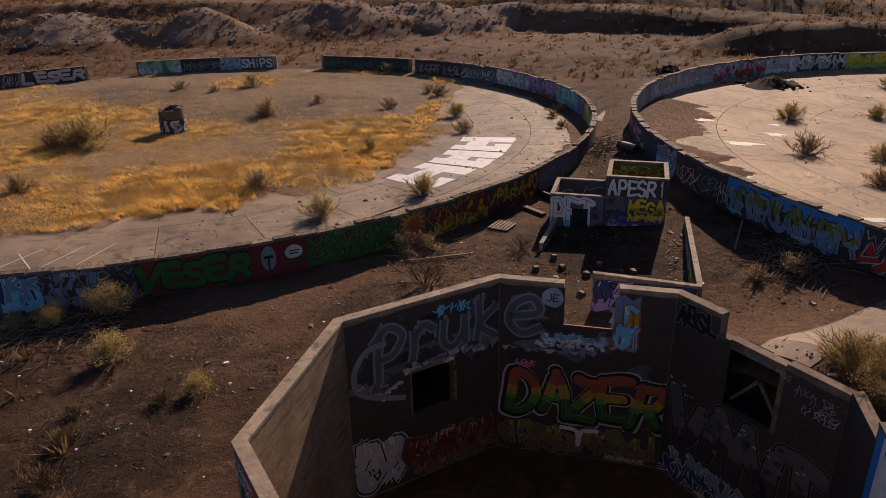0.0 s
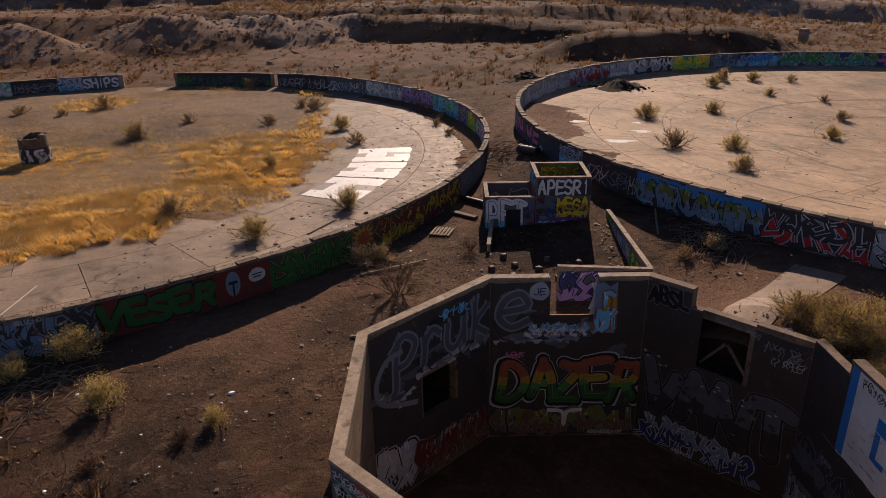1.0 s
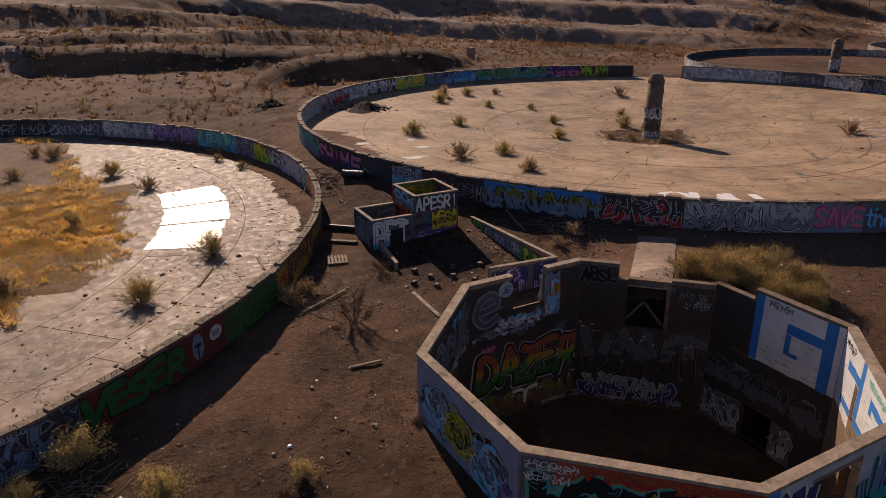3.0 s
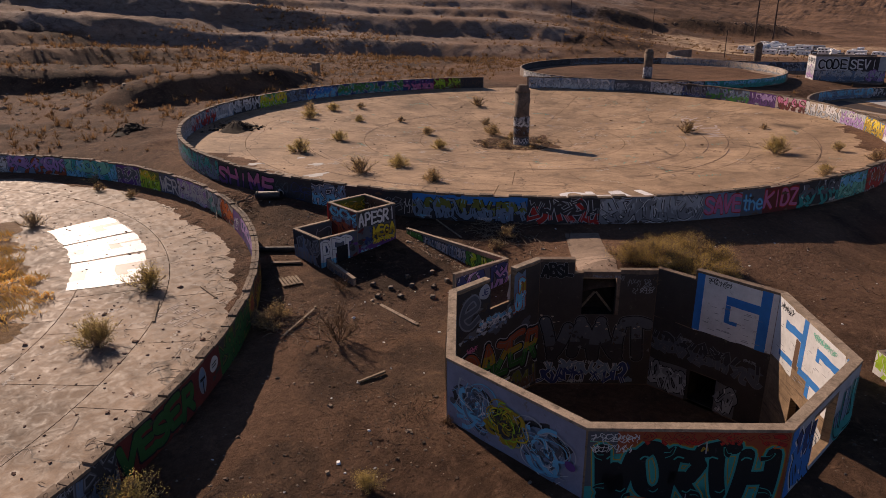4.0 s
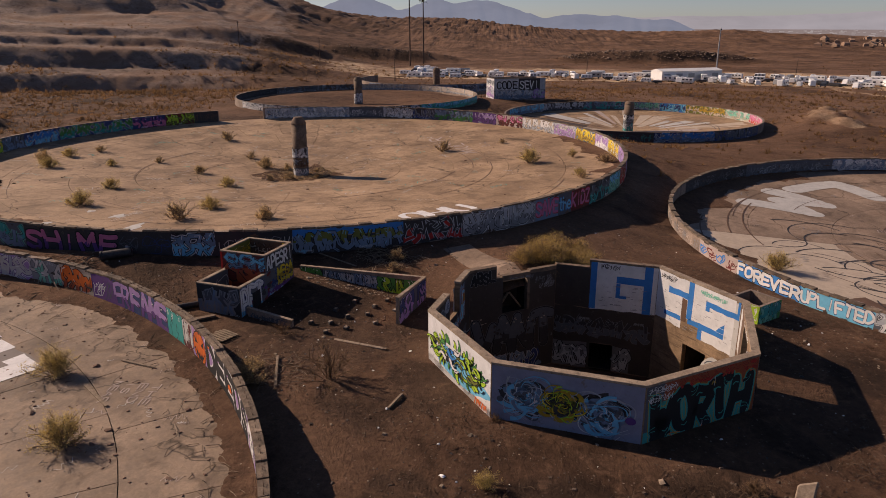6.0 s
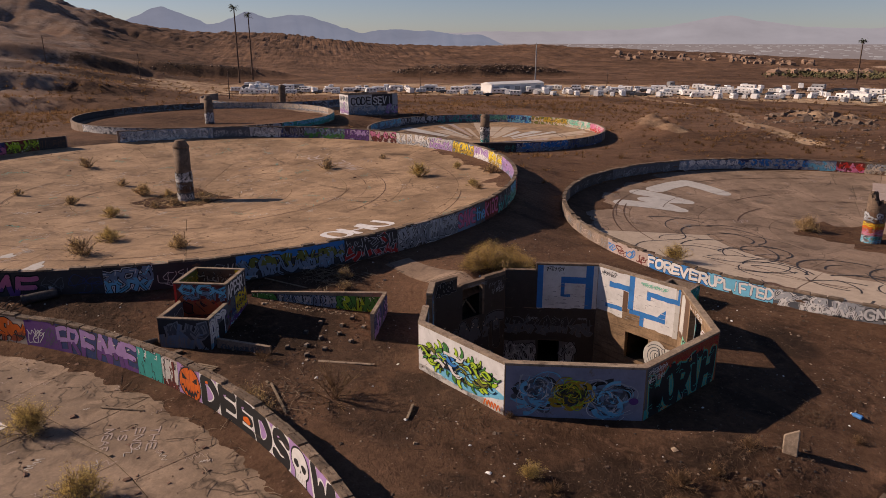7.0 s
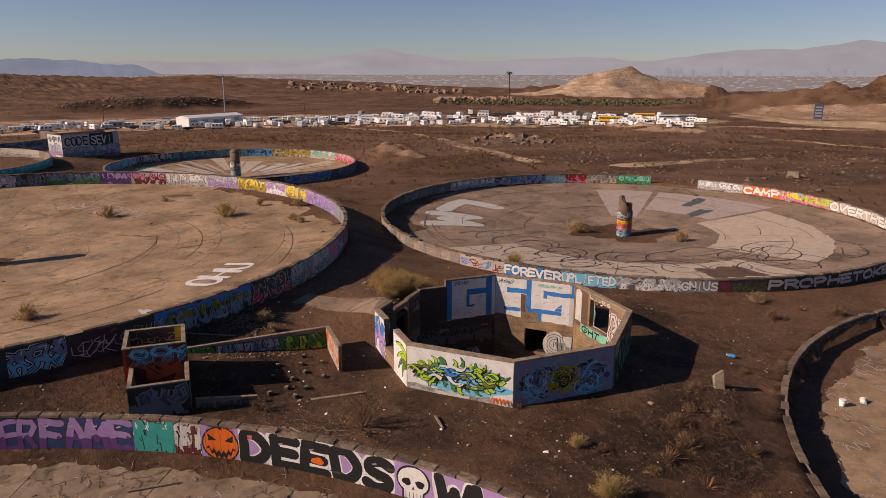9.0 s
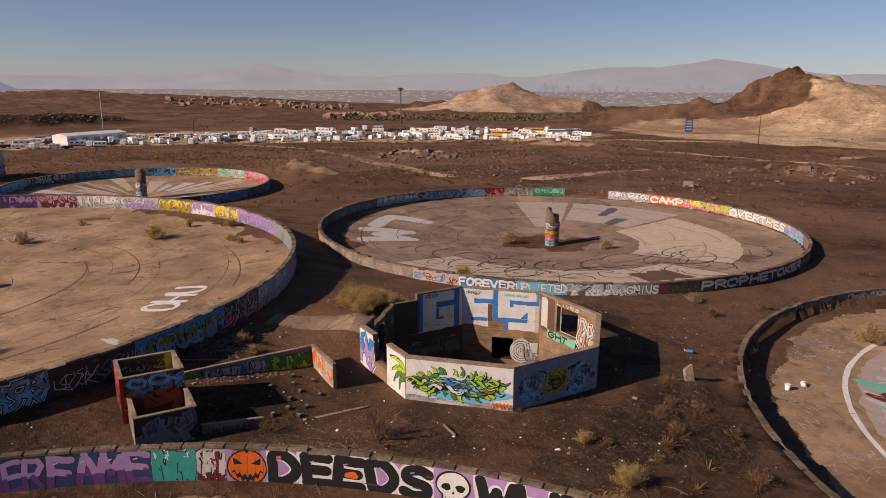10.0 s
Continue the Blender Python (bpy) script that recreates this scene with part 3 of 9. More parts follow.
# ---- the tanks ----
def ring_wall(R, t, z0, z1, a0, a1, step=1.0):
    n = max(2, int(round((a1 - a0) / step)))
    vs, fs = [], []
    for k in range(n + 1):
        a = radians(a0 + (a1 - a0) * k / n)
        c, s = math.cos(a), math.sin(a)
        for r, z in ((R, z0), (R, z1), (R - t, z1), (R - t, z0)):
            vs.append((r * c, r * s, z))
    for k in range(n):
        o = 4 * k
        for j in range(4):
            fs.append((o + j, o + 4 + j, o + 4 + (j + 1) % 4, o + (j + 1) % 4))
    if a1 - a0 < 359.9:
        fs += [(0, 1, 2, 3), (4 * n + 3, 4 * n + 2, 4 * n + 1, 4 * n)]
    return vs, [tuple(reversed(f)) for f in fs]


def floor_panel(r0, r1, span_deg, z_of, gap, na, nr, thick=0.12):
    """One sector of the cone floor, centred on angle 0."""
    vs, fs = [], []
    ra, rb = r0 + gap, r1 - gap
    half = radians(span_deg / 2)
    for i in range(nr + 1):
        r = ra + (rb - ra) * i / nr
        h = max(0.0, half - gap / max(r, 0.4))
        for j in range(na + 1):
            a = -h + 2 * h * j / na
            vs.append((r * math.cos(a), r * math.sin(a), z_of(r)))
    w = na + 1
    for i in range(nr):
        for j in range(na):
            fs.append((i * w + j, (i + 1) * w + j, (i + 1) * w + j + 1, i * w + j + 1))
    edge = [j for j in range(w)] + [i * w + na for i in range(1, nr + 1)] + [nr * w + j for j in range(na - 1, -1, -1)] + [i * w for i in range(nr - 1, 0, -1)]
    o = len(vs)
    vs += [(vs[e][0], vs[e][1], vs[e][2] - thick) for e in edge]
    for k in range(len(edge)):
        k2 = (k + 1) % len(edge)
        fs.append((edge[k2], edge[k], o + k, o + k2))
    return vs, fs


def build_tank(key, label, arcs, rings, floor_mat, cope_step=0.0, cope_arcs=None, floor_label="cracked concrete floor slab"):
    (c, R, rim, fe, fc, g) = TANKS[key]
    tank = thing("settling_tank", label, "tank", "round concrete tanks", at=(c[0], c[1], 0))
    walls = []
    cap = 0.09 if cope_step else 0.0
    for a0, a1 in arcs:
        walls.append(part("wall", ring_wall(R, WALL_T, min(g, fe) - 1.2, rim - cap, a0, a1), M_WALL, tank, "stained concrete ring wall covered in spray paint"))
    if cope_step:
        deg = math.degrees(cope_step / R)
        first = None
        rnd = random.Random(5)
        for a0, a1 in (cope_arcs or arcs):
            n = int((a1 - a0) / deg)
            for k in range(n):
                a = a0 + (k + 0.5) * (a1 - a0) / n
                m = pose(rnd.uniform(-0.02, 0.02), 0, rnd.choice((0.0, 0.008, 0.015, -0.015, -0.05)), 0, rnd.uniform(-0.05, 0.05), a)
                if rnd.random() < 0.05:
                    continue
                if first is None:
                    first = part("coping_block", ring_wall(R + 0.03, WALL_T + 0.06, rim - cap - 0.02, rim, -deg * 0.46, deg * 0.46, deg), M_RIM, tank)
                    first.matrix_basis = m
                else:
                    share(first, tank, m)
    rnd = random.Random(len(key))
    for r0, r1, n, off in rings:
        first = None
        for k in range(n):
            m = pose(0, 0, rnd.uniform(-0.004, 0.004), 0, 0, off + 360.0 * k / n)
            if first is None:
                first = part("floor_slab", floor_panel(r0, r1, 360.0 / n, lambda r: float(floor_z(key, r)), 0.018, max(2, int(360 / n / 2.5)), 2), floor_mat, tank)
                first.matrix_basis = m
            else:
                share(first, tank, m)
    return tank, walls


tank_west, walls_west = build_tank("west", "wide round concrete tank half filled with dirt and dry grass", [(-180, 56), (57, 78), (88, 116.7), (126, 180)],
                                   [(24.6, 29.2, 36, 3), (29.2, 33.7, 36, 0), (18.5, 24.6, 24, 4)], M_CONC1, 0.9, [(-100, 56)])
tank_north, walls_north = build_tank("north", "largest round concrete tank with a bare tan floor", [(36, 385)],
                                     [(29.0, 34.7, 36, 0), (23.0, 29.0, 30, 4), (17.0, 23.0, 24, 2), (11.0, 17.0, 18, 0), (5.5, 11.0, 12, 5), (0.0, 5.5, 6, 0)], M_CONC, 0.9, [(100, 385)])
tank_east, walls_east = build_tank("east", "round concrete tank with a brown floor and pale painted shapes", [(-58, 288)],
                                   [(21.5, 27.7, 30, 0), (15.0, 21.5, 24, 3), (8.5, 15.0, 16, 0), (0.0, 8.5, 8, 5)], M_CONC3, 0.9, [(-58, 288)])
tank_south, walls_south = build_tank("south", "low round concrete tank sunk in the ground", [(-120, 120)],
                                     [(22.0, 29.7, 30, 0), (14.0, 22.0, 20, 3), (0.0, 14.0, 10, 0)], M_CONC, 0.9, [(-60, 75)])
tank_rear, walls_rear = build_tank("rear", "smaller round tank with rays painted on its floor", [(0, 360)], [(14.0, 21.7, 24, 0), (7.0, 14.0, 16, 4), (0.0, 7.0, 8, 0)], M_CONC, 0.0)
tank_far, walls_far = build_tank("far", "distant round tank with a dark dirt floor", [(0, 360)], [(12.0, 24.3, 24, 0), (0.0, 12.0, 10, 0)], M_CONC3, 0.0)


# ---- octagonal pump house, open to the sky ----
OCT_TOP, OCT_FLOOR, OCT_LEDGE = 2.50, -4.30, -0.45
SIDE = 2 * OCT_R * math.sin(radians(22.5))


def oct_frame(k):
    """Start corner, direction along and outward normal of the wall from corner k to corner k + 1."""
    p, q = oct_corner(k), oct_corner(k + 1)
    u = (q - p).normalized()
    return p, u, Vector((u.y, -u.x, 0))


def wall_with_holes(p, u, n, length, t, z0, z1, holes, mitre=0.0, tops=None):
    """A wall slab with through openings; holes are (s0, s1, za, zb). tops: stretches (s0, s1, z) with a lower top."""
    cuts = sorted({0.0, length, *[h[0] for h in holes], *[h[1] for h in holes], *[s for tp in (tops or []) for s in tp[:2]]})
    bm = bmesh.new()
    for a, b in zip(cuts, cuts[1:]):
        if b - a < 1e-4:
            continue
        mid = (a + b) / 2
        top = z1
        for s0, s1, z in (tops or []):
            if s0 < mid < s1:
                top = z
        spans, z = [], z0
        for h in sorted([h for h in holes if h[0] < mid < h[1]], key=lambda h: h[2]):
            if h[2] > z:
                spans.append((z, min(h[2], top)))
            z = h[3]
        if z < top:
            spans.append((z, top))
        for za, zb in spans:
            quad = []
            for d, s0, s1 in ((0.0, a, b), (t, a + (mitre * t if a == 0 else 0), b - (mitre * t if b == length else 0))):
                quad += [p + u * s0 - n * d, p + u * s1 - n * d]
            vs = [bm.verts.new((q.x, q.y, z)) for z in (za, zb) for q in quad]
            for f in ((0, 1, 5, 4), (3, 2, 6, 7), (2, 0, 4, 6), (1, 3, 7, 5), (4, 5, 7, 6), (2, 3, 1, 0)):
                bm.faces.new([vs[i] for i in f])
    bmesh.ops.remove_doubles(bm, verts=bm.verts, dist=1e-4)
    bmesh.ops.recalc_face_normals(bm, faces=bm.faces)
    return bm


OCT_HOLES = {  # wall index: openings as (from, to, bottom, top) along the wall, seen from outside, corner k to k + 1
    0: [], 1: [], 2: [(1.85, 3.95, 0.12, 2.02)], 3: [(1.97, 3.55, -2.87, -1.15)], 4: [(2.2, 3.8, -4.3, -2.6)], 5: [(2.05, 3.85, -0.50, 1.55)], 6: [(1.90, 3.66, 0.86, 3.0)], 7: [(1.95, 3.55, -1.75, -0.05)]}
OCT_TOPS = {4: [(3.9, SIDE, 2.05)], 5: [(0.0, 1.9, 1.95), (1.9, 3.7, 1.86), (3.7, 4.1, 1.80)]}
pump_house = thing("pump_house", "roofless octagonal concrete pump house painted with graffiti", "building")
oct_walls = []
for k in range(8):
    p, u, n = oct_frame(k)
    holes = OCT_HOLES.get(k, [])
    w = part("wall", wall_with_holes(p, u, n, SIDE, WALL_T, OCT_FLOOR - 0.3, OCT_TOP - 0.10, holes, math.tan(radians(22.5)), OCT_TOPS.get(k)), M_PILLAR if k in (4, 5) else M_BOARD, pump_house, "board-marked concrete wall panel")
    oct_walls.append(w)
    cuts = [(0.0, SIDE)]
    if k == 6:
        cuts = [(0.0, 1.90), (3.66, SIDE)]
    if k == 4:
        cuts = [(0.0, 3.9)]
    if k == 5:
        cuts = [(4.1, SIDE)]
    for a, b in cuts:
        bm = bmesh.new()
        quad = []
        for d in (-0.02, WALL_T + 0.02):
            m = math.tan(radians(22.5)) * d
            quad += [p + u * (a + (m if a == 0 else 0)) - n * d, p + u * (b - (m if b == SIDE else 0)) - n * d]
        vs = [bm.verts.new((q.x, q.y, z)) for z in (OCT_TOP - 0.10, OCT_TOP) for q in quad]
        for f in ((0, 1, 5, 4), (3, 2, 6, 7), (2, 0, 4, 6), (1, 3, 7, 5), (4, 5, 7, 6), (2, 3, 1, 0)):
            bm.faces.new([vs[i] for i in f])
        bmesh.ops.recalc_face_normals(bm, faces=bm.faces)
        part("coping", bm, M_PILLAR if k in (4, 5) else M_COPE, pump_house, "worn concrete coping")
# pit floor and the earth behind the openings
bm = bmesh.new()
bmesh.ops.create_circle(bm, cap_ends=True, segments=8, radius=OCT_R - 0.1)
bmesh.ops.rotate(bm, matrix=Matrix.Rotation(radians(OCT_A0), 3, "Z"), verts=bm.verts)
bmesh.ops.translate(bm, vec=(OCT_C[0], OCT_C[1], OCT_FLOOR), verts=bm.verts)
part("pit_floor", bm, M_SOIL, pump_house, "dark dirt floor of the pit")
# passage faces are coloured near black to stand for the shade inside
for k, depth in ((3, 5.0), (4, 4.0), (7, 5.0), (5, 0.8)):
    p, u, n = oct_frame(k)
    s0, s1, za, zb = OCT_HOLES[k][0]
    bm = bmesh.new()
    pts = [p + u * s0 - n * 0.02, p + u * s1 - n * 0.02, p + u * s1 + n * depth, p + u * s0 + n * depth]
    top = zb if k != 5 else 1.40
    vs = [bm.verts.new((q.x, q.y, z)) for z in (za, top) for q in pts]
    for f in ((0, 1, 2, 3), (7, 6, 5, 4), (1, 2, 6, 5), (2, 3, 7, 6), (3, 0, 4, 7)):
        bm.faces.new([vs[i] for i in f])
    part("passage", bm, M_CHARDARK, pump_house, "concrete passage behind the opening, coloured near black for its shade")


# ---- settling box, low box and yard walls ----
YU, YV = Vector((math.cos(radians(-15.5)), math.sin(radians(-15.5)), 0)), Vector((math.sin(radians(15.5)), math.cos(radians(15.5)), 0))


def yard(o, u, v, z=0.0):
    return Vector((o[0], o[1], z)) + YU * u + YV * v


def open_box(parent, o, w, d, z0, z1, t, skip=(), cope=True, mat=None):
    out = {}
    c = [yard(o, 0, 0), yard(o, w, 0), yard(o, w, d), yard(o, 0, d)]
    for k, nm in enumerate(("south", "east", "north", "west")):
        if nm in skip:
            continue
        p, q = c[k], c[(k + 1) % 4]
        u = (q - p).normalized()
        n = Vector((u.y, -u.x, 0))
        L = (q - p).length
        bm = wall_with_holes(p, u, n, L, t, z0, z1 - 0.06, [], 1.0)
        out[nm] = (part("wall", bm, mat or M_WALL, parent, "painted concrete side wall"), p, u, n, L)
        bm = bmesh.new()
        quad = [p + u * -0.02 + n * 0.02, q + u * 0.02 + n * 0.02, p + u * (t + 0.02) - n * (t + 0.02), q - u * (t + 0.02) - n * (t + 0.02)]
        vs = [bm.verts.new((a.x, a.y, z)) for z in (z1 - 0.06, z1) for a in quad]
        for f in ((0, 1, 5, 4), (3, 2, 6, 7), (2, 0, 4, 6), (1, 3, 7, 5), (4, 5, 7, 6), (2, 3, 1, 0)):
            bm.faces.new([vs[i] for i in f])
        bmesh.ops.recalc_face_normals(bm, faces=bm.faces)
        part("coping", bm, M_COPE, parent)
    return out


LOW_O = (4.94, 31.75)                # corner shared by the low box and the yard front
TALL_O = tuple(yard(LOW_O, 2.55, 0.06))[:2]
valve_house = thing("valve_house", "two-part open concrete box, one half taller, covered in graffiti", "structure")
low_box = open_box(valve_house, LOW_O, 2.5, 2.75, -0.3, 2.0, 0.17, skip=("east",))
tall_box = open_box(valve_house, TALL_O, 2.75, 2.95, -0.3, 3.0, 0.17)
bm = bmesh.new()
add_box(bm, (0.1, 0.1, 1.98), (2.65, 2.85, 2.08), Matrix.Translation((TALL_O[0], TALL_O[1], 0)) @ Matrix.Rotation(radians(-15.5), 4, "Z"))
part("tank_bottom", bm, M_SOIL, valve_house, "dirt lying in the taller box")


def straight_wall(name, a, b, t, z0, z1a, z1b, mat, label, cat="wall"):
    a, b = Vector((*a, 0)), Vector((*b, 0))
    u = (b - a).normalized()
    n = Vector((u.y, -u.x, 0)) * (t / 2)
    w = thing(name, label, cat)
    for nm, zz, m, grow in (("body", (z0, -0.05), mat, 0.0), ("coping", (-0.05, 0.0), M_COPE, 0.015)):
        bm = bmesh.new()
        g = u * grow
        k = 1 + grow / (t / 2)
        quad = [a + n * k - g, b + n * k + g, a - n * k - g, b - n * k + g]
        tops = [z1a, z1b, z1a, z1b]
        lo = [(z0 if nm == "body" else tp - 0.05) for tp in tops]
        hi = [tp - 0.05 if nm == "body" else tp for tp in tops]
        vs = [bm.verts.new((q.x, q.y, z)) for zs in (lo, hi) for q, z in zip(quad, zs)]
        for f in ((0, 1, 5, 4), (3, 2, 6, 7), (2, 0, 4, 6), (1, 3, 7, 5), (4, 5, 7, 6), (2, 3, 1, 0)):
            bm.faces.new([vs[i] for i in f])
        bmesh.ops.recalc_face_normals(bm, faces=bm.faces)
        part(nm, bm, m, w)
    return w, a, u, (b - a).length, t


yard_east = straight_wall("yard_wall", (11.0, 30.2), (8.98, 22.55), 0.18, -0.4, 1.25, 1.45, M_WALL, "low graffiti-covered concrete yard wall")
yard_south = straight_wall("yard_wall", (8.98, 22.40), (5.35, 23.45), 0.18, -0.4, 1.47, 1.60, M_WALL, "short concrete yard wall painted in orange and blue")
yard_stub = straight_wall("low_wall", (5.2, 31.45), (4.15, 28.75), 0.16, -0.3, 0.85, 0.65, M_WALL, "knee-high concrete wall stub beside the yard")
straight_wall("kerb", (3.75, 28.4), (2.35, 23.6), 0.16, -0.2, 0.16, 0.10, M_COPE, "sunken concrete kerb along the yard", "kerb")

# concrete apron and square sump
apron = thing("concrete_apron", "dusty flat concrete apron slab by the pump house", "slab")
bm = bmesh.new()
quad = [(15.3, 21.85), (16.3, 20.15), (10.1, 16.85), (9.15, 18.45)]
q0, q1, q2, q3 = [Vector(q) for q in quad]
grid = {}
for i in range(9):
    for j in range(9):
        p = q0.lerp(q1, j / 8).lerp(q3.lerp(q2, j / 8), i / 8)
        grid[i, j] = bm.verts.new((p.x, p.y, float(land(p.x, p.y)) + (0.06 if 0 < i < 8 and 0 < j < 8 else 0.035)))
rim = [grid[k] for k in [(0, j) for j in range(8)] + [(i, 8) for i in range(8)] + [(8, 8 - j) for j in range(8)] + [(8 - i, 0) for i in range(8)]]
skirt = [bm.verts.new(v.co - Vector((0, 0, 0.3))) for v in rim]
for i in range(8):
    for j in range(8):
        bm.faces.new([grid[i, j], grid[i, j + 1], grid[i + 1, j + 1], grid[i + 1, j]])
for k in range(len(rim)):
    bm.faces.new([rim[k], skirt[k], skirt[(k + 1) % len(rim)], rim[(k + 1) % len(rim)]])
bmesh.ops.recalc_face_normals(bm, faces=bm.faces)
part("slab", bm, M_CONC3, apron)
bm = bmesh.new()
add_box(bm, (0, 0, 0), (3.2, 4.2, 0.12), Matrix.Translation((11.6, 55.0, float(land(12.5, 56.5)) - 0.03)) @ Matrix.Rotation(radians(-25), 4, "Z"), 0.03)
apron2 = thing("concrete_apron", "pale concrete slab in the gap between two tanks", "slab")
part("slab", bm, M_COPE, apron2)

sump = thing("sump_box", "small open concrete sump painted green", "structure")
SUMP_O = (6.95, 4.45)
SU, SV = Vector((0.62, -0.78, 0)), Vector((0.78, 0.62, 0))
for k, (a, b) in enumerate(((0, 1), (1, 2), (2, 3), (3, 0))):
    cs = [Vector((*SUMP_O, 0)), Vector((*SUMP_O, 0)) + SU * 2.0, Vector((*SUMP_O, 0)) + SU * 2.0 + SV * 1.9, Vector((*SUMP_O, 0)) + SV * 1.9]
    p, q = cs[a], cs[b]
    u = (q - p).normalized()
    part("wall", wall_with_holes(p, u, Vector((u.y, -u.x, 0)), (q - p).length, 0.15, -0.5, 1.0, [], 1.0), M_WALL, sump, "painted concrete wall")


# ---- centre columns of the tanks ----
def column(key, label, h, r, cap, broken=False, lean=0.0):
    (c, R, rim, fe, fc, g) = TANKS[key]
    t = thing("centre_column", label, "column", "centre columns of the tanks", at=(c[0], c[1], fc - 0.1), turn=40)
    if broken:
        vs, fs = lathe([(r, 0), (r, h * 0.6), (r, h), (r * 0.7, h), (r * 0.7, h * 0.5)], 28)
        rnd = random.Random(3)
        vs = [Vector(v) + (Vector((0, 0, (rnd.uniform(-0.35, 0.25) + (0.45 if v[0] > 0.1 else -0.2)) * (1.0 if key == "east" else 0.3))) if abs(v[2] - h) < 1e-6 else Vector((0, 0, 0))) for v in vs]
        part("shaft", (vs, fs), M_PILLAR, t, "broken hollow concrete shaft")
    else:
        part("shaft", lathe([(r * 1.02, 0), (r * 0.98, h * 0.5), (r, h)], 32), M_PILLAR, t, "stained concrete shaft", True)
        part("cap", lathe([(r * 1.04, h), (r * 1.04, h + 0.12), (r * 0.62, h + cap), (r * 0.3, h + cap + 0.05)], 32), M_PILLAR, t, "conical concrete cap")
    return t, r


col_north = column("north", "tall concrete centre column with a pointed cap and painted base", 5.9, 0.80, 0.75)
# no hole is cut: a dark box on the shaft stands for its shade
slot = bmesh.new()
add_box(slot, (-0.11, -0.06, -0.26), (0.11, 0.06, 0.26), Matrix.Rotation(radians(175), 4, "Z") @ Matrix.Translation((0, 0.78, 5.0)), 0.01)
part("slot", slot, M_PIPE, col_north[0], "dark block standing for the shaded slot near the top")
col_east = column("east", "broken concrete centre column banded with paint", 4.2, 0.78, 0.0, True)
col_west = column("west", "short broken concrete stump standing in dry grass", 2.3, 1.0, 0.0, True)
col_rear = column("rear", "concrete centre column with a domed cap", 5.0, 0.85, 0.5)
col_far = column("far", "distant concrete centre column with a pointed cap", 5.0, 0.85, 0.7)


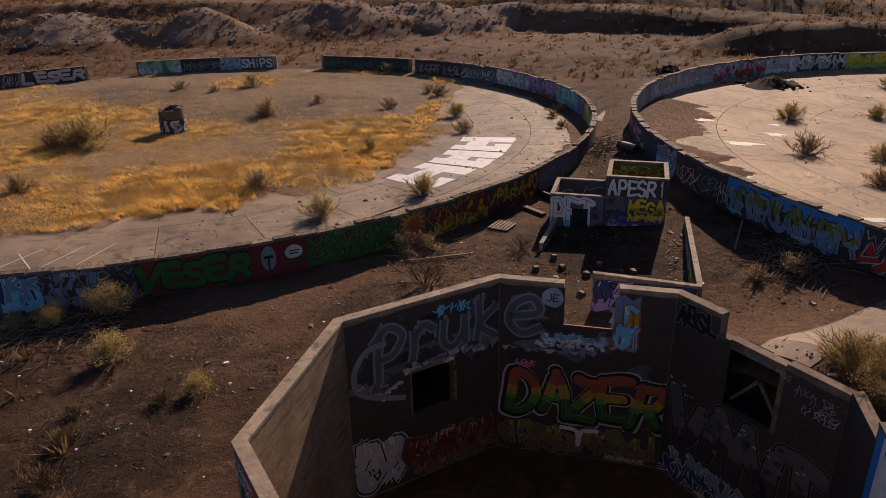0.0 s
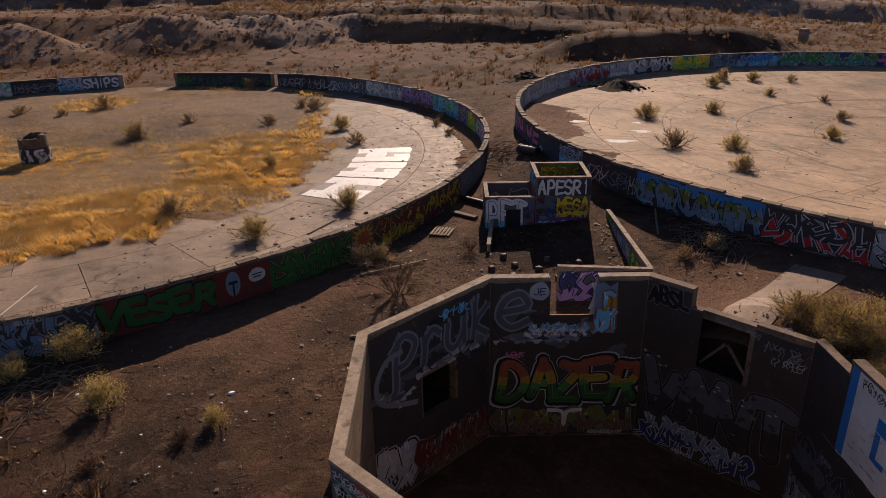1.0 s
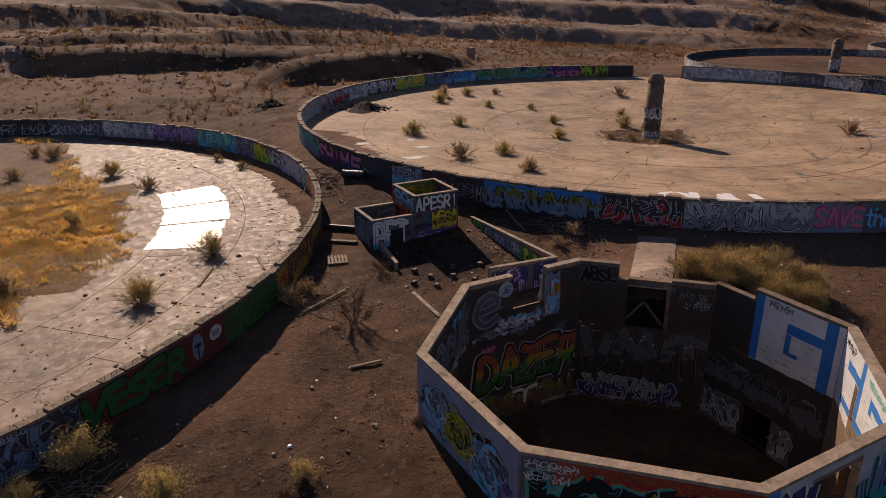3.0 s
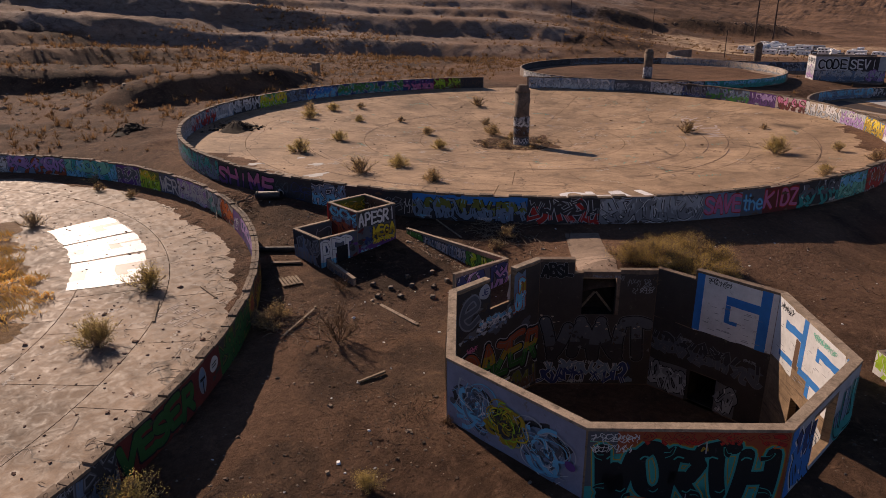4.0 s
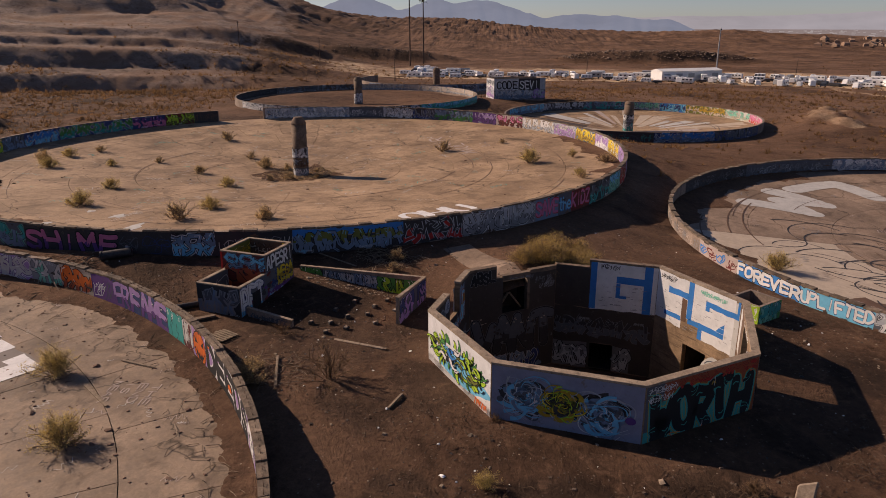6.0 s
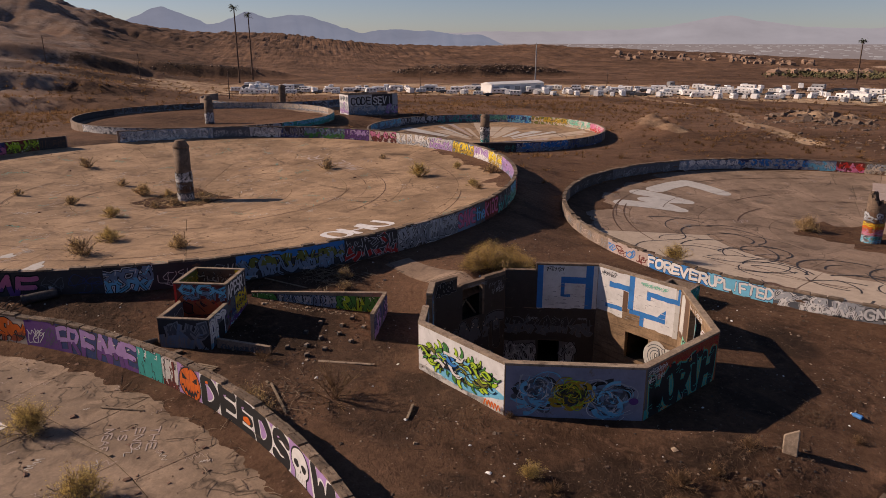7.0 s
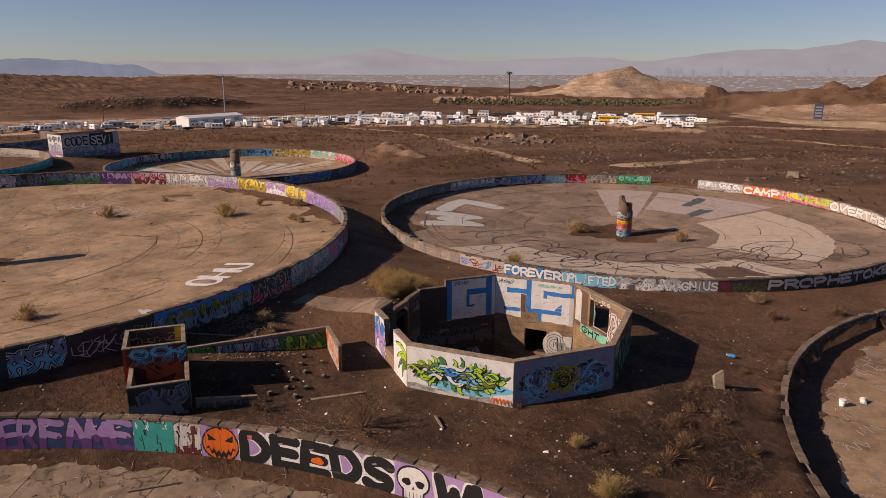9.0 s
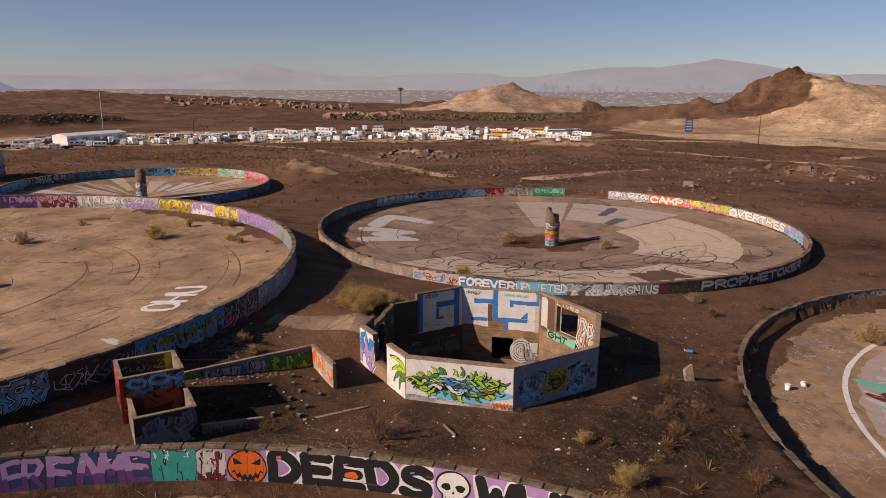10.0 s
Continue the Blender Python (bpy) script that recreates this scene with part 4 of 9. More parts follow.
# ---- painted writing and pictures ----
class Art:
    """Flat painted shapes on a wall: s runs along it, z up it; later shapes lie over earlier ones."""

    def __init__(self, seed=0):
        self.faces, self.layer, self.strokes, self.rnd = [], 0, 0, random.Random(seed)

    def up(self):
        self.layer += 1

    def poly(self, pts, col):
        if callable(col):
            col = col(sum(p[1] for p in pts) / len(pts))
        self.faces.append((self.layer + 0.012 * (self.strokes % 40), col, pts))

    def rect(self, s0, z0, s1, z1, col, step=0.5, rag=0.0):
        n = max(1, int(math.ceil((s1 - s0) / step)))
        m = max(1, int(math.ceil((z1 - z0) / step)))
        jag = [[self.rnd.uniform(-rag, rag) for _ in range(n + 1)] for _ in range(2)]
        for i in range(n):
            a, b = s0 + (s1 - s0) * i / n, s0 + (s1 - s0) * (i + 1) / n
            for j in range(m):
                c, d = z0 + (z1 - z0) * j / m, z0 + (z1 - z0) * (j + 1) / m
                ca, cb = (c + jag[0][i], c + jag[0][i + 1]) if j == 0 else (c, c)
                da, db = (d + jag[1][i], d + jag[1][i + 1]) if j == m - 1 else (d, d)
                self.poly([(a, ca), (b, cb), (b, db), (a, da)], col)

    def stroke(self, pts, width, col, smooth=True, taper=False):
        self.strokes += 1
        p = [Vector((*q, 0)) for q in pts]
        path = []
        if smooth and len(p) > 2:
            q = [p[0] * 2 - p[1]] + p + [p[-1] * 2 - p[-2]]
            for k in range(1, len(q) - 2):
                for t in (0.0, 0.25, 0.5, 0.75):
                    a, b, c, d = q[k - 1], q[k], q[k + 1], q[k + 2]
                    path.append(0.5 * ((2 * b) + (c - a) * t + (2 * a - 5 * b + 4 * c - d) * t * t + (3 * b - a - 3 * c + d) * t ** 3))
            path.append(p[-1])
        else:
            for a, b in zip(p, p[1:]):
                n = max(1, int((b - a).length / 0.4))
                path += [a.lerp(b, i / n) for i in range(n)]
            path.append(p[-1])
        L = []
        for k, v in enumerate(path):
            d = path[min(k + 1, len(path) - 1)] - path[max(k - 1, 0)]
            if d.length < 1e-6:
                d = Vector((1, 0, 0))
            d.normalize()
            f = k / max(1, len(path) - 1)
            w = width / 2 * (1 - 0.75 * f if taper else 1)
            L.append((v + Vector((-d.y, d.x, 0)) * w, v - Vector((-d.y, d.x, 0)) * w))
        for (a, b), (c, d) in zip(L, L[1:]):
            self.poly([tuple(b)[:2], tuple(d)[:2], tuple(c)[:2], tuple(a)[:2]], col)

    def blob(self, cx, cz, rx, rz, col, wobble=0.0, n=22, spikes=0):
        ph = self.rnd.uniform(0, 6.28)
        ring = []
        for k in range(n):
            a = 2 * math.pi * k / n
            r = 1 + wobble * math.sin(3 * a + ph) + wobble * 0.6 * math.sin(5 * a + 2 * ph)
            if spikes and k % 2:
                r *= 1 - spikes
            ring.append((cx + rx * r * math.cos(a), cz + rz * r * math.sin(a)))
        for k in range(n):
            self.poly([(cx, cz), ring[k], ring[(k + 1) % n]], col)

    def ring(self, cx, cz, rx, rz, width, col, a0=0.0, a1=360.0, n=20):
        self.stroke([(cx + rx * math.cos(radians(a0 + (a1 - a0) * k / n)), cz + rz * math.sin(radians(a0 + (a1 - a0) * k / n))) for k in range(n + 1)], width, col, smooth=False)

    def text(self, word, s0, z0, s1, z1, col, bold=0.0, low=None, bounce=0.0, slant=0.0, cut=0.45, warp=1.3, over=1.0, bands=None):
        """Sprayed letters filling a box, one by one, each drawn in round-ended strokes; low: a second colour for their lower part."""
        cell, H = (s1 - s0) / len(word), z1 - z0
        for k, ch in enumerate(word):
            if ch == " ":
                continue
            up = bounce * H * (1 if k % 2 else -1) * 0.5
            fit = 1.0 if ch not in "I1!" else 0.5
            width = min(cell * fit, H) * (0.13 + 1.7 * bold)
            sway, lean, belly, swell = [math.sin(12.9 * (k + 1) * q + len(word)) for q in (1.0, 1.7, 2.3, 3.1)]

            def place(x, y):
                x, y = 0.13 + 0.74 * x, 0.11 + 0.78 * y
                xx = 0.5 + (x - 0.5) * (1 + 0.14 * swell * (y - 0.5) * warp) * over + warp * (0.10 * lean * (y - 0.5) + 0.05 * belly * math.sin(3.1 * y))
                zz = z0 + (y + warp * (0.06 * sway * (x - 0.5) + 0.035 * math.sin(5 * x + 2 * lean) * (y - 0.3))) * H + up
                return s0 + (k + 0.5 + (xx - 0.5) * fit) * cell + slant * (zz - z0), zz

            def shade(z):
                mid = (z - z0 - up) / H
                c = low if low and mid < cut else col
                for limit, band in reversed(bands or ()):
                    c = band if mid < limit else c
                return c
            for path, corners in letter(ch):
                self.stroke([place(x, y) for x, y in path], width, shade if low or bands else col, False)
                for x, y in corners:
                    px, pz = place(x, y)
                    self.strokes += 1
                    self.blob(px, pz, width / 2, width / 2, shade if low or bands else col, 0.0, 10)

    def wild(self, s0, z0, s1, z1, cols, line="black", bg=None, letters=0, weight=0.22, shine="white", rag=0.06):
        """A piece of tangled, unreadable letter shapes: ground, glow, outline, two-tone fill, highlights and small tags."""
        r, H = self.rnd, z1 - z0
        if bg:
            self.rect(s0, z0, s1, z1, bg, 0.5, rag)
            self.up()
        n = int(letters * 1.35) or max(2, int(round((s1 - s0) / (H * 0.56))))
        cell = (s1 - s0) / n
        for k in range(int(n * 0.7)):
            self.blob(s0 + r.uniform(0, 1) * (s1 - s0), z0 + H * r.uniform(0.15, 0.85), H * r.uniform(0.1, 0.35), H * r.uniform(0.08, 0.25), r.choice(cols + ((bg,) if bg else ())), 0.2, 12)
        self.up()
        strokes = []
        for k in range(n):
            lean, rise = r.uniform(-0.14, 0.14), r.uniform(-0.05, 0.05)
            for path in scrawl(r):
                pts = []
                for x, y in path:
                    x, y = x + r.uniform(-0.05, 0.05), y + rise + r.uniform(-0.05, 0.05)
                    pts.append((s0 + cell * (k + 0.5 + (x - 0.5) * 1.1 + lean * (y - 0.5)), z0 + H * (0.10 + 0.80 * y)))
                strokes.append((pts, H * weight * r.uniform(0.5, 0.95), cols[0] if r.random() < 0.8 else cols[-1], r.random() < 0.5))
        if shine and r.random() < 0.6:
            glow = r.choice((shine, cols[-1]))
            for pts, w, c, sm in strokes:
                self.stroke(pts, w + H * 0.13, glow, sm)
            self.up()
        for pts, w, c, sm in strokes:
            self.stroke(pts, w + H * 0.065, line, sm)
        self.up()
        fade = z0 + H * r.uniform(0.3, 0.55)
        for pts, w, c, sm in strokes:
            f = fade + H * r.uniform(-0.08, 0.08)
            self.stroke(pts, w, (lambda z, c=c, f=f: c if z > f else cols[-1]), sm)
        self.up()
        for pts, w, c, sm in strokes[::2]:
            a, b = pts[0], pts[1]
            self.stroke([(a[0] - w * 0.2, a[1]), ((a[0] + b[0]) / 2 - w * 0.2, (a[1] + b[1]) / 2)], H * 0.028, shine or cols[-1], False)
        for pts, w, c, sm in strokes[1::2]:
            self.stroke([pts[-2], pts[-1]], H * 0.022, line, False)
        if shine and H > 0.9:
            for k in range(int((s1 - s0) / 2.2)):
                x = s0 + r.random() * (s1 - s0 - 0.6)
                z = z0 + H * r.choice((0.02, 0.04, 0.86))
                self.tag(x, z, x + r.uniform(0.4, 0.9), z + H * 0.12, r.choice((shine, line, "silver")), 0.025)
        self.up()

    def tag(self, s0, z0, s1, z1, col, width=0.035, n=0):
        """A quick hand tag that cannot be read."""
        r, H = self.rnd, z1 - z0
        n = n or max(2, int((s1 - s0) / (H * 0.7)))
        cell = (s1 - s0) / n
        for k in range(n):
            for path in scrawl(r):
                self.stroke([(s0 + cell * (k + x * 1.1 + 0.25 * (y - 0.5) + r.uniform(-0.06, 0.06)), z0 + H * (y + r.uniform(-0.12, 0.12))) for x, y in path], width * r.uniform(0.7, 1.2), col, r.random() < 0.6)


def scrawl(r):
    """Strokes of one tangled mark in a unit cell: a bent stem with loops, hooks and tails; no letter of any alphabet."""
    x, b = r.uniform(0.05, 0.45), r.uniform(-0.25, 0.25)
    out = [[(x - 0.3 * b, 1.0), (x + b, 0.6), (x - b, 0.3), (x + 0.4 * b, -0.02)]]
    kinds = [[(x, 0.92), (0.75, 1.05), (1.02, 0.66), (0.55, 0.40), (x - 0.15, 0.56)], [(x - 0.2, 0.5), (0.35, 0.72), (0.72, 0.45), (1.12, 0.86)], [(x, 0.42), (0.7, 0.52), (0.62, 0.1), (1.15, -0.08)],
             [(-0.12, 0.18), (0.3, 0.02), (0.82, 0.2), (0.92, 0.62)], [(0.95, 1.0), (0.5, 0.8), (0.98, 0.5), (0.6, 0.0)], [(-0.1, 0.8), (0.28, 0.98), (0.55, 0.68), (0.3, 0.4), (0.0, 0.3)]]
    for path in r.sample(kinds, r.choice((1, 2, 2, 3))):
        out.append([(u + r.uniform(-0.12, 0.12), v + r.uniform(-0.10, 0.10)) for u, v in path])
    if r.random() < 0.5:
        out = [[(1 - u, v) for u, v in path] for path in out]
    return out


ALPHABET = dict(A="0,0 .22,.55 .5,1 .78,.55 1,0|.15,.38 .85,.38", B="0,0 0,1 .7,1 .9,.76 .6,.52 0,.52|.6,.52 1,.27 .75,0 0,0", C="~1,.82 .6,1 .12,.82 0,.5 .12,.18 .6,0 1,.2", D="~.02,.05 .02,.5 .02,.97 .55,1 1,.62 .95,.28 .5,0 .02,.02",
                E="1,.97 0,1 0,0 1,.03|0,.52 .85,.5", F="1,1 0,1 0,0|0,.52 .8,.5", G="~1,.82 .55,1 .06,.75 .02,.28 .45,0 .98,.12 1,.45 .55,.46", H="0,0 0,1|1,0 1,1|0,.5 1,.5", I=".5,0 .5,1", J=".9,1 .9,.25 .5,0 .05,.2", K="0,0 0,1|1,1 .08,.5 1,0",
                L="0,1 0,0 1,.03", M="0,0 .06,1 .5,.35 .94,1 1,0", N="0,0 .04,1 .96,0 1,1", O="~.5,1 .05,.8 0,.45 .15,.1 .55,0 .95,.2 1,.6 .85,.92 .5,1", P="0,0 0,1 .75,1 1,.75 .75,.46 0,.44", R="0,0 0,1 .75,1 1,.77 .75,.5 0,.46|.4,.48 1,0",
                S="~1,.84 .6,1 .1,.88 .08,.62 .5,.5 .92,.38 .92,.1 .45,0 0,.15", T="0,1 1,1|.5,1 .5,0", U="~0,1 .02,.35 .25,.02 .75,.02 .98,.35 1,1", V="0,1 .5,0 1,1", W="0,1 .24,0 .5,.7 .76,0 1,1", Y="0,1 .5,.5 1,1|.5,.5 .5,0",
                Z="0,1 1,1 0,0 1,0", t=".45,1 .45,.1 .8,0|.1,.68 .85,.68", h="0,1 0,0|0,.45 .5,.62 .95,.45 .95,0", e="~.08,.32 .95,.36 .8,.62 .4,.66 .06,.4 .15,.08 .55,0 .95,.1", one=".2,.8 .55,1 .55,0")
LETTERS = {}


def letter(ch):
    """The strokes of a letter in a unit box: each a path in short steps, and the corners and ends to be rounded."""
    if ch not in LETTERS:
        out = []
        for stroke in ALPHABET["one" if ch == "1" else ch].split("|"):
            round_hand = stroke[0] == "~"
            p = [Vector((*[float(v) for v in q.split(",")], 0)) for q in stroke.lstrip("~").split()]
            path = []
            if round_hand:
                q = [p[0] * 2 - p[1]] + p + [p[-1] * 2 - p[-2]]
                for k in range(1, len(q) - 2):
                    a, b, c, d = q[k - 1], q[k], q[k + 1], q[k + 2]
                    for t in (0.0, 0.25, 0.5, 0.75):
                        path.append(0.5 * ((2 * b) + (c - a) * t + (2 * a - 5 * b + 4 * c - d) * t * t + (3 * b - a - 3 * c + d) * t ** 3))
            else:
                for a, b in zip(p, p[1:]):
                    m = max(2, int((b - a).length / 0.16))
                    path += [a.lerp(b, i / m) for i in range(m)]
            path.append(p[-1])
            out.append(([(v.x, v.y) for v in path], [(v.x, v.y) for v in ((p[0], p[-1]) if round_hand else p)]))
        LETTERS[ch] = out
    return LETTERS[ch]


def lay(art, to_world, parent, name, label, clip=None, holes=(), gap=0.008):
    """Lays painted shapes on a surface as one thin skin; to_world(s, z, d) gives the place d proud of it."""
    keys = sorted({c for _, c, _ in art.faces})
    vs, fs, mi = [], [], []
    for layer, col, pts in art.faces:
        if clip:
            pts = [(min(max(s, clip[0]), clip[1]), min(max(z, clip[2]), clip[3])) for s, z in pts]
        ms, mz = sum(p[0] for p in pts) / len(pts), sum(p[1] for p in pts) / len(pts)
        if any(h[0] - 0.02 < ms < h[1] + 0.02 and h[2] - 0.02 < mz < h[3] + 0.02 for h in holes):
            continue
        area = sum(a[0] * b[1] - b[0] * a[1] for a, b in zip(pts, pts[1:] + pts[:1]))
        if abs(area) < 1e-7:
            continue
        o = len(vs)
        vs += [tuple(to_world(s, z, gap + 0.0028 * layer)) for s, z in pts]
        fs.append(tuple(range(o, o + len(pts))))
        mi.append(keys.index(col))
    me = bpy.data.meshes.new(name)
    me.from_pydata(vs, [], fs)
    for c in keys:
        me.materials.append(paint(c))
    me.polygons.foreach_set("material_index", mi)
    ob = new(name, me)
    ob.parent = parent
    ob["label"] = label
    if art.strokes > 60:
        ob["kind"] = "stuff"
    return ob


def tank_map(key, side, a0, a1):
    (c, R, rim, fe, fc, g) = TANKS[key]
    sign = 1 if a1 > a0 else -1
    r0 = R if side == "out" else R - WALL_T
    bottom = g if side == "out" else fe

    def f(s, z, d):
        a = radians(a0 + sign * math.degrees(s / r0))
        r = r0 + d if side == "out" else r0 - d
        return (r * math.cos(a), r * math.sin(a), bottom + z)
    return f, abs(radians(a1 - a0)) * r0, rim - bottom - (0.10 if key not in ("rear", "far") else 0.02)


SEED = [100]


def on_tank(walls, key, side, a0, a1, draw, label):
    """Paints a stretch of ring wall from angle a0 to a1, in reading order."""
    SEED[0] += 1
    f, W, H = tank_map(key, side, a0, a1)
    art = Art(SEED[0])
    draw(art, W, H)
    art.up()
    for k in range(int(W * 1.3)):                      # flaked patches and splashed dirt
        z = H * art.rnd.choice((0.0, 0.03, 0.98, art.rnd.random()))
        art.blob(art.rnd.uniform(0, W), z, art.rnd.uniform(0.06, 0.35), art.rnd.uniform(0.03, 0.10), art.rnd.choice(("grime", "brown", "soot")), 0.3, 9)
    lay(art, f, walls, "graffiti", label, clip=(0, W, -0.3, H))


def letters(word, fill, line, bg=None, low=None, frac=(0.0, 1.0), bold=0.045, shine=None, bounce=0.06, slant=0.0, extra=None, lo=0.08, hi=0.93, over=1.06, warp=1.5, edge=0.05):
    def draw(a, W, H):
        if bg:
            a.rect(0, -0.1, W, H, bg, 0.5, 0.03)
            a.up()
        s0, s1 = W * frac[0], W * frac[1]
        if line:
            a.text(word, s0, H * lo, s1, H * hi, line, bold + edge, None, bounce, slant, warp=warp, over=over * (1 + edge))
            a.up()
        a.text(word, s0 + 0.03 * (s1 - s0) / len(word), H * (lo + 0.03), s1 - 0.03 * (s1 - s0) / len(word), H * (hi - 0.03), fill, bold, low, bounce, slant, warp=warp, over=over)
        a.up()
        if shine:
            for k in range(len(word)):
                x = s0 + (k + 0.3) * (s1 - s0) / len(word)
                a.stroke([(x, H * 0.72), (x + 0.12 * H, H * 0.76)], 0.04 * H, shine)
            a.up()
        if extra:
            extra(a, W, H)
    return draw


def wild(cols, line="black", bg=None, **kw):
    return lambda a, W, H: a.wild(0, -0.05, W, H, cols, line, bg, **kw)


def tags(cols, bg=None, rows=1, width=0.04):
    def draw(a, W, H):
        if bg:
            a.rect(0, -0.1, W, H, bg, 0.5, 0.04)
            a.up()
        x = 0.1
        k = 0
        while x < W - 0.4:
            w = a.rnd.uniform(0.6, 1.6) * H
            for rr in range(rows):
                z0 = H * (0.1 + rr * 0.8 / rows)
                a.tag(x, z0 + H * 0.06, min(W, x + w), z0 + H * 0.62 / rows, cols[k % len(cols)], width)
                k += 1
            x += w * 1.05
        a.up()
    return draw


def pumpkin(a, W, H):
    a.rect(0, -0.1, W, H, "lilac", 0.4)
    a.up()
    cx, cz = W * 0.52, H * 0.48
    a.blob(cx, cz, W * 0.50, H * 0.52, "black", 0.02)
    a.up()
    a.blob(cx, cz, W * 0.46, H * 0.47, "orange", 0.02)
    a.up()
    for k in (-0.3, -0.1, 0.1, 0.3):
        a.ring(cx + k * W, cz, W * 0.1, H * 0.46, 0.022, "rust")
    a.stroke([(cx - 0.02, H * 0.9), (cx + 0.08, H * 1.0)], 0.13, "black")
    a.up()
    for sgn in (-1, 1):
        a.poly([(cx + sgn * W * 0.10, cz + H * 0.10), (cx + sgn * W * 0.34, cz + H * 0.28), (cx + sgn * W * 0.32, cz + H * 0.07)], "black")
    teeth = [(cx - W * 0.38 + W * 0.76 * k / 12, cz - H * (0.02 if k % 2 else 0.13) - H * 0.16 * (1 - ((k - 6) / 6) ** 2)) for k in range(13)]
    low = [(x, z - H * 0.17 * max(0.25, 1 - ((k - 6) / 6.5) ** 2)) for k, (x, z) in enumerate(teeth)]
    for k in range(12):
        a.poly([low[k], low[k + 1], teeth[k + 1], teeth[k]], "black")
    a.up()


def skull(a, W, H):
    a.rect(0, -0.1, W, H, "lilac", 0.4)
    a.up()
    cx = W * 0.5
    a.blob(cx, H * 0.58, W * 0.46, H * 0.40, "black", 0.0)
    a.rect(cx - W * 0.30, H * 0.04, cx + W * 0.30, H * 0.40, "black")
    a.up()
    a.blob(cx, H * 0.58, W * 0.41, H * 0.35, "white", 0.02)
    a.rect(cx - W * 0.25, H * 0.08, cx + W * 0.25, H * 0.40, "white")
    a.up()
    for sgn in (-1, 1):
        a.blob(cx + sgn * W * 0.18, H * 0.52, W * 0.12, H * 0.10, "black", 0.08)
    a.poly([(cx - 0.06, H * 0.34), (cx + 0.06, H * 0.34), (cx, H * 0.44)], "black")
    for k in range(5):
        x = cx + (k - 2) * W * 0.1
        a.stroke([(x, H * 0.09), (x, H * 0.26)], 0.025, "black")
    a.up()


# west tank, inner face
ww = walls_west[0]
P = [  # from, to, what, words
    (-27.5, -31.2, tags(("white", "slate"), "purple"), "purple and white tags"),
    (-31.2, -34.0, letters("ER", "lilac", "charcoal", "navy", "purple", bounce=0.02, bold=0.10, lo=-0.04, hi=1.02), "white and purple block letters"),
    (-34.0, -41.2, letters("FAME", "lilac", "charcoal", "navy", "purple", bounce=0.03, bold=0.10, lo=-0.04, hi=1.02, shine="offwhite", warp=1.6), "large white and lilac letters reading FAME"),
    (-41.2, -44.4, wild(("teal", "mint", "teal"), "black", "teal", letters=4, weight=0.30), "teal and mint tangle of letter shapes"),
    (-44.4, -46.5, wild(("offwhite", "maroon"), "black", "palepink", letters=5, weight=0.13), "small black and white tags on faded pink"),
    (-46.5, -49.5, pumpkin, "orange pumpkin face with a jagged black grin"),
    (-49.5, -61.8, letters("DEEDS", "black", "white", "lilac", None, bold=0.115, bounce=0.02, shine="lilac", over=0.96, edge=0.07, lo=-0.02, hi=1.0, warp=0.8, extra=lambda a, W, H: (a.blob(W * 0.51, H * 0.45, 0.3, 0.16, "orange", 0.1), a.stroke([(W * 0.06, H * 0.8), (W * 0.09, H * 0.82)], 0.12, "orange"))), "big bold black letters reading DEEDS outlined in white"),
    (-61.8, -64.6, skull, "white skull on lilac"),
    (-64.6, -76.5, letters("WHEN", "black", "white", "lilac", None, bold=0.10, bounce=0.03, lo=-0.02, hi=1.0, warp=0.9), "big black letters reading WHEN outlined in white"),
    (-76.5, -88.0, wild(("slate", "navy"), "white", "grey"), "grey and navy letter shapes"),
    (-22.5, -27.5, wild(("orange", "rust"), "black", "cream"), "orange and cream letter shapes"),
    (-18.0, -22.5, wild(("offwhite", "mint"), "slate", "grey"), "grey and pale green letter shapes"),
    (-10.0, -18.0, wild(("offwhite", "silver"), "purple", "lilac", weight=0.2), "lilac and white letter shapes"),
    (-5.5, -10.0, letters("WER", "offwhite", "navy", "slate", None), "pale letters on dark blue"),
    (-1.0, -5.5, wild(("yellow", "lime"), "black", "olive"), "yellow and green letter shapes"),
    (4.0, -1.0, wild(("slate", "purple"), "offwhite", "purple"), "dark letters outlined white on purple"),
    (14.0, 4.0, wild(("mint", "sky"), "black", "teal"), "teal and sky blue letter shapes"),
    (24.0, 14.0, wild(("lilac", "rust"), "black", "bluegrey"), "blue, lilac and rust letter shapes"),
    (34.0, 24.0, wild(("white", "silver"), "black", "bluegrey"), "white letter shapes on blue grey"),
    (44.0, 34.0, tags(("white", "silver"), "slate", 1, 0.07), "white tags on slate"),
    (55.8, 44.0, tags(("silver", "offwhite"), "charcoal", 1, 0.06), "silver tags on black"),
]
for a0, a1, d, lb in P:
    on_tank(ww, "west", "in", a0, a1, d, lb)
